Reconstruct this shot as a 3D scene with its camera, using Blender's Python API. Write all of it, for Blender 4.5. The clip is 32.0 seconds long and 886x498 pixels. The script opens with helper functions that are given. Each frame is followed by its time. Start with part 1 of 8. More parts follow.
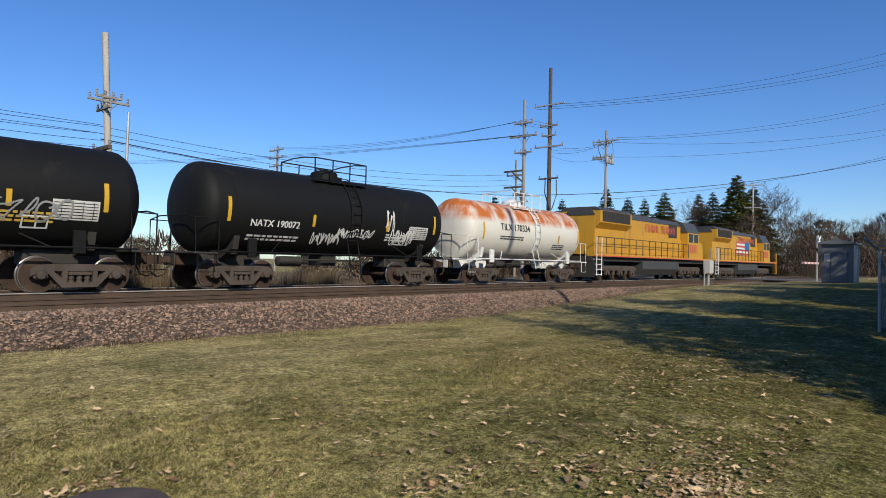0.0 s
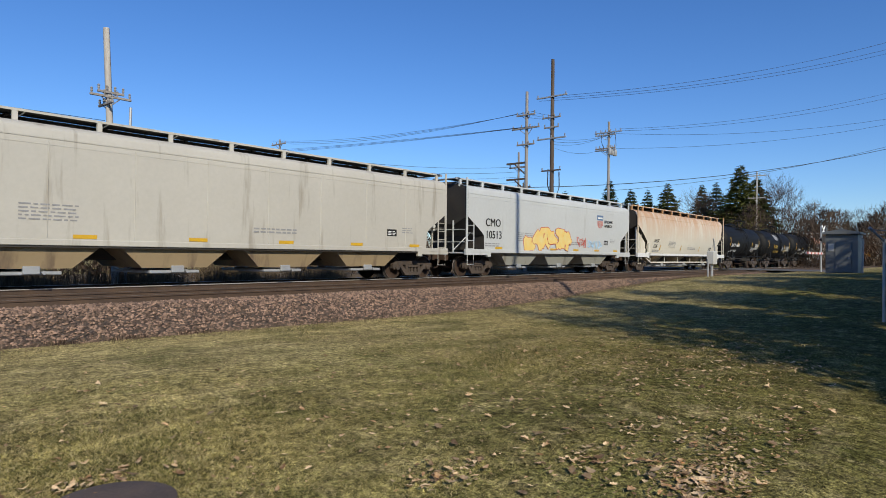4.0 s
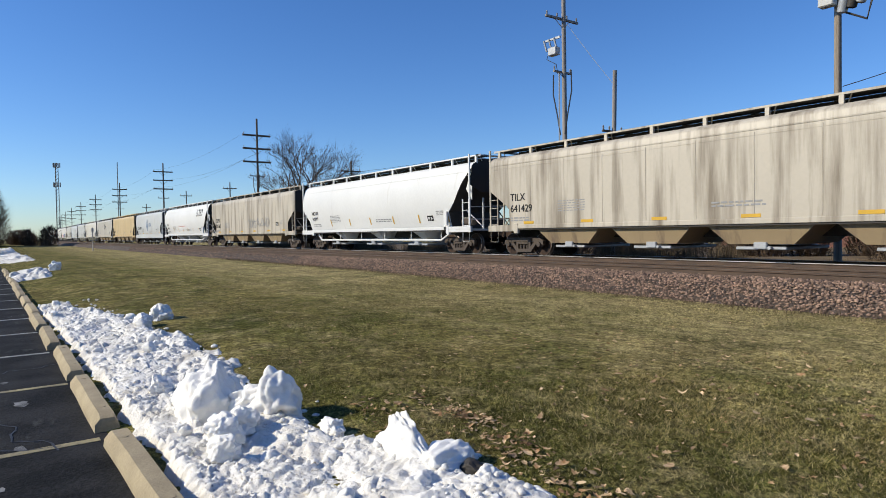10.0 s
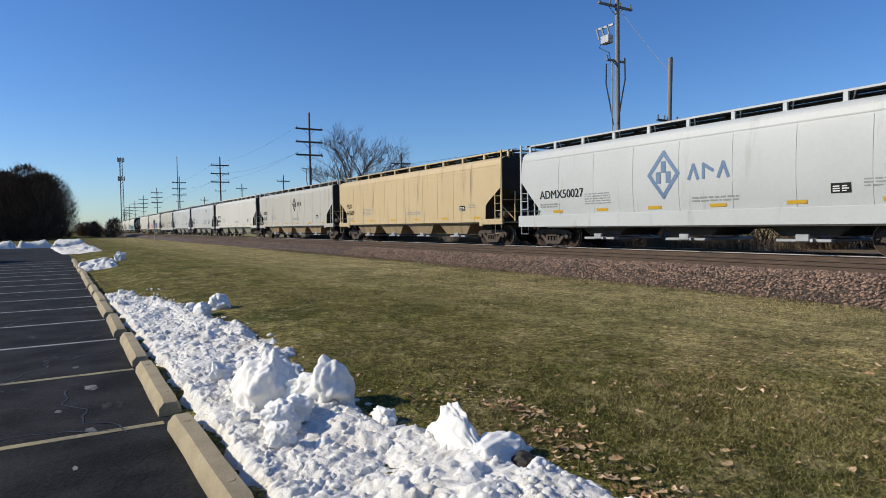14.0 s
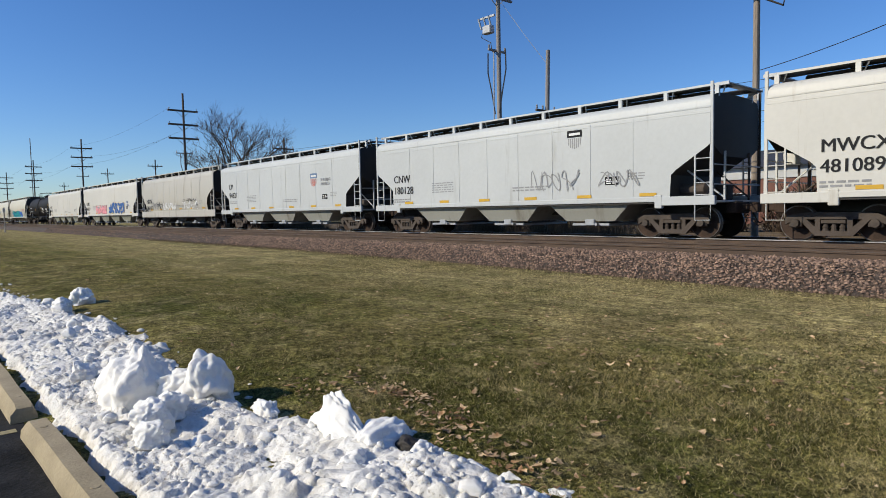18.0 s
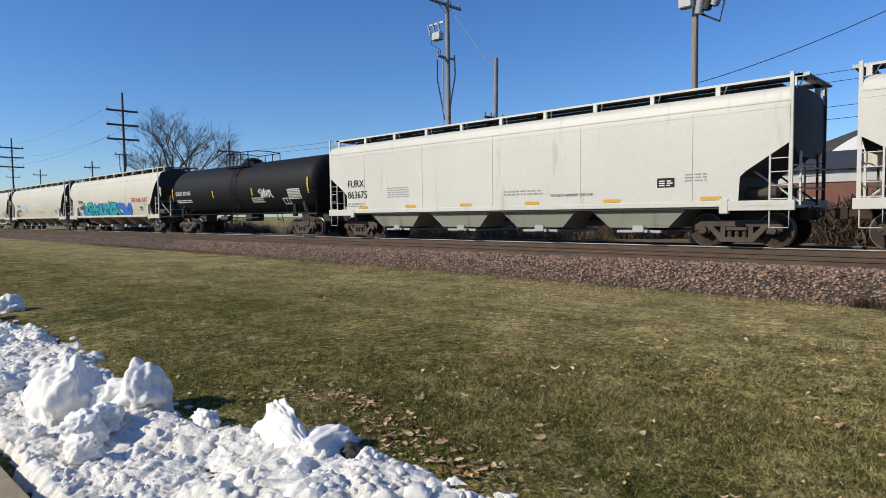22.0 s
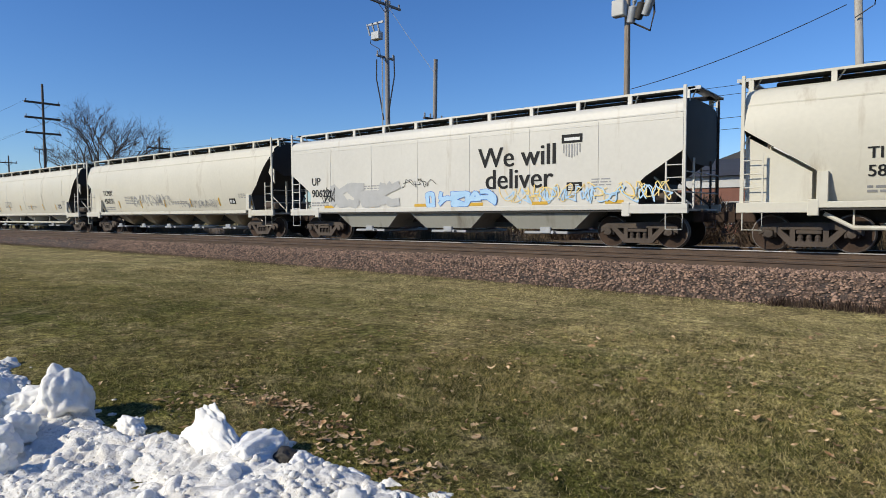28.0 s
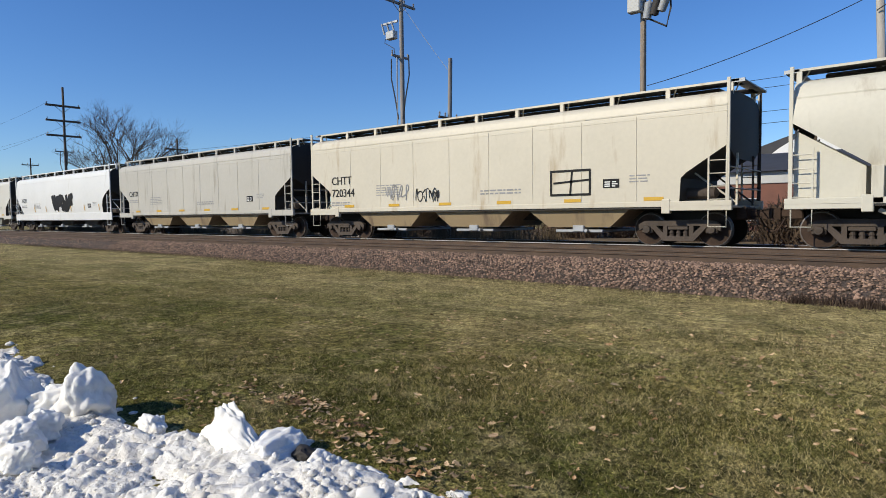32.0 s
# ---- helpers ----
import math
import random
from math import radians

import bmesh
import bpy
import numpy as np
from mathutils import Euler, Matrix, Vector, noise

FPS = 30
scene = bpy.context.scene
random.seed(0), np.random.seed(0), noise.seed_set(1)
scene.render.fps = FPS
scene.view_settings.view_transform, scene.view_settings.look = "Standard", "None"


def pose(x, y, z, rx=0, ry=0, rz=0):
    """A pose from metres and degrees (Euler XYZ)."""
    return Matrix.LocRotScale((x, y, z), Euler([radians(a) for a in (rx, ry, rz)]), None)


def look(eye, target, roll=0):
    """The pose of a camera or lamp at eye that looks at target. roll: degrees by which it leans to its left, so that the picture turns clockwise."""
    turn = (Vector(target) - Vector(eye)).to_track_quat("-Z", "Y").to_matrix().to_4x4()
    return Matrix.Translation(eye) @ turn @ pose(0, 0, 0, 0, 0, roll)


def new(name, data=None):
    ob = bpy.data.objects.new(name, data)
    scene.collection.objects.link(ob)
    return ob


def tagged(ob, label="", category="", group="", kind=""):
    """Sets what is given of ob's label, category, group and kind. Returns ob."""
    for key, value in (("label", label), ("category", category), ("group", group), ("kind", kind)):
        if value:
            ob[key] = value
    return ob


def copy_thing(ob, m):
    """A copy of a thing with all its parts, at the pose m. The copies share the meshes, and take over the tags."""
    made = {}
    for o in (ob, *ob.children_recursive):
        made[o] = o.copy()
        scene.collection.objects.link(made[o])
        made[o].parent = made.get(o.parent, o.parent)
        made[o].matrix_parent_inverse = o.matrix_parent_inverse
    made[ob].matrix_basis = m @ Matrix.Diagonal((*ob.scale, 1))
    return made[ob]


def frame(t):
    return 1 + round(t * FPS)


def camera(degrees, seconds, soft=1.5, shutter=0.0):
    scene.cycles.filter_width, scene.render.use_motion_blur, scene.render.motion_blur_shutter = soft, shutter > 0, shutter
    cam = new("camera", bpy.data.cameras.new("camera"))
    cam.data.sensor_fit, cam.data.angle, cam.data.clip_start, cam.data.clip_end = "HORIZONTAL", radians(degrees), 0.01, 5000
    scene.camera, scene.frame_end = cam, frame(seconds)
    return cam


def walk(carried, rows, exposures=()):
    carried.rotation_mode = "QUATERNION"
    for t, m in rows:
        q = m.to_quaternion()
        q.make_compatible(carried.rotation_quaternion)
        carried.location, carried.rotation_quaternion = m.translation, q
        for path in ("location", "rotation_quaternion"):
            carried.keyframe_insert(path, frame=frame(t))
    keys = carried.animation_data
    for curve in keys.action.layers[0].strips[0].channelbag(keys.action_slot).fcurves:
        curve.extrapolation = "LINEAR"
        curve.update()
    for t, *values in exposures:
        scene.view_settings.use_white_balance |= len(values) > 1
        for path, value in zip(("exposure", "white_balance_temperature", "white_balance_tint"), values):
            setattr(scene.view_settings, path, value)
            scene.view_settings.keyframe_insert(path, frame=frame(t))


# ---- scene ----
EYE_Z, ARM = 0.98, 0.24


def sight(yaw, pitch, roll):
    """Camera pose: compass heading from the track's normal, tilt, and lean, held a hand's width before the turning point."""
    a, b = radians(yaw), radians(pitch)
    eye = Vector((ARM * math.sin(a), ARM * math.cos(a), EYE_Z))
    way = Vector((math.sin(a) * math.cos(b), math.cos(a) * math.cos(b), math.sin(b)))
    return look(eye, eye + way, roll)


# ---- camera ----
cam = camera(69.9, 32.0, soft=0.9)
# seconds, heading, tilt, lean
VIEW = (
    (0, 49.43, 1.16, 1.12), (0.5, 50.31, 1.14, 0.85), (1, 50.56, 1.03, 0.6), (1.3, 49.45, 0.93, 0.62), (1.5, 49.61, 0.89, 0.63), (2, 49.56, 0.93, 0.55),
    (2.5, 49.7, 0.71, 0.65), (3, 49.64, 0.52, 0.54), (3.5, 49.23, 0.47, 0.73), (5.5, 48.82, 0.89, 0.27), (6, 43.52, 0.45, -0.46),
    (6.2, 39.34, 0.21, -0.85), (6.4, 32.64, 0.35, -0.84), (6.6, 24.23, 0.42, -1.38), (6.8, 12.88, 0, -1.68), (7, -0.19, -0.94, -0.71),
    (7.2, -12.47, -1.34, -0.94), (7.4, -21.03, -1.76, -1.34), (7.6, -29.24, -1.54, -1.72), (7.8, -34.95, -1.29, -1.53), (8, -41.01, -1.26, -1.89),
    (8.5, -50.17, -1.34, -0.83), (9, -49.86, -1.55, -0.59), (9.5, -49.63, -1.72, -0.42), (9.7, -50.0, -1.66, -0.55), (10, -54.06, -1.49, -0.88), (10.5, -57.2, -1.6, -0.85),
    (11, -61.38, -1.79, -0.95), (11.5, -63.15, -1.92, -0.59), (12, -66.81, -1.84, -0.46), (12.5, -66.85, -1.77, -0.17), (13, -63.74, -1.66, -0.32),
    (13.5, -60.97, -1.77, -0.63), (14, -58.52, -2.15, -0.86), (14.5, -57.79, -2.29, -0.61), (16.5, -57.21, -2.29, -0.55), (16.8, -56.5, -2.4, -0.5), (17, -54.42, -2.49, -0.49),
    (17.5, -49.53, -2.93, -1.08), (18, -48.39, -3.52, -1.13), (18.5, -48.3, -4.03, -0.85), (19, -47.63, -4.13, -1.37), (19.5, -46.48, -4.3, -1.09),
    (20, -44.4, -4.02, -0.49), (20.5, -42.6, -3.47, -0.35), (21, -42.93, -2.98, -0.55), (21.5, -43.35, -2.81, -0.61), (22, -43.8, -3.11, -0.73),
    (22.5, -43.65, -3.71, -0.26), (23, -42.74, -3.91, -0.34), (23.5, -40.61, -3.44, -0.42), (24, -39.59, -3.44, -0.82), (24.5, -38.96, -3.6, -0.13),
    (26.5, -36.34, -3.17, -0.17), (27, -36.86, -3.08, -0.07), (27.5, -37.46, -3.2, 0.28), (28, -38.33, -3.1, -0.33), (28.5, -39.16, -3.05, -0.55),
    (29, -38.65, -3.08, -0.58), (29.5, -39.07, -3.19, -0.67), (30, -39.27, -3.19, -0.43), (30.5, -39.33, -2.86, -0.47), (31, -38.99, -3.02, -0.72),
    (31.5, -39.21, -3.17, -0.62), (32, -39.73, -3.19, -0.7),
)
STOPS = ((0, 0.1), (1, 0.38), (2, 0.25), (3, 0.1), (5.5, 0.05), (6.2, -0.03), (7.0, -0.2), (7.8, -0.08), (9.0, 0.02), (10, 0.2), (11, -0.06), (12, 0.06), (13, -0.05), (14.5, 0.05), (19, 0.03), (20, 0.06), (21, 0.12), (22, 0.08), (23, 0.36), (24, 0.2), (24.5, 0.2), (27, 0.05), (31, 0.1), (32, 0.08))
walk(cam, [(t, sight(a, b, c)) for t, a, b, c in VIEW], STOPS)

# ---- light ----
SUN_AZ, SUN_EL = 207.0, 31.0  # compass from the track's normal, clockwise
world = bpy.data.worlds.new("world")
scene.world = world
world.use_nodes = True
wn = world.node_tree.nodes
sky = wn.new("ShaderNodeTexSky")
sky.sky_type, sky.sun_disc = "NISHITA", False
sky.sun_elevation, sky.sun_rotation = radians(SUN_EL), radians(SUN_AZ)
sky.air_density, sky.dust_density, sky.ozone_density, sky.altitude = 1.0, 0.25, 2.2, 250
wn["Background"].inputs["Strength"].default_value = 0.08
clear = wn.new("ShaderNodeHueSaturation")
clear.inputs["Saturation"].default_value = 1.2
tint = wn.new("ShaderNodeMix")
tint.data_type, tint.blend_type = "RGBA", "MULTIPLY"
tint.inputs[0].default_value, tint.inputs[7].default_value = 1.0, (0.94, 1.17, 1.58, 1)
world.node_tree.links.new(sky.outputs[0], clear.inputs["Color"])
world.node_tree.links.new(clear.outputs[0], tint.inputs[6])
world.node_tree.links.new(tint.outputs[2], wn["Background"].inputs[0])
sun_data = bpy.data.lights.new("sun", "SUN")
sun_data.energy, sun_data.angle, sun_data.color = 4.2, radians(0.55), (1.0, 0.92, 0.75)
sun = new("sun", sun_data)
sa, sb = radians(SUN_AZ), radians(SUN_EL)
to_sun = Vector((math.sin(sa) * math.cos(sb), math.cos(sa) * math.cos(sb), math.sin(sb)))
sun.matrix_world = look(to_sun * 60, (0, 0, 0))


# ---- materials ----
def mat(name, c1, c2=None, rough=0.7, metal=0.0, big=0.6, fine=25.0, bump=0.15, coords="Object", stretch=(1, 1, 1),
        stain=None, stain_amt=0.0, stain_stretch=(1.2, 1.2, 0.14), top=None, spread=0.5, island=0.0, random_tint=0.0, spec=0.5, bump_dist=0.01):
    """A weathered surface: two colours mixed at a broad and a fine scale, stains that run down, fine relief."""
    m = bpy.data.materials.new(name)
    m.use_nodes = True
    nt = m.node_tree
    n, link = nt.nodes, nt.links.new
    b = n["Principled BSDF"]
    c2 = c2 or tuple(v * 0.75 for v in c1)
    tc = n.new("ShaderNodeTexCoord")
    mp = n.new("ShaderNodeMapping")
    mp.inputs["Scale"].default_value = stretch
    link(tc.outputs[coords], mp.inputs[0])
    n1 = n.new("ShaderNodeTexNoise")
    n1.inputs["Scale"].default_value, n1.inputs["Detail"].default_value = big, 5
    link(mp.outputs[0], n1.inputs[0])
    n2 = n.new("ShaderNodeTexNoise")
    n2.inputs["Scale"].default_value, n2.inputs["Detail"].default_value = fine, 4
    link(mp.outputs[0], n2.inputs[0])
    add = n.new("ShaderNodeMath")
    add.operation = "MULTIPLY_ADD"
    link(n2.outputs[0], add.inputs[0])
    add.inputs[1].default_value = 0.5
    link(n1.outputs[0], add.inputs[2])
    mr = n.new("ShaderNodeMapRange")
    mr.inputs[1].default_value, mr.inputs[2].default_value = 0.75 - spread / 2, 0.75 + spread / 2
    link(add.outputs[0], mr.inputs[0])
    mix = n.new("ShaderNodeMix")
    mix.data_type = "RGBA"
    mix.inputs[6].default_value, mix.inputs[7].default_value = (*c1, 1), (*c2, 1)
    link(mr.outputs[0], mix.inputs[0])
    col = mix.outputs[2]
    if stain:
        ms = n.new("ShaderNodeMapping")
        ms.inputs["Scale"].default_value = stain_stretch
        link(tc.outputs[coords], ms.inputs[0])
        n3 = n.new("ShaderNodeTexNoise")
        n3.inputs["Scale"].default_value, n3.inputs["Detail"].default_value, n3.inputs["Roughness"].default_value = 1.6, 7, 0.62
        link(ms.outputs[0], n3.inputs[0])
        r3 = n.new("ShaderNodeMapRange")
        r3.inputs[1].default_value, r3.inputs[2].default_value = 0.72 - 0.3 * stain_amt, 0.86 - 0.22 * stain_amt
        link(n3.outputs[0], r3.inputs[0])
        fac = r3.outputs[0]
        if top:
            sp = n.new("ShaderNodeSeparateXYZ")
            link(tc.outputs[coords], sp.inputs[0])
            rt = n.new("ShaderNodeMapRange")
            rt.inputs[1].default_value, rt.inputs[2].default_value = top
            link(sp.outputs[2], rt.inputs[0])
            mu = n.new("ShaderNodeMath")
            mu.operation = "MULTIPLY"
            link(fac, mu.inputs[0])
            link(rt.outputs[0], mu.inputs[1])
            fac = mu.outputs[0]
        mx = n.new("ShaderNodeMix")
        mx.data_type = "RGBA"
        mx.inputs[7].default_value = (*stain, 1)
        link(fac, mx.inputs[0])
        link(col, mx.inputs[6])
        col = mx.outputs[2]
    if island or random_tint:
        hs = n.new("ShaderNodeHueSaturation")
        src = n.new("ShaderNodeNewGeometry").outputs["Random Per Island"] if island else n.new("ShaderNodeObjectInfo").outputs["Random"]
        rv = n.new("ShaderNodeMapRange")
        k = island or random_tint
        rv.inputs[3].default_value, rv.inputs[4].default_value = 1 - k, 1 + k
        link(src, rv.inputs[0])
        link(rv.outputs[0], hs.inputs["Value"])
        link(col, hs.inputs["Color"])
        col = hs.outputs[0]
    link(col, b.inputs["Base Color"])
    b.inputs["Roughness"].default_value, b.inputs["Metallic"].default_value = rough, metal
    b.inputs["Specular IOR Level"].default_value = spec
    if bump:
        bp = n.new("ShaderNodeBump")
        bp.inputs["Strength"].default_value, bp.inputs["Distance"].default_value = bump, bump_dist
        link(n2.outputs[0], bp.inputs["Height"])
        link(bp.outputs[0], b.inputs["Normal"])
    return m


def paint(name, c, dirt=None, amt=0.5, top=None, rough=0.5, stretch=(1.2, 1.2, 0.14), spec=0.4):
    return mat(name, c, tuple(v * 0.88 for v in c), rough, 0, 0.35, 9, 0.05, stain=dirt or tuple(v * 0.6 for v in c), stain_amt=amt, top=top,
               stain_stretch=stretch, spec=spec)



def lawn_mat(name, gain, island=0.0):
    """Mown winter grass: green and straw patches, mower bands along the line, fine tufts at two sizes."""
    g, st = (0.086 * gain, 0.091 * gain, 0.019 * gain), (0.225 * gain, 0.172 * gain, 0.068 * gain)
    m = mat(name, g, st, 0.9, 0, 0.45, 32, 0.9 if not island else 0.0, stretch=(0.8, 1.0, 1), spread=0.5, stain=(0.34 * gain, 0.275 * gain, 0.125 * gain), stain_amt=0.36,
            stain_stretch=(0.09, 1.6, 1), island=island, spec=0.03, bump_dist=0.035)
    n, link = m.node_tree.nodes, m.node_tree.links.new
    b = n["Principled BSDF"]
    tc = n["Texture Coordinate"].outputs["Object"]
    # mower bands
    mp = n.new("ShaderNodeMapping")
    mp.inputs["Scale"].default_value = (0.05, 1, 1)
    link(tc, mp.inputs[0])
    wave = n.new("ShaderNodeTexWave")
    wave.bands_direction = "Y"
    for k, v in (("Scale", 0.26), ("Distortion", 7.0), ("Detail", 4.0), ("Detail Scale", 1.3)):
        wave.inputs[k].default_value = v
    link(mp.outputs[0], wave.inputs[0])
    wr = n.new("ShaderNodeMapRange")
    for k, v in ((1, 0.6), (2, 1.0), (3, 0.0), (4, 0.12)):
        wr.inputs[k].default_value = v
    link(wave.outputs[1], wr.inputs[0])
    straw = n.new("ShaderNodeMix")
    straw.data_type = "RGBA"
    straw.inputs[7].default_value = (0.34 * gain, 0.28 * gain, 0.115 * gain, 1)
    link(wr.outputs[0], straw.inputs[0])
    link(b.inputs["Base Color"].links[0].from_socket, straw.inputs[6])
    # a dry patch in the middle of the lawn
    sp = n.new("ShaderNodeSeparateXYZ")
    link(tc, sp.inputs[0])
    wob = n.new("ShaderNodeMath")
    wob.operation = "MULTIPLY_ADD"
    wob.inputs[1].default_value = 7.0
    link(n["Noise Texture"].outputs[0], wob.inputs[0])
    link(sp.outputs[0], wob.inputs[2])
    up, down = n.new("ShaderNodeMapRange"), n.new("ShaderNodeMapRange")
    for node, (lo, hi, a, z) in ((up, (-1.0, 6.5, 0.0, 0.5)), (down, (8.5, 14.0, 1.0, 0.0))):
        for k, v in ((1, lo), (2, hi), (3, a), (4, z)):
            node.inputs[k].default_value = v
        link(wob.outputs[0], node.inputs[0])
    both = n.new("ShaderNodeMath")
    both.operation = "MULTIPLY"
    link(up.outputs[0], both.inputs[0])
    link(down.outputs[0], both.inputs[1])
    dry = n.new("ShaderNodeMix")
    dry.data_type = "RGBA"
    dry.inputs[7].default_value = (0.30 * gain, 0.25 * gain, 0.10 * gain, 1)
    link(both.outputs[0], dry.inputs[0])
    link(straw.outputs[2], dry.inputs[6])
    # lusher, darker grass on either side of it
    lush_r, lush_l = n.new("ShaderNodeMapRange"), n.new("ShaderNodeMapRange")
    for node, (lo, hi, a, z) in ((lush_r, (6.8, 9.6, 0.0, 0.5)), (lush_l, (0.5, 5.0, 0.45, 0.0))):
        for k, v in ((1, lo), (2, hi), (3, a), (4, z)):
            node.inputs[k].default_value = v
        link(wob.outputs[0], node.inputs[0])
    near = n.new("ShaderNodeMapRange")
    for k, v in ((1, 3.2), (2, 6.8), (3, 1.0), (4, 0.0)):
        near.inputs[k].default_value = v
    link(sp.outputs[1], near.inputs[0])
    most = n.new("ShaderNodeMath")
    most.operation = "ADD"
    link(lush_r.outputs[0], most.inputs[0])
    link(lush_l.outputs[0], most.inputs[1])
    part_ = n.new("ShaderNodeMath")
    part_.operation = "MULTIPLY"
    link(most.outputs[0], part_.inputs[0])
    link(near.outputs[0], part_.inputs[1])
    lush = n.new("ShaderNodeMix")
    lush.data_type = "RGBA"
    lush.inputs[7].default_value = (0.062 * gain, 0.062 * gain, 0.014 * gain, 1)
    link(part_.outputs[0], lush.inputs[0])
    link(dry.outputs[2], lush.inputs[6])
    col = lush.outputs[2]
    # pale lines left by the mower beside the ballast
    ny_ = n.new("ShaderNodeMath")
    ny_.operation = "MULTIPLY_ADD"
    ny_.inputs[1].default_value = 0.45
    link(n["Noise Texture"].outputs[0], ny_.inputs[0])
    link(sp.outputs[1], ny_.inputs[2])
    for y0, wide, much in ((10.32, 0.12, 0.5), (11.6, 0.3, 0.2), (9.0, 0.5, 0.16), (7.2, 0.35, 0.14)):
        off = n.new("ShaderNodeMath")
        off.operation = "SUBTRACT"
        off.inputs[1].default_value = y0
        link(ny_.outputs[0], off.inputs[0])
        ab = n.new("ShaderNodeMath")
        ab.operation = "ABSOLUTE"
        link(off.outputs[0], ab.inputs[0])
        fall = n.new("ShaderNodeMapRange")
        for k, v in ((1, 0.0), (2, wide), (3, much), (4, 0.0)):
            fall.inputs[k].default_value = v
        link(ab.outputs[0], fall.inputs[0])
        line = n.new("ShaderNodeMix")
        line.data_type = "RGBA"
        line.inputs[7].default_value = (0.42 * gain, 0.35 * gain, 0.19 * gain, 1)
        link(fall.outputs[0], line.inputs[0])
        link(col, line.inputs[6])
        col = line.outputs[2]
    verge = n.new("ShaderNodeMapRange")
    for k, v in ((1, 6.0), (2, 10.5), (3, 0.0), (4, 0.5)):
        verge.inputs[k].default_value = v
    link(ny_.outputs[0], verge.inputs[0])
    dried = n.new("ShaderNodeMix")
    dried.data_type = "RGBA"
    dried.inputs[7].default_value = (0.38 * gain, 0.305 * gain, 0.15 * gain, 1)
    link(verge.outputs[0], dried.inputs[0])
    link(col, dried.inputs[6])
    col = dried.outputs[2]
    for scale, c, much in ((0.8, (0.050, 0.056, 0.014), 0.62), (2.6, (0.30, 0.24, 0.12), 0.5)):
        blot = n.new("ShaderNodeTexNoise")
        for k, v in (("Scale", scale), ("Detail", 5), ("Roughness", 0.65)):
            blot.inputs[k].default_value = v
        link(tc, blot.inputs[0])
        rg = n.new("ShaderNodeMapRange")
        for k, v in ((1, 0.5), (2, 0.66), (3, 0.0), (4, much)):
            rg.inputs[k].default_value = v
        link(blot.outputs[0], rg.inputs[0])
        tinge = n.new("ShaderNodeMix")
        tinge.data_type = "RGBA"
        tinge.inputs[7].default_value = (*(v * gain for v in c), 1)
        link(rg.outputs[0], tinge.inputs[0])
        link(col, tinge.inputs[6])
        col = tinge.outputs[2]
    for scale, lo, hi in ((1.1, 0.8, 1.2), (3.2, 0.70, 1.3), (9, 0.54, 1.42), (22, 0.42, 1.58), (70, 0.38, 1.7)):
        tuft = n.new("ShaderNodeTexNoise")
        for k, v in (("Scale", scale), ("Detail", 4), ("Roughness", 0.75)):
            tuft.inputs[k].default_value = v
        link(tc, tuft.inputs[0])
        rg = n.new("ShaderNodeMapRange")
        for k, v in ((1, 0.37), (2, 0.63), (3, lo), (4, hi)):
            rg.inputs[k].default_value = v
        link(tuft.outputs[0], rg.inputs[0])
        hs = n.new("ShaderNodeHueSaturation")
        link(rg.outputs[0], hs.inputs["Value"])
        link(col, hs.inputs["Color"])
        col = hs.outputs[0]
    if island:
        # some blades bleached to straw, some deep green
        rnd_ = n.new("ShaderNodeNewGeometry").outputs["Random Per Island"]
        for lo, hi, c, much in ((0.70, 0.80, (0.40, 0.33, 0.17), 0.7), (0.38, 0.28, (0.034, 0.041, 0.010), 0.7)):
            sel = n.new("ShaderNodeMapRange")
            for k, v in ((1, lo), (2, hi), (3, 0.0), (4, much)):
                sel.inputs[k].default_value = v
            link(rnd_, sel.inputs[0])
            dye = n.new("ShaderNodeMix")
            dye.data_type = "RGBA"
            dye.inputs[7].default_value = (*(v * gain for v in c), 1)
            link(sel.outputs[0], dye.inputs[0])
            link(col, dye.inputs[6])
            col = dye.outputs[2]
    link(col, b.inputs["Base Color"])
    return m


def snow_mat():
    """Old snow: clean white lumps, grey granular crust with specks of grit in patches."""
    m = mat("old_snow", (0.82, 0.79, 0.73), (0.68, 0.655, 0.60), 0.75, 0, 1.6, 38, 0.6, spread=0.6, stain=(0.48, 0.445, 0.39), stain_amt=0.72, stain_stretch=(1.5, 1.5, 1.5), spec=0.25, bump_dist=0.02)
    n, link = m.node_tree.nodes, m.node_tree.links.new
    b = n["Principled BSDF"]
    for k, v in (("Subsurface Weight", 0.45), ("Subsurface Radius", (1.0, 1.0, 1.0)), ("Subsurface Scale", 0.02)):
        b.inputs[k].default_value = v
    tc = n["Texture Coordinate"].outputs["Object"]
    facs = []
    for scale, lo, hi, rough in ((48, 0.55, 0.68, 0.7), (1.1, 0.47, 0.62, 0.5)):
        t = n.new("ShaderNodeTexNoise")
        for k, v in (("Scale", scale), ("Detail", 3), ("Roughness", rough)):
            t.inputs[k].default_value = v
        link(tc, t.inputs[0])
        r = n.new("ShaderNodeMapRange")
        r.inputs[1].default_value, r.inputs[2].default_value = lo, hi
        link(t.outputs[0], r.inputs[0])
        facs.append(r.outputs[0])
    mul = n.new("ShaderNodeMath")
    mul.operation = "MULTIPLY"
    link(facs[0], mul.inputs[0])
    link(facs[1], mul.inputs[1])
    grit = n.new("ShaderNodeMix")
    grit.data_type = "RGBA"
    grit.inputs[7].default_value = (0.27, 0.235, 0.19, 1)
    link(mul.outputs[0], grit.inputs[0])
    link(b.inputs["Base Color"].links[0].from_socket, grit.inputs[6])
    link(grit.outputs[2], b.inputs["Base Color"])
    return m


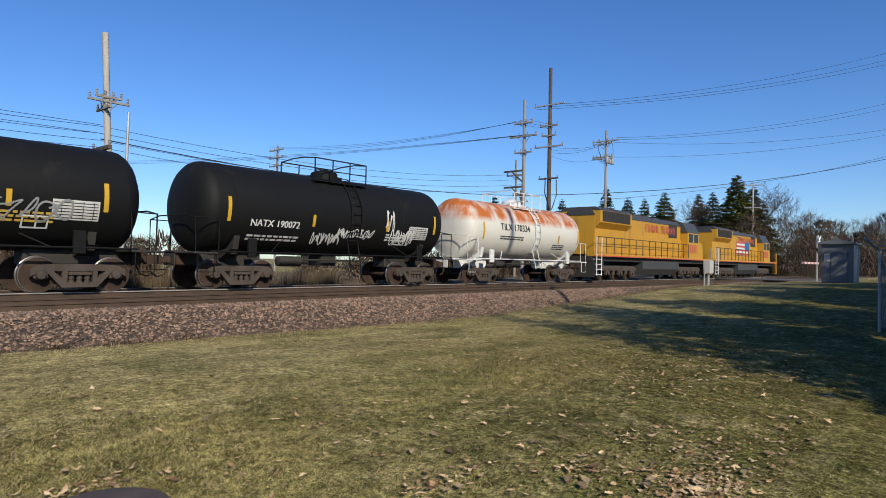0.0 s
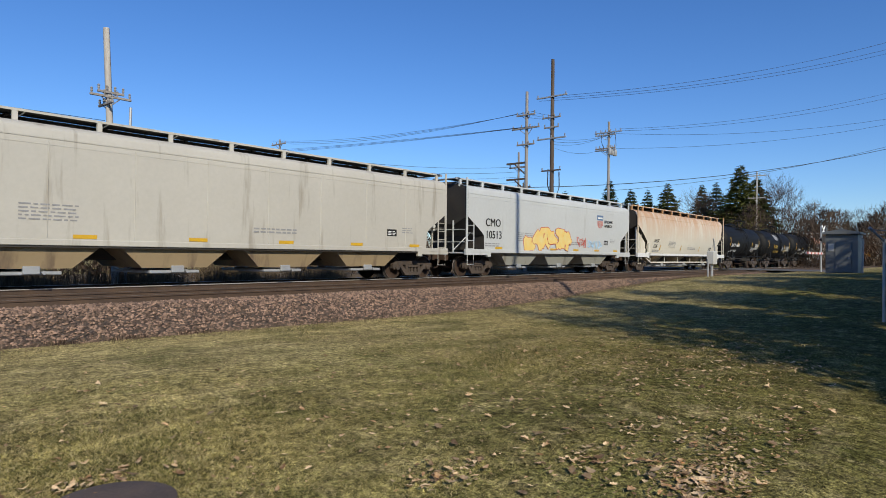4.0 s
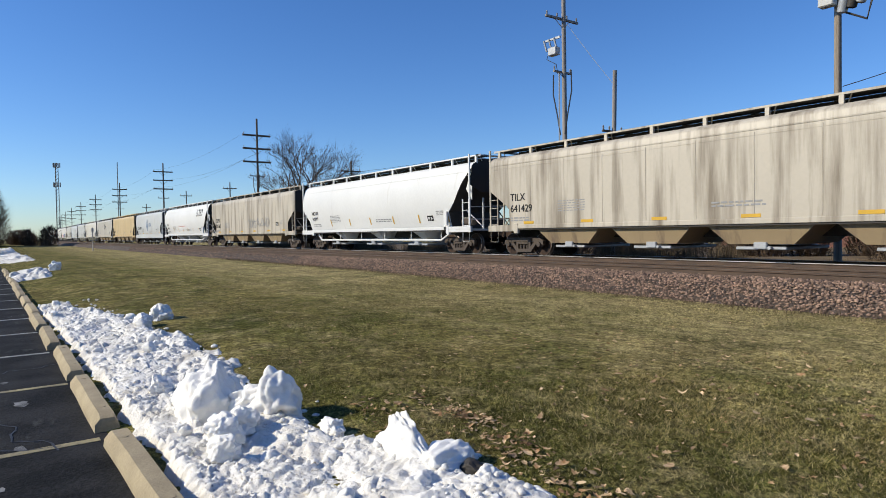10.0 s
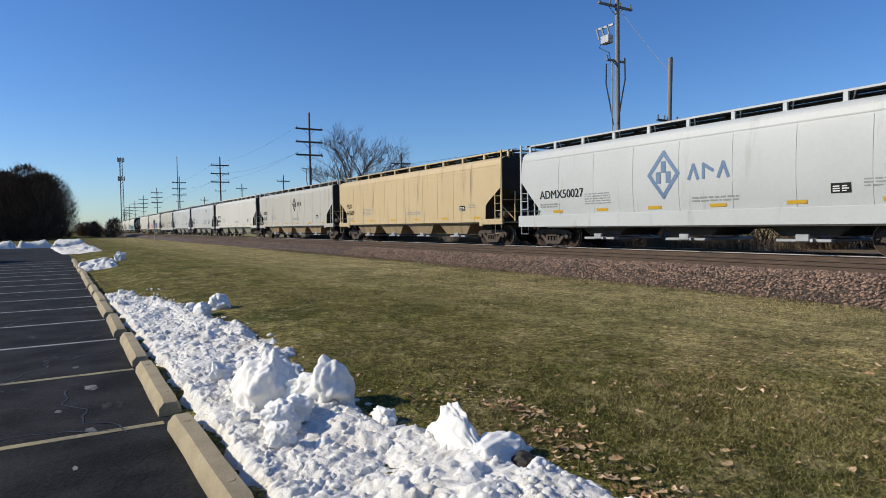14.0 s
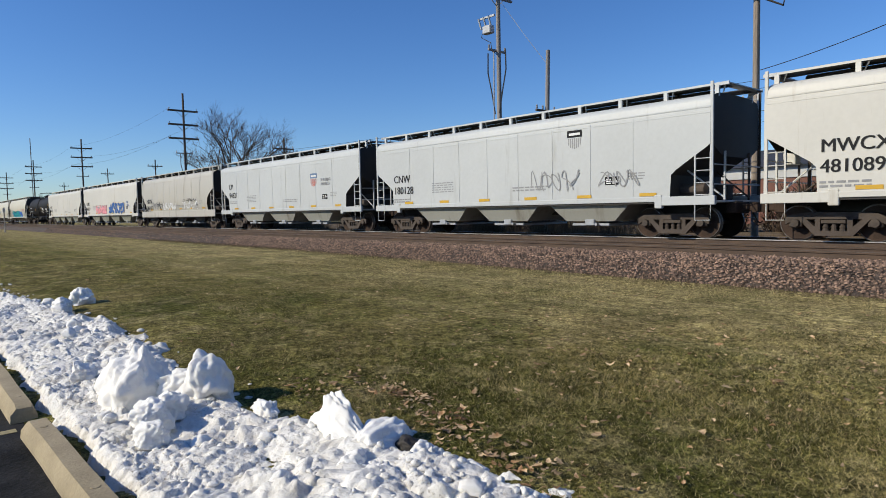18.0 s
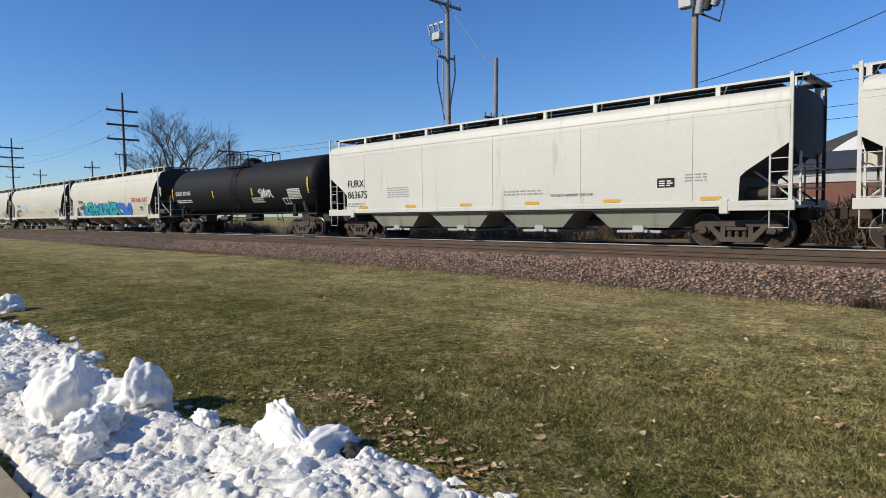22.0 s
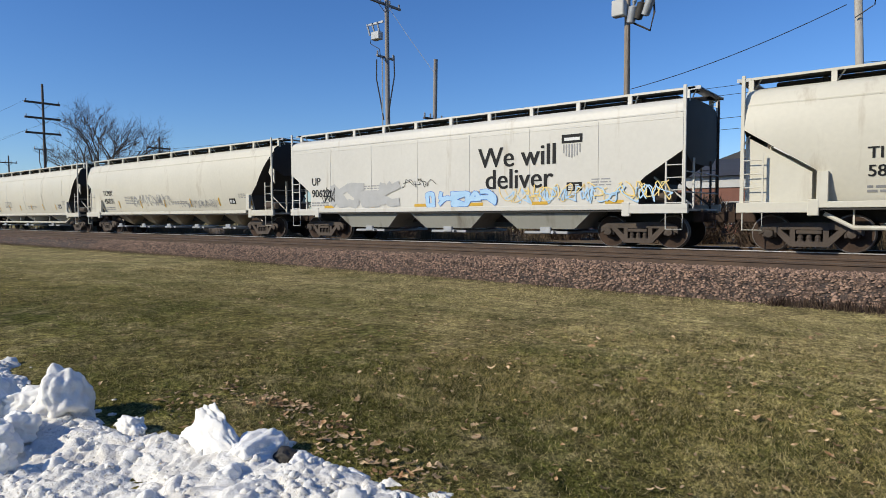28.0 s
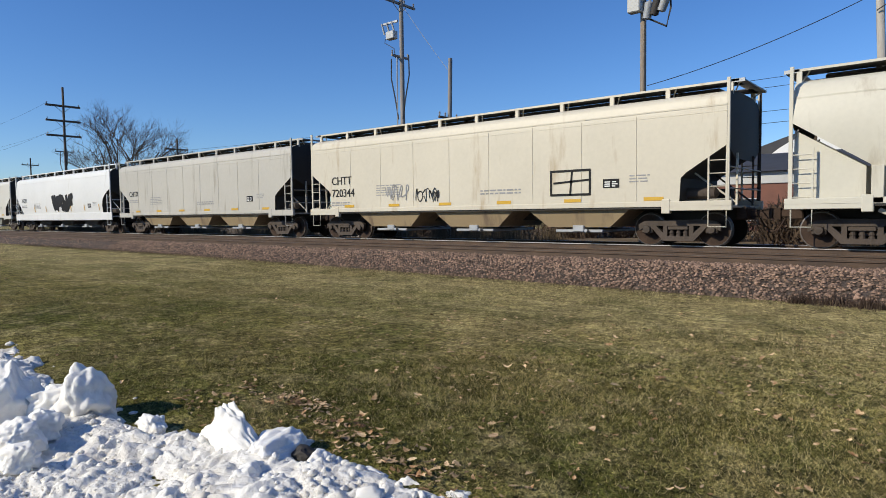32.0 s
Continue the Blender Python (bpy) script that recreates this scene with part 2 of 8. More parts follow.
def packed_snow_mat():
    """Clean packed snow that lets a little light through."""
    m = mat("packed_snow", (0.85, 0.825, 0.77), (0.79, 0.765, 0.715), 0.75, 0, 2.5, 30, 0.45, spread=0.6, stain=(0.68, 0.65, 0.60), stain_amt=0.35, stain_stretch=(1.5, 1.5, 1.5), spec=0.25, bump_dist=0.015)
    b = m.node_tree.nodes["Principled BSDF"]
    for k, v in (("Subsurface Weight", 0.45), ("Subsurface Radius", (1.0, 1.0, 1.0)), ("Subsurface Scale", 0.02)):
        b.inputs[k].default_value = v
    return m


M = dict(
    steel=mat("truck_steel_and_shade", (0.092, 0.068, 0.052), (0.036, 0.027, 0.021), 0.8, 0.0, 2, 30, 0.3),
    wheel=mat("wheel_steel", (0.075, 0.048, 0.035), (0.03, 0.021, 0.016), 0.85, 0.0, 3, 30, 0.2, spec=0.15),
    tread=mat("polished_tread", (0.24, 0.21, 0.19), (0.12, 0.10, 0.085), 0.4, 0.7, 3, 30, 0.05),
    black=mat("black_underframe_and_shade", (0.022, 0.02, 0.018), (0.04, 0.034, 0.028), 0.7, 0.0, 1, 20, 0.2),
    grating=mat("dark_grating", (0.055, 0.052, 0.048), (0.03, 0.03, 0.028), 0.6, 0.3, 2, 40, 0.2),
    yellow=mat("reflector_yellow", (0.62, 0.36, 0.02), (0.5, 0.3, 0.03), 0.4, 0, 3, 30, 0.05),
    ink=mat("lettering_black", (0.012, 0.012, 0.013), (0.022, 0.022, 0.022), 0.7, 0, 3, 40, 0.0, spec=0.2),
    white_ink=mat("lettering_white", (0.75, 0.75, 0.73), (0.55, 0.55, 0.54), 0.6, 0, 3, 40, 0.0),
    red_ink=mat("lettering_red", (0.55, 0.08, 0.05), (0.45, 0.1, 0.07), 0.6, 0, 3, 40, 0.0),
    gold_ink=mat("lettering_yellow", (0.65, 0.42, 0.05), (0.5, 0.33, 0.06), 0.6, 0, 3, 40, 0.0),
    grey_ink=mat("lettering_grey", (0.22, 0.22, 0.22), (0.3, 0.3, 0.3), 0.6, 0, 3, 40, 0.0),
    pale_ink=mat("graffiti_pale_grey", (0.36, 0.36, 0.35), (0.42, 0.42, 0.41), 0.6, 0, 3, 20, 0.0),
    slate_ink=mat("lettering_slate", (0.10, 0.17, 0.29), (0.13, 0.2, 0.32), 0.6, 0, 3, 40, 0.0),
    navy_ink=mat("graffiti_navy", (0.025, 0.08, 0.26), (0.03, 0.13, 0.36), 0.5, 0, 3, 20, 0.0),
    blue_ink=mat("graffiti_blue", (0.03, 0.12, 0.5), (0.05, 0.2, 0.6), 0.5, 0, 3, 20, 0.0),
    teal_ink=mat("graffiti_teal", (0.02, 0.42, 0.42), (0.03, 0.3, 0.36), 0.5, 0, 3, 20, 0.0),
    pink_ink=mat("graffiti_pink", (0.7, 0.2, 0.22), (0.75, 0.35, 0.38), 0.5, 0, 3, 20, 0.0),
    amber_ink=mat("graffiti_amber", (0.75, 0.5, 0.12), (0.7, 0.58, 0.25), 0.5, 0, 3, 20, 0.0),
    sky_ink=mat("graffiti_light_blue", (0.3, 0.5, 0.7), (0.4, 0.58, 0.75), 0.5, 0, 3, 20, 0.0),
    patch=mat("repaint_patch", (0.6, 0.59, 0.55), (0.55, 0.54, 0.5), 0.5, 0, 1, 20, 0.03),
    rail=mat("rusty_rail", (0.11, 0.07, 0.045), (0.06, 0.04, 0.03), 0.7, 0.3, 2, 30, 0.2),
    shine=mat("polished_railhead", (0.62, 0.60, 0.57), (0.45, 0.43, 0.40), 0.42, 0.4, 1, 20, 0.02),
    dull=mat("dull_railhead", (0.16, 0.12, 0.09), (0.10, 0.075, 0.055), 0.6, 0.3, 2, 20, 0.1),
    tie=mat("creosoted_tie", (0.07, 0.052, 0.04), (0.035, 0.028, 0.022), 0.85, 0, 3, 30, 0.4, random_tint=0.25),
    stone=mat("pink_granite_ballast", (0.28, 0.182, 0.125), (0.12, 0.078, 0.057), 0.85, 0, 6, 60, 0.4, island=0.75),
    bed=mat("ballast_bed", (0.13, 0.095, 0.073), (0.04, 0.03, 0.024), 0.9, 0, 9, 34, 1.0, spread=0.35, bump_dist=0.05),
    lawn=lawn_mat("winter_lawn", 1.07),
    blade=lawn_mat("grass_blade", 1.22, 0.5),
    scrub=mat("dry_weeds", (0.17, 0.125, 0.075), (0.08, 0.06, 0.04), 0.9, 0, 1.2, 9, 0.2, island=0.4, spec=0.1),
    leaf=mat("fallen_leaf", (0.26, 0.14, 0.06), (0.56, 0.41, 0.24), 0.75, 0, 5, 40, 0.2, island=0.6, spec=0.3, spread=0.3),
    asphalt=mat("sealed_asphalt", (0.008, 0.008, 0.0078), (0.03, 0.0295, 0.029), 0.85, 0, 1.6, 34, 0.8, spread=0.3, stain=(0.10, 0.10, 0.096), stain_amt=0.34, stain_stretch=(0.9, 1.8, 1), spec=0.12),
    salt=mat("dried_salt", (0.22, 0.22, 0.215), (0.06, 0.06, 0.06), 0.85, 0, 6, 60, 0.2, spread=0.25),
    stripe=mat("worn_stripe", (0.40, 0.33, 0.16), (0.16, 0.14, 0.09), 0.8, 0, 2.5, 22, 0.1, spread=0.4),
    white_stripe=mat("worn_white_stripe", (0.42, 0.41, 0.37), (0.18, 0.18, 0.17), 0.8, 0, 2.5, 22, 0.1, spread=0.4),
    concrete=mat("weathered_concrete", (0.42, 0.34, 0.21), (0.27, 0.215, 0.13), 0.85, 0, 2.5, 45, 0.5, random_tint=0.12),
    packed_snow=packed_snow_mat(),
    snow=snow_mat(),
    iron=mat("manhole_iron", (0.12, 0.082, 0.06), (0.06, 0.045, 0.036), 0.75, 0.0, 3, 40, 0.4),
    wood=mat("weathered_pole", (0.52, 0.48, 0.42), (0.31, 0.28, 0.24), 0.85, 0, 1, 14, 0.5, stretch=(6, 6, 0.5)),
    brown_wood=mat("split_brown_pole", (0.36, 0.30, 0.235), (0.16, 0.125, 0.095), 0.85, 0, 1, 14, 0.6, stretch=(9, 9, 0.35), spread=0.35),
    dark_wood=mat("creosoted_pole", (0.12, 0.085, 0.06), (0.06, 0.045, 0.035), 0.85, 0, 1, 14, 0.5, stretch=(6, 6, 0.5)),
    grey_wood=mat("grey_pole", (0.33, 0.30, 0.27), (0.19, 0.17, 0.155), 0.85, 0, 1, 14, 0.5, stretch=(6, 6, 0.5)),
    wire=mat("black_wire", (0.02, 0.02, 0.022), (0.03, 0.03, 0.03), 0.6, 0, 1, 10, 0.0),
    porcelain=mat("porcelain", (0.32, 0.31, 0.3), (0.2, 0.19, 0.18), 0.3, 0, 3, 20, 0.0),
    galv=mat("grey_metal", (0.42, 0.43, 0.44), (0.3, 0.31, 0.32), 0.5, 0.3, 2, 25, 0.1),
    bark=mat("bare_bark", (0.10, 0.075, 0.055), (0.055, 0.042, 0.032), 0.9, 0, 2, 20, 0.4),
    twig=mat("bare_twigs", (0.125, 0.088, 0.062), (0.075, 0.055, 0.042), 0.9, 0, 0.6, 6, 0.0, island=0.3, spec=0.1),
    needle=mat("conifer_needles", (0.05, 0.072, 0.022), (0.08, 0.09, 0.03), 0.8, 0, 0.5, 8, 0.0, island=0.4, spec=0.2),
    pale_needle=mat("pine_needles", (0.12, 0.14, 0.035), (0.17, 0.16, 0.05), 0.8, 0, 0.5, 8, 0.0, island=0.4, spec=0.2),
    brick=mat("red_brick", (0.20, 0.085, 0.058), (0.13, 0.06, 0.042), 0.85, 0, 1.2, 30, 0.3),
    shingle=mat("dark_roofing", (0.05, 0.05, 0.055), (0.035, 0.035, 0.038), 0.8, 0, 1, 20, 0.2),
    fascia=mat("pale_metal_cladding", (0.5, 0.5, 0.48), (0.4, 0.4, 0.38), 0.6, 0, 1, 20, 0.1),
    white_wall=mat("white_rendered_wall", (0.74, 0.74, 0.72), (0.62, 0.62, 0.6), 0.7, 0, 0.8, 15, 0.1),
    glass=mat("dark_glass", (0.01, 0.011, 0.013), (0.014, 0.014, 0.016), 0.15, 0, 1, 5, 0.0, spec=0.15),
    car_black=mat("car_paint_black", (0.008, 0.008, 0.009), (0.012, 0.012, 0.013), 0.3, 0, 1, 20, 0.0, spec=0.25),
    car_blue=mat("car_paint_dark_blue", (0.008, 0.01, 0.02), (0.012, 0.014, 0.024), 0.3, 0, 1, 20, 0.0, spec=0.25),
    tyre=mat("tyre_rubber", (0.015, 0.015, 0.015), (0.03, 0.03, 0.03), 0.85, 0, 4, 30, 0.2),
    chrome=mat("alloy", (0.5, 0.5, 0.5), (0.4, 0.4, 0.4), 0.3, 0.9, 3, 10, 0.0),
    lamp=mat("headlamp_lens", (0.22, 0.22, 0.22), (0.15, 0.15, 0.15), 0.1, 0, 1, 5, 0.0),
    lit_lamp=mat("lit_headlamp", (0.9, 0.9, 0.85), (0.9, 0.9, 0.85), 0.2, 0, 1, 5, 0.0),
    loco_yellow=paint("locomotive_yellow", (0.54, 0.28, 0.025), (0.24, 0.14, 0.05), 0.5, rough=0.5),
    loco_grey=paint("locomotive_grey", (0.06, 0.06, 0.06), (0.05, 0.048, 0.045), 0.5),
    bungalow=paint("cabinet_grey_paint", (0.14, 0.15, 0.155), (0.09, 0.095, 0.10), 0.3),
    road=mat("old_road", (0.12, 0.115, 0.11), (0.08, 0.078, 0.075), 0.85, 0, 0.8, 30, 0.3),
)


M["lit_lamp"].node_tree.nodes["Principled BSDF"].inputs["Emission Color"].default_value = (1.0, 0.97, 0.9, 1)
M["lit_lamp"].node_tree.nodes["Principled BSDF"].inputs["Emission Strength"].default_value = 6.0

# ---- mesh helpers ----
class Build:
    """Collects boxes, tubes, prisms and sheets into one mesh."""

    def __init__(self):
        self.v, self.f, self.mi, self.cur = [], [], [], 0

    def add(self, verts, faces):
        o = len(self.v)
        self.v.extend(tuple(p) for p in verts)
        self.f.extend(tuple(i + o for i in f) for f in faces)
        self.mi.extend([self.cur] * len(faces))
        return self

    def box(self, x0, x1, y0, y1, z0, z1, b=0.0):
        if b <= 0:
            vs = [(x, y, z) for x in (x0, x1) for y in (y0, y1) for z in (z0, z1)]
            return self.add(vs, [(0, 1, 3, 2), (4, 6, 7, 5), (0, 4, 5, 1), (2, 3, 7, 6), (0, 2, 6, 4), (1, 5, 7, 3)])
        xs, ys, zs = (x0, x0 + b, x1 - b, x1), (y0, y0 + b, y1 - b, y1), (z0, z0 + b, z1 - b, z1)
        idx, vs = {}, []
        for i in range(4):
            for j in range(4):
                for k in range(4):
                    if (i in (0, 3)) + (j in (0, 3)) + (k in (0, 3)) == 1:
                        idx[i, j, k] = len(vs)
                        vs.append((xs[i], ys[j], zs[k]))
        g = lambda *t: idx[t]
        fs = []
        for e, flip in ((0, 0), (3, 1)):
            for q in ([(e, 1, 1), (e, 1, 2), (e, 2, 2), (e, 2, 1)], [(1, e, 1), (2, e, 1), (2, e, 2), (1, e, 2)], [(1, 1, e), (1, 2, e), (2, 2, e), (2, 1, e)]):
                q = [g(*t) for t in q]
                fs.append(tuple(q[::-1] if flip else q))
        lo = {0: 1, 3: 2}
        for a in (0, 3):
            for c in (0, 3):
                A, C = lo[a], lo[c]
                s = (a == c)
                for q in ([g(a, C, 1), g(a, C, 2), g(A, c, 2), g(A, c, 1)], [g(A, 1, c), g(A, 2, c), g(a, 2, C), g(a, 1, C)], [g(1, a, C), g(2, a, C), g(2, A, c), g(1, A, c)]):
                    fs.append(tuple(q if s else q[::-1]))
                for d in (0, 3):
                    D = lo[d]
                    q = [g(a, C, D), g(A, c, D), g(A, C, d)]
                    fs.append(tuple(q if ((a == 0) ^ (c == 0) ^ (d == 0)) else q[::-1]))
        return self.add(vs, fs)

    def tube(self, pts, r, n=6, r1=None, caps=True):
        """A round bar along points; r1: radius at its end."""
        pts = [Vector(p) for p in pts]
        r1 = r if r1 is None else r1
        rings, vs = len(pts), []
        for i, p in enumerate(pts):
            d = (pts[min(i + 1, rings - 1)] - pts[max(i - 1, 0)])
            d = d.normalized() if d.length > 1e-9 else Vector((0, 0, 1))
            s = d.cross(Vector((0, 0, 1)) if abs(d.z) < 0.95 else Vector((1, 0, 0))).normalized()
            u = s.cross(d)
            rr = r + (r1 - r) * i / max(1, rings - 1)
            for k in range(n):
                a = 2 * math.pi * k / n
                vs.append(p + s * (rr * math.cos(a)) + u * (rr * math.sin(a)))
        fs = [(i * n + k, i * n + (k + 1) % n, (i + 1) * n + (k + 1) % n, (i + 1) * n + k) for i in range(rings - 1) for k in range(n)]
        if caps:
            fs += [tuple(range(n))[::-1], tuple((rings - 1) * n + k for k in range(n))]
        return self.add(vs, fs)

    def prism(self, prof, a0, a1, axis="y"):
        """A flat outline pushed from a0 to a1 along an axis; outline in the other two."""
        n = len(prof)
        put = {"y": lambda p, a: (p[0], a, p[1]), "x": lambda p, a: (a, p[0], p[1]), "z": lambda p, a: (p[0], p[1], a)}[axis]
        vs = [put(p, a0) for p in prof] + [put(p, a1) for p in prof]
        fs = [(i, (i + 1) % n, n + (i + 1) % n, n + i) for i in range(n)] + [tuple(range(n))[::-1], tuple(range(n, 2 * n))]
        return self.add(vs, fs)

    def lathe(self, prof, n=20, axis="x", at=(0, 0, 0), caps=True):
        """prof: (along, radius) pairs."""
        vs = []
        for s, r in prof:
            for k in range(n):
                a = 2 * math.pi * k / n
                c, d = r * math.cos(a), r * math.sin(a)
                p = {"x": (s, c, d), "y": (c, s, d), "z": (c, d, s)}[axis]
                vs.append((p[0] + at[0], p[1] + at[1], p[2] + at[2]))
        m = len(prof)
        fs = [(i * n + k, (i + 1) * n + k, (i + 1) * n + (k + 1) % n, i * n + (k + 1) % n) for i in range(m - 1) for k in range(n)]
        if caps:
            fs += [tuple(range(n)), tuple((m - 1) * n + k for k in range(n))[::-1]]
        return self.add(vs, fs)

    def mesh(self, name, mats, smooth=30):
        me = bpy.data.meshes.new(name)
        me.from_pydata(self.v, [], self.f)
        for m in (mats if isinstance(mats, (list, tuple)) else [mats]):
            me.materials.append(m)
        if any(self.mi):
            me.polygons.foreach_set("material_index", self.mi)
        bm = bmesh.new()
        bm.from_mesh(me)
        bmesh.ops.recalc_face_normals(bm, faces=bm.faces)
        bm.to_mesh(me)
        bm.free()
        if smooth:
            me.polygons.foreach_set("use_smooth", [True] * len(me.polygons))
            me.set_sharp_from_angle(angle=radians(smooth))
        return me


def sheet(name, verts, faces, material):
    """A large loose mesh from arrays: verts (n, 3), faces (m, 3 or 4)."""
    verts, faces = np.asarray(verts, np.float32), np.asarray(faces, np.int32)
    me = bpy.data.meshes.new(name)
    me.vertices.add(len(verts))
    me.vertices.foreach_set("co", verts.ravel())
    k = faces.shape[1]
    me.loops.add(faces.size)
    me.loops.foreach_set("vertex_index", faces.ravel())
    me.polygons.add(len(faces))
    me.polygons.foreach_set("loop_start", np.arange(0, faces.size, k, dtype=np.int32))
    me.update(calc_edges=True)
    me.validate()
    me.materials.append(material)
    return me


def part(name, data, material, parent, label="", smooth=30):
    me = data.mesh(name, material, smooth) if isinstance(data, Build) else data
    ob = new(name, me)
    ob.parent = parent
    if label:
        tagged(ob, label)
    return ob


def thing(name, label, category, group="", kind="", at=None, data=None, material=None, smooth=30):
    me = data.mesh(name, material, smooth) if isinstance(data, Build) else data
    ob = tagged(new(name, me), label, category, group, kind)
    if at is not None:
        ob.matrix_world = at
    return ob


_letters = {}


def letters(text):
    """Outline mesh of a word, one unit high capitals, from the built-in font."""
    if text not in _letters:
        cu = bpy.data.curves.new("word", "FONT")
        cu.body, cu.size, cu.resolution_u, cu.offset = text, 1.38, 3, 0.0
        ob = new("word", cu)
        me = bpy.data.meshes.new_from_object(ob.evaluated_get(bpy.context.evaluated_depsgraph_get()))
        _letters[text] = ([tuple(v.co) for v in me.vertices], [tuple(p.vertices) for p in me.polygons])
        bpy.data.objects.remove(ob)
        bpy.data.curves.remove(cu)
        bpy.data.meshes.remove(me)
    return _letters[text]


# ---- ground ----
def smooth(a, b, t):
    t = min(1.0, max(0.0, (t - a) / (b - a)))
    return t * t * (3 - 2 * t)


TRACK_FAR, TRACK_NEAR, FOOT = 19.0, 15.15, 12.95
LOT_EDGE, LOT_Z = 1.12, -0.78


def bend(x):
    """How far the line has swung away from the viewer, and its slope: it runs straight, then curves gently in the far distance."""
    d = max(0.0, -60.0 - x)
    return 0.00009 * d * d, -0.00018 * d


def ground_z(x, y):
    foot = -0.715 - 0.0065 * max(-25.0, min(25.0, x))
    rise = smooth(14, 38, x) * 0.82
    lawn = -0.60 - 0.0035 * max(-25.0, min(20.0, x))
    y = y - bend(x)[0] if y > 10 else y
    if y < LOT_EDGE:
        return LOT_Z - 0.03 + rise * (1 if x > 14 else 0)
    if y < 3.2:
        z = LOT_Z + 0.03 + (lawn - LOT_Z - 0.03) * smooth(LOT_EDGE, 3.2, y)
    else:
        z = lawn + (foot - lawn) * smooth(5.0, FOOT, y)
    if y > FOOT:
        z = foot - 0.05 * smooth(FOOT, FOOT + 1, y)
    if y > 21:
        z += 0.1 * smooth(21, 24, y)
    return z + rise * (1 - smooth(FOOT - 1, FOOT + 1.5, y) * 0.25)


def steps(*spans):
    out = []
    for a, b, n in spans:
        out += [a + (b - a) * i / n for i in range(n)]
    return out + [spans[-1][1]]


gx = steps((-2500, -300, 8), (-300, -70, 20), (-70, 60, 130), (60, 160, 16), (160, 2500, 8))
gy = steps((-1500, -60, 8), (-60, 0, 12), (0, 26, 65), (26, 80, 14), (80, 2500, 8))
gv = [(x, y, ground_z(x, y) + (0.012 * noise.noise((x * 0.9, y * 0.9, 3)) + 0.02 * noise.noise((x * 0.25, y * 0.25, 7)) if 1.2 < y < 12.8 else 0)) for x in gx for y in gy]
nx, ny = len(gx), len(gy)
gf = [(i * ny + j, (i + 1) * ny + j, (i + 1) * ny + j + 1, i * ny + j + 1) for i in range(nx - 1) for j in range(ny - 1)]
ground = thing("ground", "mown winter lawn, green mottled with straw", "lawn", kind="structure", data=sheet("ground", gv, gf, M["lawn"]))
ground.data.polygons.foreach_set("use_smooth", [True] * len(ground.data.polygons))

# parking lot with its stripes
lot = Build()
lot.prism([(-78, -60), (4.2, -60), (4.2, LOT_EDGE - 0.05), (-78, LOT_EDGE - 0.05)], LOT_Z - 0.02, LOT_Z, "z")
thing("parking_lot", "dark sealed asphalt parking lot with cracks", "parking lot", kind="structure", data=lot, material=M["asphalt"])


# ---- railway ----
def line_x():
    return steps((-950, -60, 60), (-60, 760, 20))


def along(prof, yc, x0=-950, x1=760, wob=0.0):
    """A band of constant section laid along the line: prof of (offset, height)."""
    xs = [x for x in line_x() if x0 <= x <= x1]
    b = Build()
    n = len(prof)
    vs = []
    for x in xs:
        dy = bend(x)[0]
        vs += [(x, yc + dy + p, z) for p, z in prof]
    fs = [(i * n + k, (i + 1) * n + k, (i + 1) * n + (k + 1) % n, i * n + (k + 1) % n) for i in range(len(xs) - 1) for k in range(n)]
    fs += [tuple(range(n)), tuple((len(xs) - 1) * n + k for k in range(n))[::-1]]
    return b.add(vs, fs)


RAIL = [(-0.075, -0.18), (0.075, -0.18), (0.075, -0.165), (0.012, -0.14), (0.012, -0.05), (0.036, -0.036), (0.036, -0.008), (0.028, -0.002), (-0.028, -0.002),
        (-0.036, -0.008), (-0.036, -0.036), (-0.012, -0.05), (-0.012, -0.14), (-0.075, -0.165)]
for yc in (TRACK_NEAR, TRACK_FAR):
    for side in (-0.753, 0.753):
        r = thing("rail", "rusty steel running rail on the ballasted track", "rail", "running rails", "structure", data=along(RAIL, yc + side), material=M["rail"])
        edge = -0.018 if yc == TRACK_FAR and side < 0 else -0.004
        part("railhead", along([(-0.0375, edge), (-0.030, edge), (0.026, -0.003), (0.022, 0.001), (-0.028, 0.001), (-0.0375, -0.003)], yc + side), M["shine"] if yc == TRACK_FAR else M["dull"], r,
             "polished bright running surface" if yc == TRACK_FAR else "dull worn running surface")
BED = [(-6.7, -1.1), (-6.05, -0.78), (-5.3, -0.27), (-5.05, -0.185), (-4.68, -0.168), (-4.5, -0.2), (-2.5, -0.205), (0.0, -0.205), (2.0, -0.205), (2.2, -0.24), (3.6, -0.85), (3.7, -1.1)]
thing("ballast_bed", "crushed pink granite ballast under the twin track", "ballast", kind="structure", data=along(BED, TRACK_FAR), material=M["bed"])


# ---- train: running gear ----
def wheelset():
    b = Build()
    for s in (-1, 1):
        b.cur = 0
        b.lathe([(s * 0.70, 0.10), (s * 0.70, 0.20), (s * 0.735, 0.24), (s * 0.735, 0.36), (s * 0.70, 0.39), (s * 0.68, 0.47)], 24, "y", (0, 0, 0.457))
        b.lathe([(s * 0.83, 0.08), (s * 0.82, 0.16), (s * 0.775, 0.22), (s * 0.775, 0.37), (s * 0.805, 0.405), (s * 0.812, 0.434)], 24, "y", (0, 0, 0.457))
        b.cur = 1
        b.lathe([(s * 0.68, 0.484), (s * 0.70, 0.484), (s * 0.715, 0.457), (s * 0.812, 0.454), (s * 0.815, 0.434)], 24, "y", (0, 0, 0.457), caps=False)
    b.cur = 0
    b.lathe([(-1.08, 0.07), (1.08, 0.07)], 10, "y", (0, 0, 0.457))
    return b.mesh("wheelset", [M["wheel"], M["tread"]])


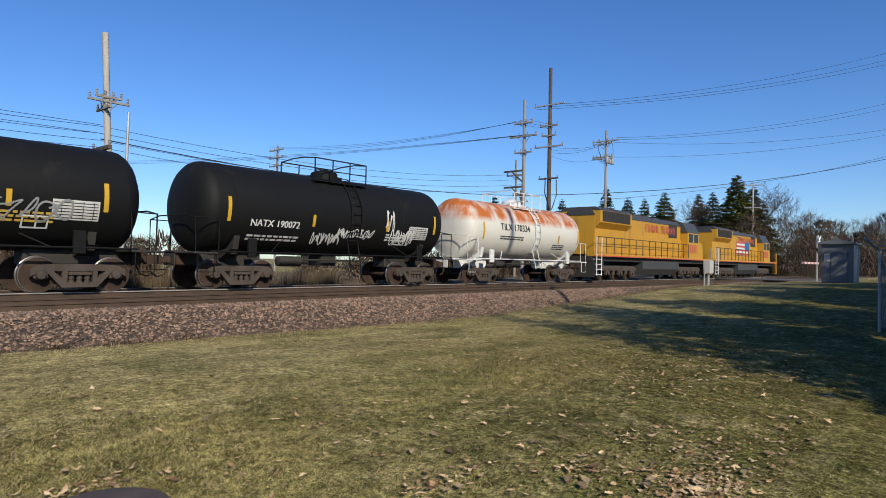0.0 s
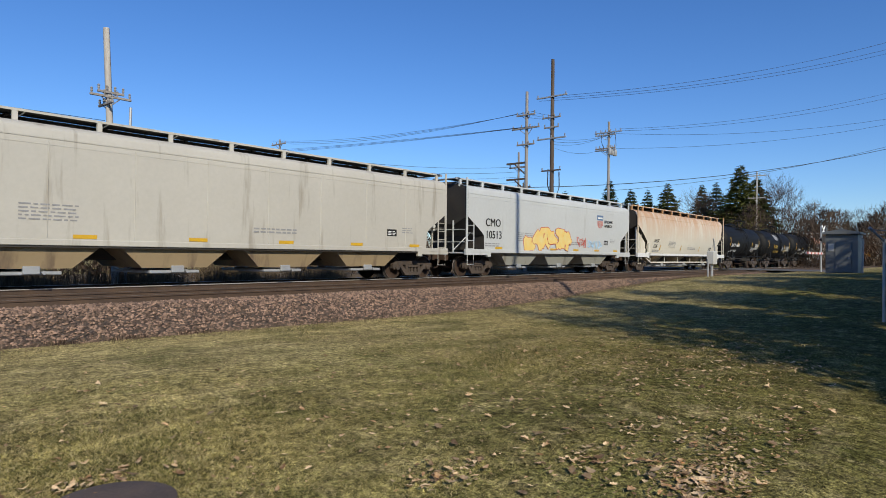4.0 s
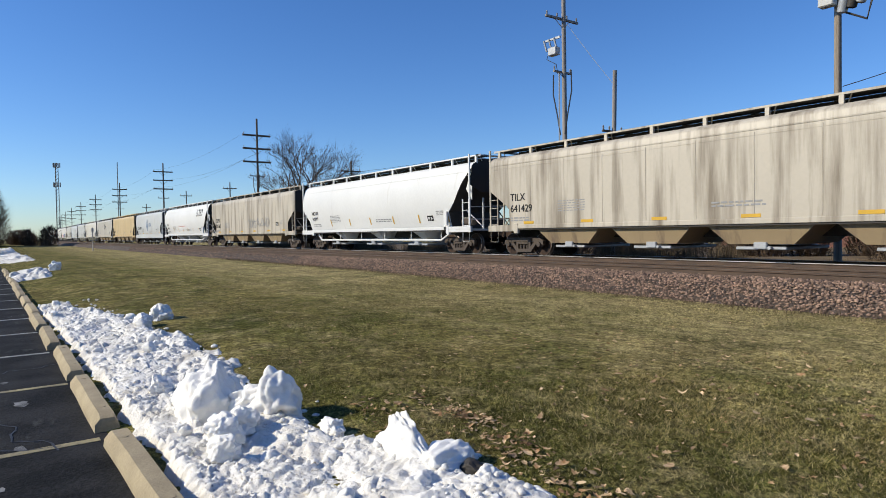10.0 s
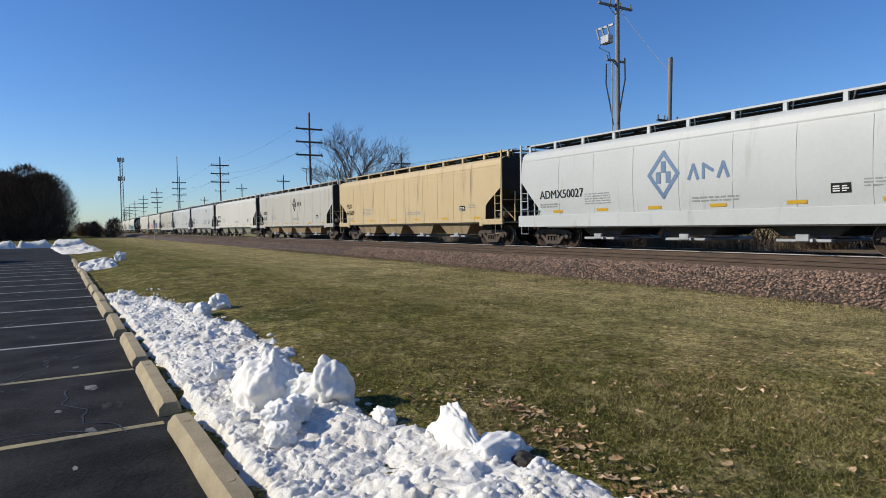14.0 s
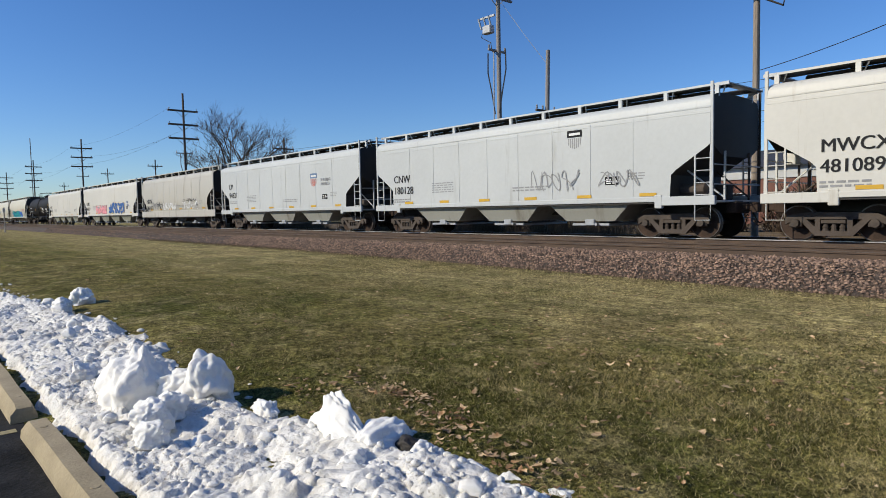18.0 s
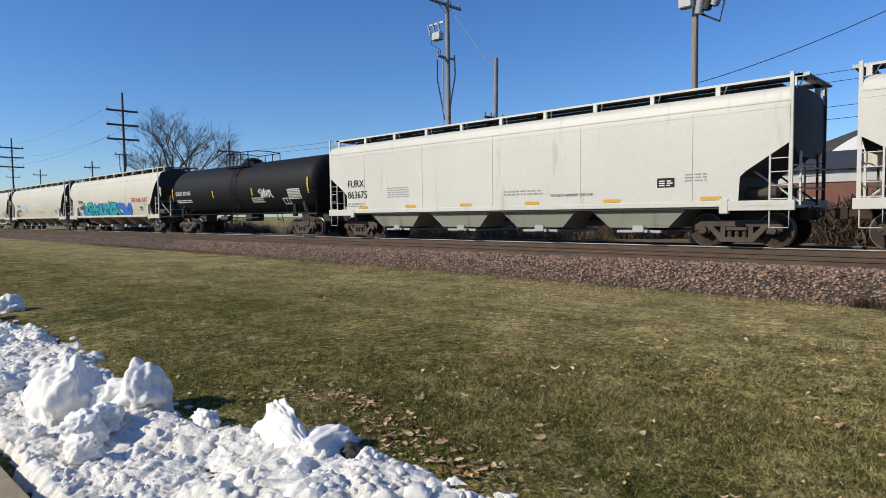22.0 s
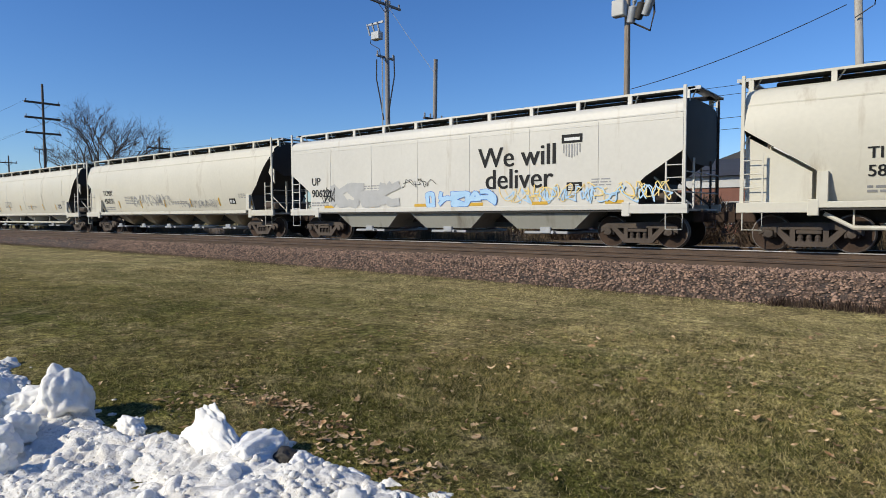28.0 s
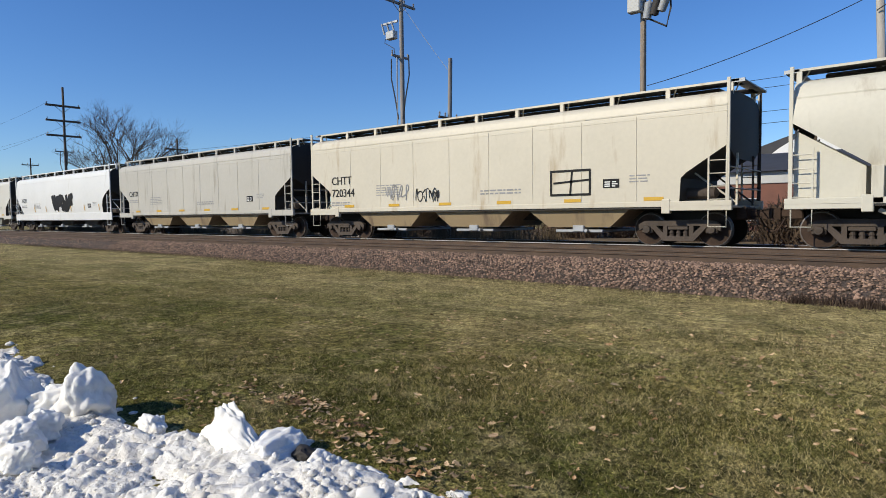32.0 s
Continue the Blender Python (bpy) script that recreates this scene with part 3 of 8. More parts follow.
def sideframe():
    b = Build()
    y0, y1 = -0.075, 0.075
    b.prism([(-1.13, 0.42), (-1.13, 0.6), (-0.95, 0.70), (-0.6, 0.735), (0.6, 0.735), (0.95, 0.70), (1.13, 0.6), (1.13, 0.42), (0.98, 0.50), (0.74, 0.56), (-0.74, 0.56), (-0.98, 0.50)], y0, y1)
    for s in (-1, 1):
        b.prism([(s * 0.80, 0.56), (s * 0.62, 0.56), (s * 0.28, 0.24), (s * 0.42, 0.14)], y0, y1)
        b.prism([(s * 0.42, 0.2), (s * 0.42, 0.57), (s * 0.30, 0.57), (s * 0.30, 0.2)], y0, y1)
        b.lathe([(-0.13, 0.04), (-0.12, 0.10), (-0.05, 0.125), (0.05, 0.125)], 12, "y", (s * 0.889, 0, 0.457))
        b.box(s * 0.889 - 0.16, s * 0.889 + 0.16, -0.05, 0.06, 0.36, 0.6, 0.02)
    b.prism([(-0.42, 0.14), (0.42, 0.14), (0.34, 0.27), (-0.34, 0.27)], y0, y1)
    for x in (-0.19, 0.0, 0.19):
        b.lathe([(0.27, 0.075), (0.31, 0.075), (0.31, 0.06), (0.35, 0.06), (0.35, 0.075), (0.39, 0.075), (0.39, 0.06), (0.45, 0.06)], 9, "z", (x, 0, 0))
    b.box(-0.28, 0.28, -0.1, 0.07, 0.45, 0.545, 0.015)
    return b.mesh("sideframe", M["steel"])


def bolster():
    b = Build()
    b.box(-0.2, 0.2, -0.95, 0.95, 0.47, 0.68, 0.03)
    b.box(-0.95, 0.95, -0.06, 0.06, 0.4, 0.5, 0.01)
    for s in (-1, 1):
        b.box(s * 0.42 - 0.04, s * 0.42 + 0.04, -0.8, 0.8, 0.36, 0.46, 0.01)
    return b.mesh("truck", M["black"])


WHEELSET, SIDEFRAME, BOLSTER = wheelset(), sideframe(), bolster()


def truck(root, x):
    t = part("truck", BOLSTER, None, root, "rust-brown three-piece freight truck")
    t.location.x = x
    for s in (-1, 1):
        f = part("sideframe", SIDEFRAME, None, t)
        f.location.y = s * 1.0
        f.rotation_euler.z = 0 if s < 0 else math.pi
        w = part("wheelset", WHEELSET, None, t)
        w.location.x = s * 0.889


def coupler_mesh():
    b = Build()
    b.box(-0.7, 0.1, -0.09, 0.09, 0.78, 0.98, 0.02)
    b.prism([(0.05, -0.12), (0.30, -0.17), (0.34, -0.02), (0.2, 0.0), (0.3, 0.16), (0.05, 0.13)], 0.74, 1.02, "z")
    b.tube([(-0.1, 0.3, 0.75), (0.05, 0.32, 0.45), (0.25, 0.28, 0.38), (0.4, 0.2, 0.5)], 0.025, 6)
    b.box(-0.55, -0.25, -0.45, 0.45, 0.72, 1.05, 0.03)
    return b.mesh("coupler", M["wheel"])


COUPLER = coupler_mesh()


def couplers(root, L):
    for s in (-1, 1):
        c = part("coupler", COUPLER, None, root, "rusty knuckle coupler with air hose")
        c.location.x = s * (L / 2 - 0.27)
        c.rotation_euler.z = 0 if s > 0 else math.pi


def ladder(x0, x1, y, z0, z1, n, r=0.014):
    b = Build()
    for x in (x0, x1):
        b.box(x - 0.022, x + 0.022, y - 0.02, y + 0.02, z0, z1)
    for i in range(n):
        z = z0 + (z1 - z0) * (i + 0.5) / n
        b.tube([(x0, y, z), (x1, y, z)], r, 5, caps=False)
    return b


def bars(b, x, z, w, h, rows, prof, seed, gap=0.45):
    """Rows of short bars, for small print too fine to read."""
    rnd = random.Random(seed)
    step = h / rows
    for r in range(rows):
        zz = z + h - (r + 1) * step
        xx = x
        while xx < x + w - 0.05:
            k = rnd.uniform(0.08, 0.28)
            k = min(k, x + w - xx)
            plate(b, xx, xx + k, zz, zz + step * (1 - gap), prof)
            xx += k + 0.05
    return b


def plate(b, x0, x1, z0, z1, prof, out=0.008, n=1):
    """A thin painted patch that follows the car's side."""
    zs = [z0 + (z1 - z0) * i / n for i in range(n + 1)]
    vs = [(x, -prof(z) - out, z) for z in zs for x in (x0, x1)]
    b.add(vs, [(2 * i, 2 * i + 1, 2 * i + 3, 2 * i + 2) for i in range(n)])


def word(root, text, x, z, h, prof, material, name="lettering", wide=1.0):
    """Painted words, each a part of its own."""
    for t in text.split():
        vs, fs = letters(t)
        b = Build()
        for k in (0, 1) if h > 0.15 else (0,):
            b.add([(x + p[0] * h * wide + 0.055 * h * k, -prof(z + p[1] * h) - 0.011 - 0.002 * k, z + p[1] * h) for p in vs], fs)
        part(name, b, material, root, smooth=0)
        x += (max(p[0] for p in vs) + 0.42) * h * wide


def stroke(b, pts, w, prof, out=0.012):
    """A painted line of width w through points of the side."""
    for (x0, z0), (x1, z1) in zip(pts, pts[1:]):
        d = Vector((x1 - x0, z1 - z0))
        if d.length < 1e-6:
            continue
        n = Vector((-d.y, d.x)).normalized() * w / 2
        e = d.normalized() * w * 0.35
        q = [(x0 - e.x + n.x, z0 - e.y + n.y), (x0 - e.x - n.x, z0 - e.y - n.y), (x1 + e.x - n.x, z1 + e.y - n.y), (x1 + e.x + n.x, z1 + e.y + n.y)]
        b.add([(x, -prof(z) - out, z) for x, z in q], [(0, 1, 2, 3)])
        out += 0.0001


def flourish(rnd, cx, cz, w, h, turns):
    """A smooth looping path inside a box."""
    a, p1, p2 = rnd.uniform(0, 6.3), rnd.uniform(0, 6.3), rnd.uniform(0, 6.3)
    f1, f2 = rnd.choice((1.5, 2.0, 2.5)), rnd.choice((1.0, 1.5, 3.0))
    out = []
    for k in range(22):
        t = turns * 6.283 * k / 21
        out.append((cx + w * (0.36 * math.sin(t + a) + 0.14 * math.sin(f1 * t + p1) + 0.25 * (k / 21 - 0.5)), cz + h * (0.36 * math.sin(f2 * t + p2) + 0.14 * math.cos(t * 2 + a))))
    return out


def scrawl(root, x, z, w, h, prof, material, seed, width=0.05, loops=5, name="graffiti"):
    """Loops of spray paint that make no word."""
    rnd = random.Random(seed)
    b = Build()
    for i in range(loops):
        cx = x + w * (i + 0.5) / loops
        stroke(b, flourish(rnd, cx, z + h / 2, 1.25 * w / loops, h, rnd.uniform(0.7, 1.3)), width * rnd.uniform(0.8, 1.15), prof, 0.012 + 0.003 * i)
    return tagged(part(name, b, material, root, smooth=0), kind="stuff")


def blob_row(root, x, z, w, h, prof, fill, edge, seed, n=5, lift=0.0):
    """A row of fat outlined spray-painted shapes that make no word."""
    rnd = random.Random(seed)
    bf, be = Build(), Build()
    grid = [(i, j) for i in (0.12, 0.5, 0.88) for j in (0.14, 0.5, 0.86)]
    for i in range(n):
        x0, ww = x + w * (i - 0.08) / n, w / n * 1.12
        lean, drop = rnd.uniform(-0.12, 0.2), rnd.uniform(-0.06, 0.06) * h
        for q in range(2):
            ring = rnd.sample(grid, 4)
            ring.sort(key=lambda c: (c[1] if q else c[0]) + rnd.uniform(-0.35, 0.35))
            pts = [(x0 + ww * (u + lean * (v - 0.5)), z + drop + h * v) for u, v in ring]
            fine = []
            for k in range(len(pts) - 1):
                for j in range(4):
                    t = j / 4
                    p0, p1, p2, p3 = pts[max(0, k - 1)], pts[k], pts[k + 1], pts[min(len(pts) - 1, k + 2)]
                    fine.append(tuple(0.5 * (2 * p1[c] + (p2[c] - p0[c]) * t + (2 * p0[c] - 5 * p1[c] + 4 * p2[c] - p3[c]) * t * t + (3 * p1[c] - p0[c] - 3 * p2[c] + p3[c]) * t ** 3) for c in (0, 1)))
            fine.append(pts[-1])
            stroke(be, fine, h * 0.34, prof, lift + 0.008 + 0.004 * i + 0.0015 * q)
            stroke(bf, fine, h * 0.275, prof, lift + 0.0125 + 0.004 * i + 0.0015 * q)
    tagged(part("graffiti_fill", bf, fill, root, "spray-painted fat outlined shapes", smooth=0), kind="stuff")
    tagged(part("graffiti_outline", be, edge, root, smooth=0), kind="stuff")


# ---- train: covered hoppers ----
def section(kind):
    """Half width of a hopper's side at height z."""
    if kind == "round":
        def prof(z):
            return 1.60 - 0.30 * (max(0.0, 2.75 - z) / 1.5) ** 2 - 0.42 * (max(0.0, z - 2.75) / 1.5) ** 2.4
    elif kind == "flow":
        def prof(z):
            return 1.60 - 0.14 * (max(0.0, 2.3 - z) / 1.2) ** 2 - 0.10 * (max(0.0, z - 2.6) / 1.3) ** 2
    else:
        def prof(z):
            return 1.60 - 0.03 * (max(0.0, z - 3.4) / 0.6) ** 2
    return prof


def hopper_body(L, kind, prof, zb, eave, crown, short_left=0):
    H = L / 2 - 0.74
    # how far each end is cut away under the roof, and the height of the cut's edge along it
    cuts = {"flow": (1.25, ((0, 1.5), (0.03, 1.8), (0.15, 2.15), (0.32, 2.36), (0.62, 2.58), (1, 2.78))), "flat": (1.2, ((0, 1.7), (0.03, 1.86), (0.15, 2.0), (1, 2.66))),
            "round": (1.62, ((0, 1.9), (0.32, 2.35), (0.5, 2.75), (0.75, 3.3), (1, 3.8)))}
    right = cuts[kind]
    left = ((0.8, ((0, 1.8), (1, 2.6))) if short_left else (1.65, ((0, 1.95), (1, 3.05)))) if kind == "round" else ((1.25, ((0, 1.5), (1, 2.8))) if kind == "flow" else right)

    def low_at(x):
        cut, edge = right if x > 0 else left
        u = (abs(x) - (H - cut)) / cut
        return zb if u <= 1e-6 else float(np.interp(u, [p[0] for p in edge], [p[1] for p in edge]))

    ends = [0, 0.03, 0.15, 0.32, 0.5, 0.62, 0.66, 0.75, 0.9, 1.0]
    xs = [-(H - left[0] * (1 - u)) for u in ends[::-1]] + [H - right[0] * (1 - u) for u in ends]
    nz, nr = 9, 5
    b, vs = Build(), []
    for x in xs:
        low = low_at(x)
        ring = []
        for j in range(nz):
            z = low + (eave - low) * j / (nz - 1)
            ring.append((prof(z), z))
        w = prof(eave)
        for k in range(1, nr + 1):
            a = math.pi / 2 * k / nr
            ring.append((0.55 + (w - 0.55) * math.cos(a) ** 0.8 if k < nr else 0.55, eave + (crown - eave) * math.sin(a)))
        full = [(x, -y, z) for y, z in ring] + [(x, y, z) for y, z in ring[::-1]]
        vs += full
    n = len(full)
    m = len(xs)
    fs = [(i * n + k, i * n + (k + 1) % n, (i + 1) * n + (k + 1) % n, (i + 1) * n + k) for i in range(m - 1) for k in range(n)]
    fs += [tuple(range(n))[::-1], tuple((m - 1) * n + k for k in range(n))]
    b.add(vs, fs)
    # underside, slope and end faces take the black slot, painting in their shade
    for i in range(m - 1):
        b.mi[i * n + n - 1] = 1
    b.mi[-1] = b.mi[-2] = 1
    return b, H


def hopper(spec):
    """A covered hopper: side, roof walk, bays, end cages, trucks, lettering. Its middle at the origin, near side towards -y."""
    L, kind, look_ = spec["L"], spec["kind"], spec["mat"]
    prof = section(kind)
    zb, eave, crown = {"flow": (1.28, 3.82, 4.12), "flat": (1.22, 3.86, 4.13), "round": (1.18, 3.82, 4.15)}[kind]
    root = tagged(new("hopper_car"), spec["label"], "hopper car", "cars of the freight train")
    body, H = hopper_body(L, kind, prof, zb, eave, crown, spec.get("short_left", 0))
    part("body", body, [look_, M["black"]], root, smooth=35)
    # roof lip, seams
    seams = Build()
    for s in (-1, 1):
        y = s * (prof(eave - 0.16) + 0.012)
        seams.box(-H, H, min(y, y - s * 0.03), max(y, y - s * 0.03), eave - 0.19, eave - 0.15)
        if kind != "flow":
            seams.box(-H, H, min(y, y - s * 0.03), max(y, y - s * 0.03), eave - 0.34, eave - 0.325)
    n = spec.get("panels", 0)
    for i in range(1, n):
        x = -H + 2.4 + (2 * H - 4.8) * (i - 1) / max(1, n - 2) if n > 2 else 0
        for s in (-1, 1):
            zs = [zb + 0.05 + (eave - zb - 0.3) * k / 6 for k in range(7)]
            vs = []
            for z in zs:
                vs += [(x - 0.02, s * (prof(z) - 0.01), z), (x, s * (prof(z) + 0.012), z), (x + 0.02, s * (prof(z) - 0.01), z)]
            seams.add(vs, [(3 * k + q, 3 * k + q + 1, 3 * k + q + 4, 3 * k + q + 3) for k in range(6) for q in (0, 1)])
    part("weld_seams", seams, look_, root)
    hatch = Build()
    hatch.box(-H + 0.5, H - 0.5, -0.46, 0.46, crown - 0.02, crown + 0.19, 0.04)
    for i in range(8):
        x = -H + 1.6 + (2 * H - 3.2) * i / 7
        hatch.box(x - 0.05, x + 0.05, -0.5, 0.5, crown + 0.12, crown + 0.235, 0.01)
    # dark colour puts the shade of the roof walk into the hatch
    part("roof_hatch", hatch, M["steel"], root, "trough hatch along the roof, coloured dark for its shade")
    # roof walk on brackets
    zt = crown + 0.22
    for s in (-1, 1):
        w = Build()
        yo, yi = s * 1.12, s * 0.40
        w.box(-H - 0.15, H + 0.15, min(yo, yo - s * 0.03), max(yo, yo - s * 0.03), zt - 0.025, zt + 0.035)
        rw = part("running_board", w, look_, root)
        g = Build()
        g.box(-H - 0.1, H + 0.1, min(yi, yo - s * 0.03), max(yi, yo - s * 0.03), zt - 0.02, zt + 0.004)
        part("walkway_grating", g, M["grating"], rw)
        k = Build()
        y0, y1 = s * 1.13, s * 1.05
        k.box(-0.06, 0.06, min(y0, y1), max(y0, y1), crown - 0.12, zt - 0.03)
        k.tube([(0, s * 0.75, crown - 0.02), (0.22, s * 1.08, zt - 0.03)], 0.02, 4)
        km = k.mesh("walkway_bracket", look_)
        nb = spec.get("posts", 11)
        for i in range(nb):
            part("walkway_bracket", km, None, root).location.x = -H + 0.05 + (2 * H - 0.1) * i / (nb - 1)
    # side sill
    for s in (-1, 1):
        sill = Build()
        if kind == "flow":
            y0, y1 = s * 1.60, s * 1.54
            sill.box(-L / 2 + 0.55, L / 2 - 0.55, min(y0, y1), max(y0, y1), 0.85, 1.33, 0.012)
        else:
            y0, y1 = s * 1.62, s * 1.50
            sill.box(-L / 2 + 0.6, L / 2 - 0.6, min(y0, y1), max(y0, y1), 1.09, 1.24, 0.012)
            for e in (-1, 1):
                sill.box(min(e * (L / 2 - 0.6), e * (L / 2 - 2.2)), max(e * (L / 2 - 0.6), e * (L / 2 - 2.2)), min(y0, y1), max(y0, y1), 0.98, 1.12, 0.012)
                xx = e * (L / 2 - 2.3)
                sill.box(xx - 0.12, xx + 0.12, min(y0, y1) - 0.01, max(y0, y1) + 0.01, 0.9, 1.3, 0.02)
        part("side_sill", sill, spec.get("sill_mat", look_), root)
        lower = Build()
        ya, yb = s * 1.58, s * 1.48
        zl = 0.81 if kind == "flow" else 1.04
        lower.box(-L / 2 + 2.4, L / 2 - 2.4, min(ya, yb), max(ya, yb), zl, zl + 0.05)
        part("sill_flange", lower, M["black"], root)
    # bays
    bays = spec.get("bays", 3)
    inner = L / 2 - 3.1
    bm = spec.get("bay_mat", look_)
    for i in range(bays):
        xc = -inner + 2 * inner * (i + 0.5) / bays
        w = inner / bays
        b = Build()
        if kind == "round":
            vs = []
            for z, hx, hy in ((0.5, 0.2, 0.5), (0.62, 0.28, 0.75), (1.0, 0.62, 1.2), (1.25, 0.8, 1.3)):
                vs += [(xc + hx * sx_, hy * sy_, z) for sx_, sy_ in ((-1, -0.8), (-0.75, -1), (0.75, -1), (1, -0.8), (1, 0.8), (0.75, 1), (-0.75, 1), (-1, 0.8))]
            b.add(vs, [(8 * i_ + k, 8 * i_ + (k + 1) % 8, 8 * i_ + 8 + (k + 1) % 8, 8 * i_ + 8 + k) for i_ in range(3) for k in range(8)] + [tuple(range(8))])
        else:
            bot, tp, wy = w * (0.52 if kind == "flat" else 0.4), w * 0.97, 1.5 if kind == "flat" else 1.1
            zt_, zb_ = zb + 0.02, 0.52
            vs = [(xc - tp, -wy, zt_), (xc + tp, -wy, zt_), (xc + tp, wy, zt_), (xc - tp, wy, zt_), (xc - bot, -wy * 0.88, zb_), (xc + bot, -wy * 0.88, zb_), (xc + bot, wy * 0.88, zb_), (xc - bot, wy * 0.88, zb_)]
            b.add(vs, [(0, 1, 5, 4), (1, 2, 6, 5), (2, 3, 7, 6), (3, 0, 4, 7), (4, 5, 6, 7), (3, 2, 1, 0)])
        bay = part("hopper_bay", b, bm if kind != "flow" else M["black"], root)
        g = Build()
        g.box(xc - w * 0.40, xc + w * 0.40, -1.3, 1.3, 0.36, 0.45, 0.02)
        for s in (-1, 1):
            g.tube([(xc + 0.3, s * 1.2, 0.42), (xc + 0.3, s * 1.42, 0.42)], 0.05, 8)
            g.box(xc - 0.15, xc + 0.22, min(s * 1.3, s * 1.4), max(s * 1.3, s * 1.4), 0.38, 0.58, 0.02)
        part("outlet_gate", g, M["galv"] if spec.get("gate", 1) else M["steel"], bay, "pale outlet gate")
    if kind == "round" and spec.get("pipe", 1):
        for s in (-1, 1):
            p = Build()
            p.tube([(-inner - 0.6, s * 1.3, 0.95), (-inner, s * 1.38, 0.62), (inner, s * 1.38, 0.62), (inner + 0.6, s * 1.3, 0.95)], 0.055, 8)
            for i in range(6):
                x = -inner + 2 * inner * i / 5
                p.box(x - 0.02, x + 0.02, min(s * 1.36, s * 1.40), max(s * 1.36, s * 1.40), 0.62, 1.1)
            part("discharge_pipe", p, look_, root)
    centre = Build()
    centre.box(-L / 2 + 0.6, L / 2 - 0.6, -0.22, 0.22, 0.72, 1.08, 0.02)
    part("centre_sill", centre, M["black"], root)
    # ends: corner posts, end sheet over open legs, crossover walk, ladders
    for e in (-1, 1):
        fr, far = Build(), Build()
        xe, xi = e * (L / 2 - 0.67), e * (L / 2 - 2.5)
        fr.box(min(xe, xi), max(xe, xi), -1.5, 1.5, 1.04, 1.10, 0.01)
        near_ = fr
        for s, fr in ((-1, near_), (1, far)):
            fr.box(min(xe, xe - e * 0.09), max(xe, xe - e * 0.09), s * 1.56 - 0.03, s * 1.56 + 0.03, 1.0, zt + 0.02, 0.01)
            fr.tube([(xe - e * 0.04, s * 1.54, 2.62), (e * (H - 0.1), s * 1.4, 2.9)], 0.022, 5)
            fr.box(min(xe - e * 0.05, xe), max(xe - e * 0.05, xe), s * 0.8 - 0.03, s * 0.8 + 0.03, 1.1, 2.5)
            fr.tube([(xe - e * 0.05, s * 0.8, 1.2), (e * (H - 1.0), s * 0.95, 2.0)], 0.028, 5)
        fr = near_
        fr.tube([(xe, -1.5, 2.1), (xe, 1.5, 2.1)], 0.018, 5)
        fr.tube([(xe, -1.5, 1.55), (xe, 1.5, 1.55)], 0.018, 5)
        part("end_frame", fr, look_, root)
        # far posts share the car's paint; dark brown paints in their shade
        part("end_frame", far, M["steel"], root, "far-side end posts coloured dark brown for shade")
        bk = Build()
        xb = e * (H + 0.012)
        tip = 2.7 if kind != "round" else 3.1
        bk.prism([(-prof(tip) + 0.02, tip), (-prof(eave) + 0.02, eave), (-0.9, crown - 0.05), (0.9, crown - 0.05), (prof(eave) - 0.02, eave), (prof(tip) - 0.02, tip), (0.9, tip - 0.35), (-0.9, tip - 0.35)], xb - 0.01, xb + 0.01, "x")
        # black stands in for shade on the car-coloured end sheet
        part("end_bulkhead", bk, M["black"], root, "end sheet coloured black for its shade")
        xw0, xw1 = sorted((xe - e * 0.12, xe + e * 0.22))
        walk_ = Build().box(xw0, xw1, -1.1, 1.1, zt - 0.02, zt + 0.01)
        for y in (-1.1, 1.1):
            walk_.box(xw0, xw1, y - 0.02, y + 0.02, zt - 0.05, zt + 0.04)
        part("crossover_walk", walk_, M["galv"], root, "grey grating over the car's end")
        if kind == "round" and (e > 0 or not spec.get("short_left")):
            w0, w1 = e * (H - 0.02), e * (H - (1.5 if e < 0 else 0.42))
            pr = [(w0, 1.1), (w0, 2.9), (w1, 1.95), (w1, 1.1)] if e < 0 else [(w0, 2.4), (w0, 3.7), (w1, 2.9)]
            xk0, xk1 = sorted((e * (H - 1.62), e * (H - 1.86)))
            for s in (-1, 1):
                part("end_gusset", Build().prism(pr, min(s * 1.36, s * 1.40), max(s * 1.36, s * 1.40), "y"), look_, root, "flat side plate between end post and slope")
                part("bolster_bracket", Build().box(xk0, xk1, min(s * 1.5, s * 1.62), max(s * 1.5, s * 1.62), 1.1, 1.95, 0.01), look_, root)
        for s in (-1, 1):
            x0, x1 = sorted((xe - e * 0.07, xe - e * 0.52))
            la = ladder(x0, x1, s * 1.575, 1.1, 2.45, 4)
            la.tube([(x0, s * 1.58, 1.05), (x0, s * 1.58, 0.55), (x1, s * 1.58, 0.55), (x1, s * 1.58, 1.05)], 0.018, 5)
            part("ladder", la, look_, root)
            if e > 0 and s > 0:
                hi = ladder(x0, x1, s * 1.5, 2.75, zt, 5)
                part("ladder", hi, look_, root)
        dev = Build()
        if e > 0:
            dev.lathe([(-0.55, 0.05), (-0.5, 0.16), (0.3, 0.16), (0.38, 0.05)], 12, "x", (e * (L / 2 - 1.5), -0.9, 1.45))
            part("brake_cylinder", dev, M["steel"], root)
            part("control_valve", Build().box(e * (L / 2 - 1.4) - 0.2, e * (L / 2 - 1.4) + 0.2, 0.5, 0.9, 1.12, 1.6, 0.03), M["steel"], root)
        else:
            dev.lathe([(-0.03, 0.25), (0.03, 0.25)], 16, "x", (e * (L / 2 - 0.5), 0.5, 2.3))
            dev.box(e * (L / 2 - 0.65) - 0.12, e * (L / 2 - 0.65) + 0.12, 0.3, 0.7, 2.05, 2.5, 0.02)
            part("hand_brake", dev, look_, root)
    tx = L / 2 - 2.15
    for s in (-1, 1):
        truck(root, s * tx)
    couplers(root, L)
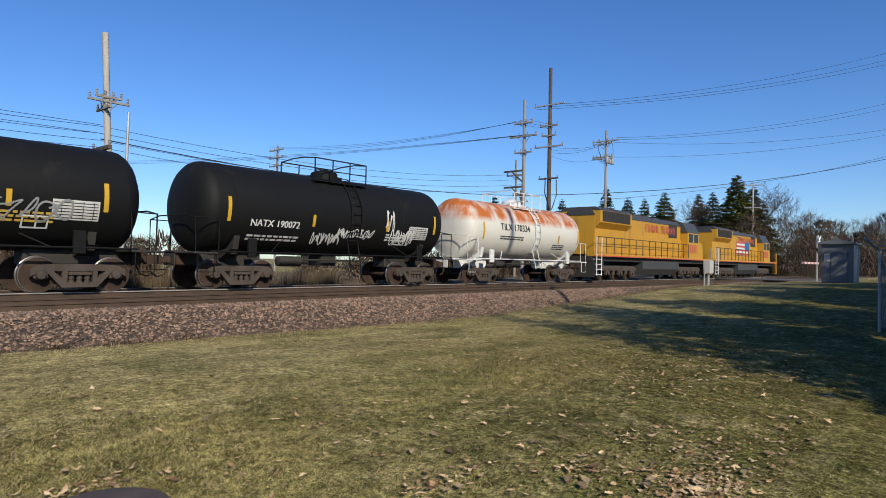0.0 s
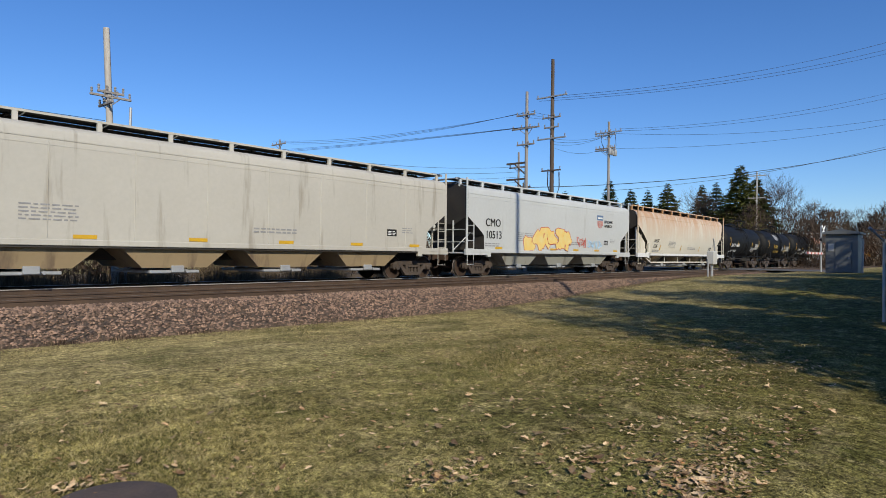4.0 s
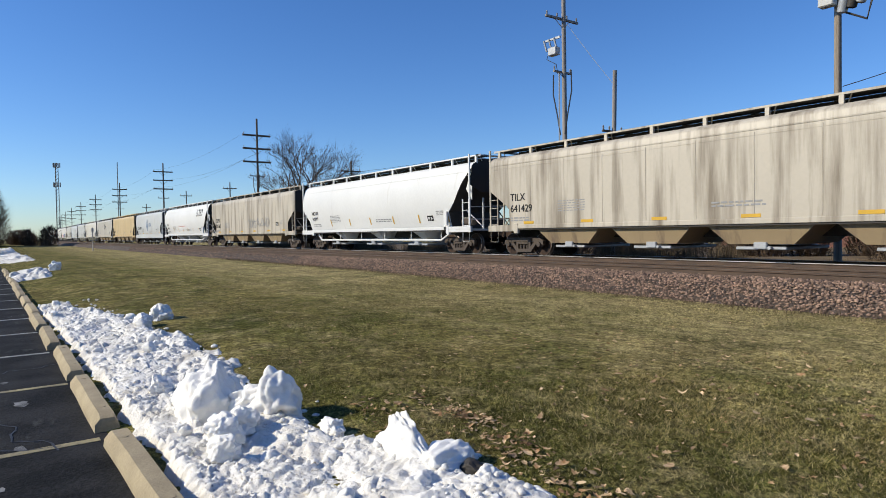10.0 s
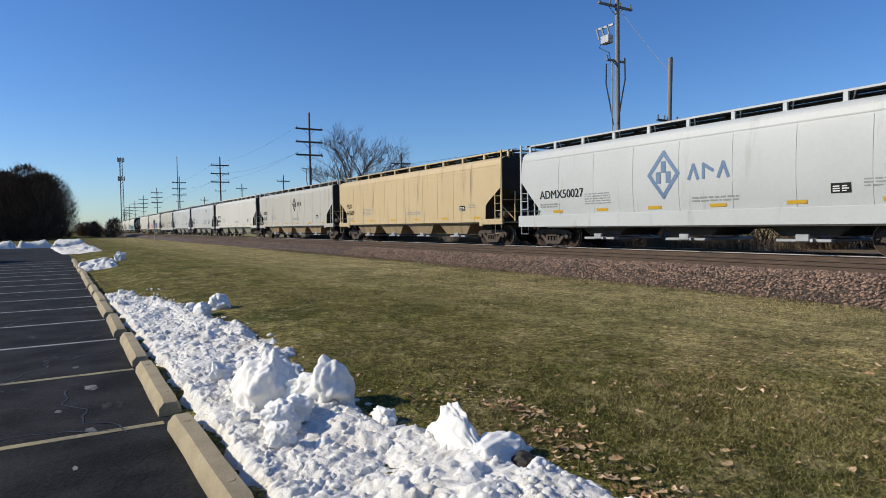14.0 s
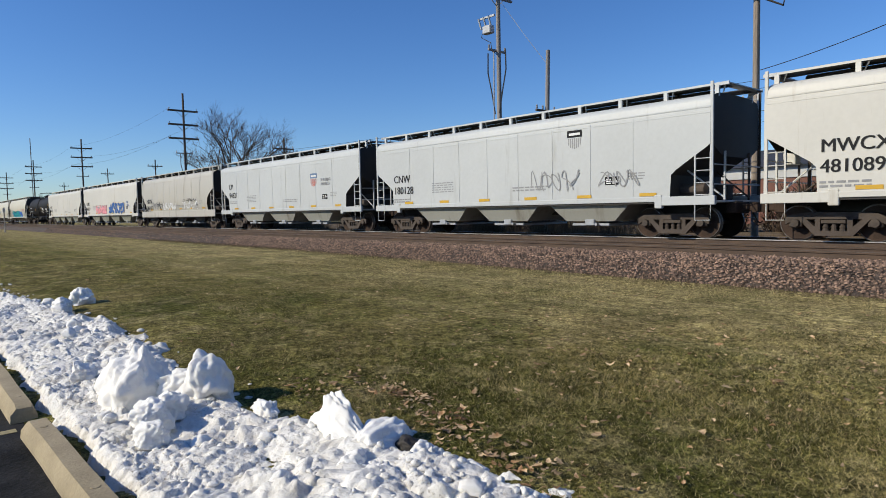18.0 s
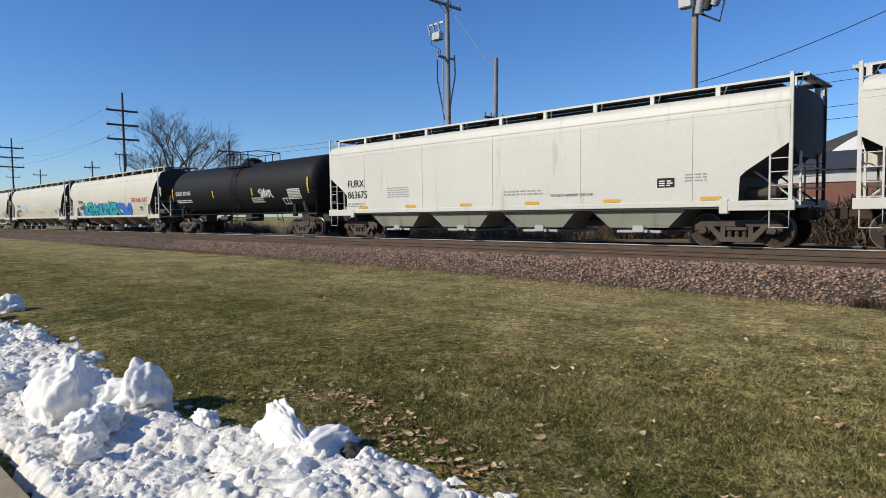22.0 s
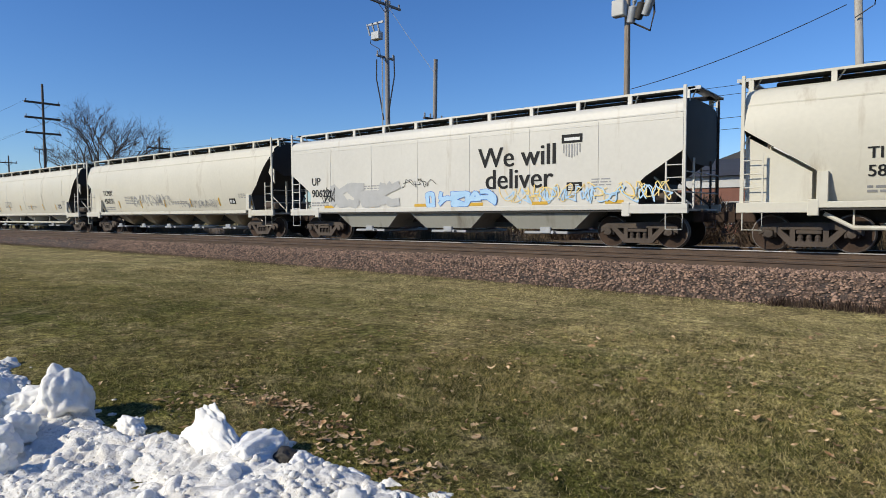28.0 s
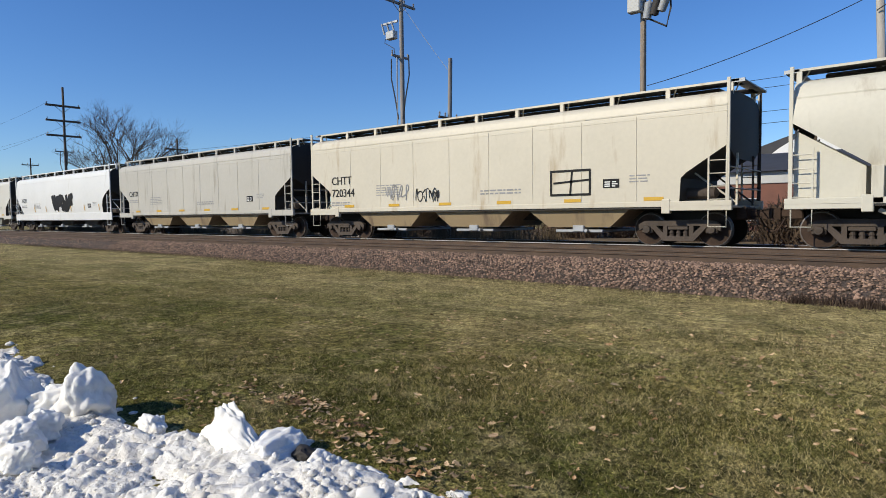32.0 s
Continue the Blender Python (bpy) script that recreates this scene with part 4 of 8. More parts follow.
    # reflectors
    nref = spec.get("refl", 6)
    up = spec.get("refl_up", kind != "flat")
    for i in range(nref):
        x = -H + (3.9 if up else 2.3) + (2 * H - (5.6 if up else 4.2)) * i / (nref - 1)
        b = Build()
        if up:
            plate(b, x - 0.05, x + 0.05, 1.46, 1.86, prof, 0.012, 2)
        else:
            z0 = 1.42 if kind == "flow" else 1.27
            plate(b, x - 0.28, x + 0.28, z0, z0 + 0.1, prof, 0.012)
        part("reflector", b, M["yellow"], root)
    # lettering
    lx = -H + (spec.get("mark_x", 2.6) if kind == "round" else spec.get("mark_x", 2.35) - 1.1)
    ink = M[spec.get("ink", "ink")]
    hz = spec.get("mark_h", 0.30)
    for i, t in enumerate(spec.get("mark", ())):
        word(root, t, lx, spec.get("mark_z", 2.5) - 0.3 - i * hz * 1.5, hz, prof, ink, "reporting_mark")
    small = Build()
    low = spec.get("mark_z", 2.5) - 0.3 - (len(spec.get("mark", ())) - 1) * hz * 1.5
    bars(small, lx, max(low - 0.36, 1.34), 1.1, 0.2, 2, prof, L)
    if spec.get("print", 1):
        bars(small, lx + 2.6, 1.7, 1.3, 0.45, 5, prof, L + 3, 0.6)
        bars(small, 0.5, 1.6, 1.6, 0.2, 2, prof, L + 5, 0.5)
        bars(small, H - 2.6, 1.8, 0.6, 0.25, 3, prof, L + 6, 0.6)
    tagged(part("stencilled_data", small, M["grey_ink"] if spec.get("ink", "ink") == "ink" else ink, root, "small stencilled data", smooth=0), kind="stuff")
    pl = Build()
    px, pz = H - 3.4, 1.5 if kind == "round" else 1.62
    plate(pl, px, px + 0.5, pz + 0.04, pz + 0.3, prof, 0.009, 2)
    data = part("data_panel", pl, M["ink"], root, "black consolidated stencil panel")
    pb = Build()
    bars(pb, px + 0.05, pz + 0.08, 0.17, 0.18, 3, prof, 5)
    bars(pb, px + 0.28, pz + 0.08, 0.17, 0.18, 3, prof, 8)
    for i, v in enumerate(pb.v):
        pb.v[i] = (v[0], v[1] - 0.004, v[2])
    part("panel_print", pb, M["white_ink"], data, smooth=0)
    for extra in spec.get("extra", ()):
        extra(root, prof, H, L)
    return root


# ---- train: tank cars ----
def tank(spec):
    L, look_ = spec["L"], spec["mat"]
    R, zc = spec.get("R", 1.44), spec.get("zc", 2.56)
    root = tagged(new("tank_car"), spec["label"], "tank car", "cars of the freight train")
    H = L / 2 - 0.75

    def prof(z):
        return math.sqrt(max(0.05, (R + 0.004) ** 2 - (z - zc) ** 2))

    b = Build()
    head = [(1 - math.cos(a), math.sin(a)) for a in [math.pi / 2 * k / 7 for k in range(1, 8)]]
    pr = [(-H + 0.62 * u, max(0.05, R * s ** 0.72)) for u, s in head]
    pr += [(x, R) for x in (-H / 2, 0, H / 2)] + [(H - 0.62 * u, max(0.05, R * s ** 0.72)) for u, s in head[::-1]]
    b.lathe(pr, 40, "x", (0, 0, zc))
    part("tank_shell", b, look_, root, smooth=40)
    for x in spec.get("bands", (-0.9, 0.9)):
        band = Build()
        band.lathe([(x - 0.06, R + 0.001), (x - 0.05, R + 0.014), (x + 0.05, R + 0.014), (x + 0.06, R + 0.001)], 40, "x", (0, 0, zc))
        part("shell_band", band, spec.get("trim", look_), root)
    trim = spec.get("trim", look_)
    top = zc + R
    dome = Build()
    dome.lathe([(top - 0.15, 0.5), (top + 0.18, 0.5), (top + 0.22, 0.46), (top + 0.3, 0.2), (top + 0.34, 0.1)], 18, "z", (0, 0, 0))
    dome.box(-0.6, 0.6, -0.35, 0.35, top - 0.1, top + 0.08, 0.02)
    part("manway", dome, trim, root)
    pf = Build()
    for s in (-1, 1):
        pf.box(-1.2, 1.2, min(s * 0.5, s * 1.0), max(s * 0.5, s * 1.0), top - 0.25, top - 0.22)
        for x in (-1.2, -0.4, 0.4, 1.2):
            pf.tube([(x, s * 1.0, top - 0.3), (x, s * 1.0, top + 0.55)], 0.024, 5)
        pf.tube([(-1.2, s * 1.0, top + 0.55), (1.2, s * 1.0, top + 0.55)], 0.024, 5)
        pf.tube([(-1.2, s * 1.0, top + 0.15), (1.2, s * 1.0, top + 0.15)], 0.018, 5)
    for x in (-1.2, 1.2):
        pf.tube([(x, -1.0, top + 0.55), (x, -0.35, top + 0.62), (x, 0.35, top + 0.62), (x, 1.0, top + 0.55)], 0.024, 5)
    part("top_platform", pf, trim, root)
    for s in (-1, 1):
        la = Build()
        pts = [(s * (R * math.cos(a) + 0.09), zc + (R + 0.09) * math.sin(a)) for a in [math.radians(-35 + 13 * k) for k in range(9)]]
        for x in (0.12, 0.6):
            la.tube([(x, y, z) for y, z in [(s * 1.5, 0.7)] + pts], 0.022, 5)
        for y, z in [(s * 1.5, 0.8), (s * 1.48, 1.15)] + pts:
            la.tube([(0.12, y, z), (0.6, y, z)], 0.016, 5)
        part("ladder", la, trim, root)
        si = Build()
        si.tube([(-H + 0.3, s * 1.4, 1.16), (H - 0.3, s * 1.4, 1.16)], 0.03, 6)
        for e in (-1, 1):
            si.tube([(e * (H - 2.4), s * 1.4, 1.16), (e * (H - 3.0), s * 1.05, zc - 1.0)], 0.02, 5)
            x0, x1 = sorted((e * (H + 0.12), e * (H - 0.4)))
            si.tube([(x0, s * 1.5, 1.1), (x0, s * 1.5, 0.55), (x1, s * 1.5, 0.55), (x1, s * 1.5, 1.1)], 0.018, 5)
        part("side_rail", si, trim, root)
    for e in (-1, 1):
        sd = Build()
        x0, x1 = sorted((e * (H + 0.25), e * (H - 2.7)))
        sd.box(x0, x1, -0.35, 0.35, 0.72, 1.16, 0.02)
        sd.prism([(-1.1, 1.25), (1.1, 1.25), (0.5, 0.95), (-0.5, 0.95)], e * (H - 1.55), e * (H - 1.15), "x")
        sd.prism([(-1.15, 1.75), (-0.6, 1.25), (0.6, 1.25), (1.15, 1.75), (1.0, 1.1), (-1.0, 1.1)], e * (H - 1.45), e * (H - 1.25), "x")
        sd.box(min(e * (H + 0.25), e * (H - 0.5)), max(e * (H + 0.25), e * (H - 0.5)), -1.5, 1.5, 1.08, 1.14, 0.01)
        part("bolster_saddle", sd, M["black"] if spec["dark"] else trim, root)
        hr = Build()
        xe = e * (H + 0.18)
        for s in (-1, 1):
            hr.tube([(xe, s * 1.45, 1.1), (xe, s * 1.45, 2.15), (xe, s * 0.8, 2.25)], 0.022, 5)
            hr.tube([(xe - e * 0.7, s * 1.5, 1.1), (xe - e * 0.7, s * 1.5, 2.15), (xe, s * 1.45, 2.15)], 0.022, 5)
        hr.tube([(xe, -0.8, 2.25), (xe, 0.8, 2.25)], 0.022, 5)
        part("end_railing", hr, trim, root)
        wd = Build()
        wd.box(min(e * (H - 1.9), e * (H - 1.6)), max(e * (H - 1.9), e * (H - 1.6)), -1.42, -1.3, 1.0, 1.6, 0.02)
        part("placard_holder", wd, trim, root)
    for s in (-1, 1):
        truck(root, s * (L / 2 - 2.35))
    couplers(root, L)
    low = Build()
    low.box(-0.35, 0.35, -0.4, 0.4, 0.75, 1.2, 0.04)
    low.tube([(-1.8, -0.6, 0.95), (1.5, -0.6, 0.95)], 0.04, 6)
    low.lathe([(-0.5, 0.05), (-0.45, 0.17), (0.45, 0.17), (0.5, 0.05)], 12, "x", (-2.0, -0.7, 0.9))
    part("bottom_outlet", low, M["black"], root)
    ink = M[spec["ink"]]
    x, z, h = spec.get("mark_at", (-H + 2.0, 2.35, 0.3))
    for i, t in enumerate(spec["mark"]):
        word(root, t, x, z - i * 0.42, h, prof, ink, "reporting_mark")
    sm = Build()
    bars(sm, x, z - 0.44, 2.0, 0.22, 2, prof, L + 1)
    bars(sm, 2.0, 1.75, 1.2, 0.3, 3, prof, L + 2)
    tagged(part("stencilled_data", sm, ink, root, smooth=0), kind="stuff")
    if spec["dark"]:
        pl = Build()
        plate(pl, H - 2.4, H - 1.3, 1.85, 2.35, prof, 0.008, 4)
        dp = part("data_panel", pl, M["patch"], root, "white printed data panel", smooth=0)
        ln = Build()
        for k in range(6):
            plate(ln, H - 2.37, H - 1.33, 1.89 + 0.075 * k, 1.91 + 0.075 * k, prof, 0.013)
        for k in range(4):
            plate(ln, H - 2.2 + 0.25 * k, H - 2.185 + 0.25 * k, 1.87, 2.32, prof, 0.015, 3)
        part("panel_print", ln, M["ink"], dp, smooth=0)
        fr = Build()
        stroke(fr, [(H - 3.0, 1.62), (H - 2.45, 1.62), (H - 2.45, 1.9), (H - 3.0, 1.9), (H - 3.0, 1.62)], 0.04, prof)
        stroke(fr, [(H - 2.7, 1.62), (H - 2.7, 1.9)], 0.04, prof)
        part("test_panel", fr, M["white_ink"], root, smooth=0)
    for rx in spec.get("refl", (-H + 1.15, H - 1.15, 2.2, -2.2)):
        b = Build()
        plate(b, rx - 0.06, rx + 0.06, 2.1, 2.85 if abs(rx) > 3 else 2.5, prof, 0.012, 4)
        part("reflector", b, M["yellow"], root)
    for extra in spec.get("extra", ()):
        extra(root, prof, H, L)
    return root


# ---- train: locomotives ----
def locomotive(spec):
    L = spec["L"]
    root = tagged(new("locomotive"), spec["label"], "locomotive", "cars of the freight train")
    Y, G = M["loco_yellow"], M["loco_grey"]
    H = L / 2 - 0.5
    hood = Build()
    hood.prism([(-0.98, 1.62), (-0.98, 4.0), (-0.72, 4.35), (0.72, 4.35), (0.98, 4.0), (0.98, 1.62)], -H + 0.9, H - 5.6, "x")
    part("hood", hood, Y, root)
    roof = Build()
    roof.prism([(-1.0, 4.02), (-0.74, 4.38), (0.74, 4.38), (1.0, 4.02)], -H + 0.85, H - 5.6, "x")
    roof.prism([(-1.35, 4.28), (-1.0, 4.5), (1.0, 4.5), (1.35, 4.28)], -H + 0.9, -H + 5.4, "x")
    for i in range(3):
        roof.lathe([(4.35, 0.55), (4.52, 0.55), (4.54, 0.4)], 14, "z", (-H + 7 + 1.5 * i, 0, 0))
    part("roof", roof, G, root)
    part("radiator_housing", Build().prism([(-0.98, 3.2), (-1.34, 3.55), (-1.34, 4.27), (1.34, 4.27), (1.34, 3.55), (0.98, 3.2)], -H + 0.92, -H + 5.38, "x"), Y, root)
    for s in (-1, 1):
        gr = Build()
        gr.box(-H + 1.2, -H + 5.1, min(s * 1.36, s * 1.30), max(s * 1.36, s * 1.30), 3.62, 4.25)
        for i in range(14):
            x = -H + 1.3 + 0.28 * i
            gr.box(x, x + 0.03, min(s * 1.38, s * 1.34), max(s * 1.38, s * 1.34), 3.62, 4.25)
        part("radiator_grille", gr, M["black"], root, "black radiator grille")
        g2 = Build()
        g2.box(H - 8.0, H - 6.4, min(s * 1.0, s * 0.95), max(s * 1.0, s * 0.95), 3.1, 4.1)
        part("air_intake", g2, M["black"], root)
        drs = Build().box(0, 0.98, min(s * 0.995, s * 0.97), max(s * 0.995, s * 0.97), 1.75, 3.0, 0.01).mesh("hood_door", Y)
        for i in range(9):
            part("hood_door", drs, None, root).location.x = -H + 6.0 + 1.05 * i
        wk = Build()
        wk.box(-H, H, min(s * 0.95, s * 1.55), max(s * 0.95, s * 1.55), 1.48, 1.62, 0.01)
        part("walkway", wk, Y, root)
        hr = Build()
        for i in range(15):
            x = -H + 0.3 + (2 * H - 5.6) * i / 14
            hr.tube([(x, s * 1.52, 1.5), (x, s * 1.52, 2.65)], 0.025, 5)
        hr.tube([(-H + 0.3, s * 1.52, 2.65), (H - 5.3, s * 1.52, 2.65)], 0.025, 5)
        hr.tube([(-H + 0.3, s * 1.52, 2.1), (H - 5.3, s * 1.52, 2.1)], 0.018, 5)
        part("handrail", hr, M["black"], root)
        for e in (-1, 1):
            st = Build()
            for k in range(4):
                x0, x1 = sorted((e * (H - 0.1), e * (H - 0.7)))
                st.box(x0, x1, min(s * 1.25, s * 1.55), max(s * 1.25, s * 1.55), 0.4 + 0.3 * k, 0.44 + 0.3 * k)
            for x in (e * (H - 0.08), e * (H - 0.72)):
                st.tube([(x, s * 1.56, 0.35), (x, s * 1.56, 2.6)], 0.03, 5)
            part("steps", st, M["white_ink"] if e < 0 else Y, root)
    cab = Build()
    cab.prism([(-1.5, 1.62), (-1.5, 3.6), (-1.05, 4.35), (1.05, 4.35), (1.5, 3.6), (1.5, 1.62)], H - 5.5, H - 2.9, "x")
    c = part("cab", cab, Y, root)
    ct = Build()
    ct.prism([(-1.52, 3.58), (-1.07, 4.38), (1.07, 4.38), (1.52, 3.58)], H - 5.55, H - 2.85, "x")
    part("cab_roof", ct, G, c)
    for s in (-1, 1):
        for k in (0, 1):
            w = Build()
            w.box(H - 5.2 + 1.15 * k, H - 4.3 + 1.15 * k, min(s * 1.52, s * 1.49), max(s * 1.52, s * 1.49), 2.85, 3.5, 0.01)
            part("cab_window", w, M["glass"], c)
    ws = Build()
    ws.box(H - 2.9, H - 2.86, -1.1, 1.1, 3.2, 3.85, 0.01)
    part("windscreen", ws, M["glass"], c)
    nose = Build()
    nose.prism([(H - 3.0, 1.5), (H - 3.0, 3.1), (H - 1.1, 2.9), (H - 0.75, 2.6), (H - 0.7, 1.5)], -1.05, 1.05, "y")
    part("nose", nose, Y, root)
    fuel = Build()
    fuel.prism([(-1.4, 0.75), (-1.4, 1.25), (-1.2, 1.45), (1.2, 1.45), (1.4, 1.25), (1.4, 0.75), (1.1, 0.35), (-1.1, 0.35)], -3.3, 3.3, "x")
    part("fuel_tank", fuel, M["loco_grey"], root)
    fb = Build()
    fb.box(-H, H, -1.3, 1.3, 1.2, 1.5, 0.02)
    for e in (-1, 1):
        fb.prism([(-1.45, 0.25), (1.45, 0.25), (1.45, 1.3), (-1.45, 1.3)], e * (H - 0.05), e * (H - 0.15), "x")
    part("underframe", fb, M["black"], root)
    for e in (-1, 1):
        b = Build()
        b.box(-2.3, 2.3, -1.1, 1.1, 0.62, 0.95, 0.04)
        t = part("truck", b, M["steel"], root, "dusty brown six-wheel locomotive truck")
        t.location.x = e * (L / 2 - 4.6)
        for s in (-1, 1):
            f = Build()
            f.box(-2.5, 2.5, s * 1.08 - 0.07, s * 1.08 + 0.07, 0.62, 0.85, 0.03)
            for x in (-1.8, 0, 1.8):
                f.box(x - 0.22, x + 0.22, s * 1.1 - 0.1, s * 1.1 + 0.1, 0.35, 0.68, 0.03)
                f.lathe([(-0.12, 0.14), (0.12, 0.14)], 12, "y", (x, s * 1.15, 0.5))
            for x in (-0.9, 0.9):
                f.lathe([(0.4, 0.12), (0.7, 0.12)], 10, "z", (x, s * 1.1, 0))
            part("sideframe", f, M["steel"], t)
        for x in (-1.8, 0, 1.8):
            w = part("wheelset", WHEELSET, None, t)
            w.location.x = x
    couplers(root, L)
    side = lambda z: 0.99
    lt = Build()
    rnd = random.Random(3)
    x = -1.9
    for i in range(12):
        if i != 5:
            stroke(lt, [(x, 3.35), (x, 3.85)], 0.09, side)
            stroke(lt, [(x, 3.35 if i % 2 else 3.85), (x + 0.24, 3.35 if i % 3 else 3.85)], 0.08, side)
            stroke(lt, [(x + 0.24, 3.35), (x + 0.24, 3.85)], 0.07, side)
        x += 0.46
    part("side_lettering", lt, M["red_ink"], root, "row of red block shapes", smooth=0)
    nb = Build()
    for i in range(4):
        stroke(nb, [(H - 4.9 + 0.4 * i, 2.1), (H - 4.9 + 0.4 * i, 2.6)], 0.2, lambda z: 1.51)
    part("cab_number", nb, M["red_ink"], root, smooth=0)
    sb = Build()
    plate(sb, -H, H, 1.49, 1.55, lambda z: 1.56)
    part("sill_stripe", sb, M["red_ink"], root, smooth=0)
    for extra in spec.get("extra", ()):
        extra(root, None, H, L)
    return root


# ---- train: its cars ----
CREAM, WHITE, BEIGE = (0.60, 0.58, 0.52), (0.70, 0.70, 0.68), (0.475, 0.452, 0.395)
P = dict(
    rusty_cream=paint("rust_washed_cream", (0.64, 0.60, 0.50), (0.47, 0.25, 0.11), 1.4, top=(2.0, 4.2), stretch=(2.0, 1, 0.28)),
    pale_grey=paint("pale_grey_paint", (0.51, 0.525, 0.515), (0.34, 0.335, 0.31), 0.4, stretch=(1.5, 1, 0.16)),
    beige=paint("beige_paint", BEIGE, (0.26, 0.23, 0.18), 0.52, stretch=(1.6, 1, 0.16)),
    dirty_beige=paint("soiled_beige_paint", (0.50, 0.45, 0.365), (0.20, 0.165, 0.12), 0.85, stretch=(1.3, 1, 0.1)),
    streaked_white=paint("rust_streaked_white", (0.66, 0.66, 0.63), (0.34, 0.20, 0.09), 0.36, stretch=(3.2, 1, 0.16)),
    rust_orange=mat("rust_orange_paint", (0.48, 0.28, 0.145), (0.34, 0.215, 0.125), 0.6, 0, 0.6, 5, 0.06, stretch=(0.9, 1, 0.5), spread=0.45, stain=(0.46, 0.40, 0.32), stain_amt=0.55, stain_stretch=(0.35, 1, 0.8)),
    white=paint("chalky_white_paint", WHITE, (0.50, 0.48, 0.43), 0.36, stretch=(1.8, 1, 0.14)),
    soiled_white=paint("soiled_white_paint", (0.62, 0.61, 0.57), (0.36, 0.27, 0.16), 0.5, stretch=(2.6, 1, 0.15)),
    cream_top=paint("cream_stained_white", (0.70, 0.69, 0.65), (0.47, 0.37, 0.24), 1.3, top=(3.25, 3.75), stretch=(0.6, 1, 0.6)),
    tan=paint("buff_paint", (0.56, 0.43, 0.24), (0.24, 0.18, 0.11), 0.55, stretch=(2.0, 1, 0.16)),
    cream=paint("cream_paint", CREAM, (0.38, 0.33, 0.25), 0.42, stretch=(1.4, 1, 0.16)),
    warm_cream=paint("warm_cream_paint", (0.60, 0.57, 0.475), (0.38, 0.33, 0.25), 0.46, stretch=(1.1, 1, 0.2)),
    yellow_cream=paint("yellowed_cream_paint", (0.60, 0.55, 0.44), (0.36, 0.27, 0.16), 0.5, stretch=(1.1, 1, 0.2)),
    tank_black=paint("tank_black", (0.0075, 0.0075, 0.0075), (0.022, 0.019, 0.016), 0.42, rough=0.65, spec=0.22),
    tank_rust=paint("rust_topped_white_tank", (0.68, 0.65, 0.58), (0.46, 0.125, 0.02), 1.35, top=(2.85, 3.15), stretch=(1.1, 0.9, 0.35)),
    bay_grey=paint("bay_grey", (0.30, 0.295, 0.255), (0.15, 0.13, 0.10), 0.55),
    bay_tan=paint("bay_stained_tan", (0.32, 0.24, 0.14), (0.14, 0.10, 0.07), 0.6),
    bay_olive=paint("bay_olive_grey", (0.28, 0.28, 0.22), (0.16, 0.15, 0.12), 0.5),
)


def shield(x, z, s=1.0, ink="red_ink"):
    """A striped shield under a blue cap."""
    def put(root, prof, H, L):
        a, b, c = Build(), Build(), Build()
        for i in range(7):
            drop = 0.10 * s * abs(i - 3) / 3 + (0.08 * s if abs(i - 3) == 3 else 0)
            plate(a, x + 0.11 * s * i, x + 0.11 * s * i + 0.05 * s, z + drop, z + 0.5 * s, prof)
        plate(b, x - 0.06 * s, x + 0.78 * s, z + 0.54 * s, z + 0.86 * s, prof, 0.008, 2)
        plate(c, x + 0.05 * s, x + 0.68 * s, z + 0.63 * s, z + 0.74 * s, prof, 0.014)
        part("shield_stripes", a, M[ink], root, smooth=0)
        part("shield_cap", b, M["slate_ink"] if ink == "red_ink" else M["ink"], root)
        part("shield_bar", c, M["white_ink"], root)
    return put


def say(text, x, z, h, ink="ink", wide=1.0):
    return lambda root, prof, H, L: word(root, text, x, z, h, prof, M[ink], "slogan", wide)


def tag(x, z, w, h, ink, seed, width=0.05, loops=5):
    return lambda root, prof, H, L: scrawl(root, x, z, w, h, prof, M[ink], seed, width, loops)


def burner(x, z, w, h, fill, edge, seed, n=5, lift=0.0):
    return lambda root, prof, H, L: blob_row(root, x, z, w, h, prof, M[fill], M[edge], seed, n, lift)


def patchwork(*rects):
    def put(root, prof, H, L):
        for x0, x1, z0, z1, m in rects:
            b = Build()
            plate(b, x0, x1, z0, z1, prof, 0.006, 4)
            part("paint_patch", b, M[m], root)
    return put


def drop_logo(x, z, s, ink="blue_ink"):
    """A leaf-shaped mark with a row of blocks beside it."""
    def put(root, prof, H, L):
        b = Build()
        d = [(0, 0.58), (0.22, 0.3), (0.46, 0.0), (0.22, -0.3), (0, -0.58), (-0.22, -0.3), (-0.46, 0.0), (-0.22, 0.3), (0, 0.58)]
        stroke(b, [(x + u * s, z + v * s) for u, v in d], 0.11 * s, prof)
        part("diamond_mark", b, M[ink], root, smooth=0)
        for u, v in ((0, 0.2), (-0.16, -0.08), (0.16, -0.08)):
            c = Build()
            stroke(c, [(x + u * s, z + (v + 0.1) * s), (x + u * s, z + (v - 0.1) * s)], 0.15 * s, prof)
            part("leaf_mark", c, M[ink], root, smooth=0)
        for i in range(3):
            c = Build()
            x0 = x + (0.8 + 0.42 * i) * s
            stroke(c, [(x0, z - 0.17 * s), (x0 + (0.13 if i != 1 else 0.0) * s, z + 0.17 * s), (x0 + 0.26 * s, z - 0.17 * s if i != 1 else z)], 0.085 * s, prof)
            part("block_mark", c, M[ink], root, smooth=0)
    return put


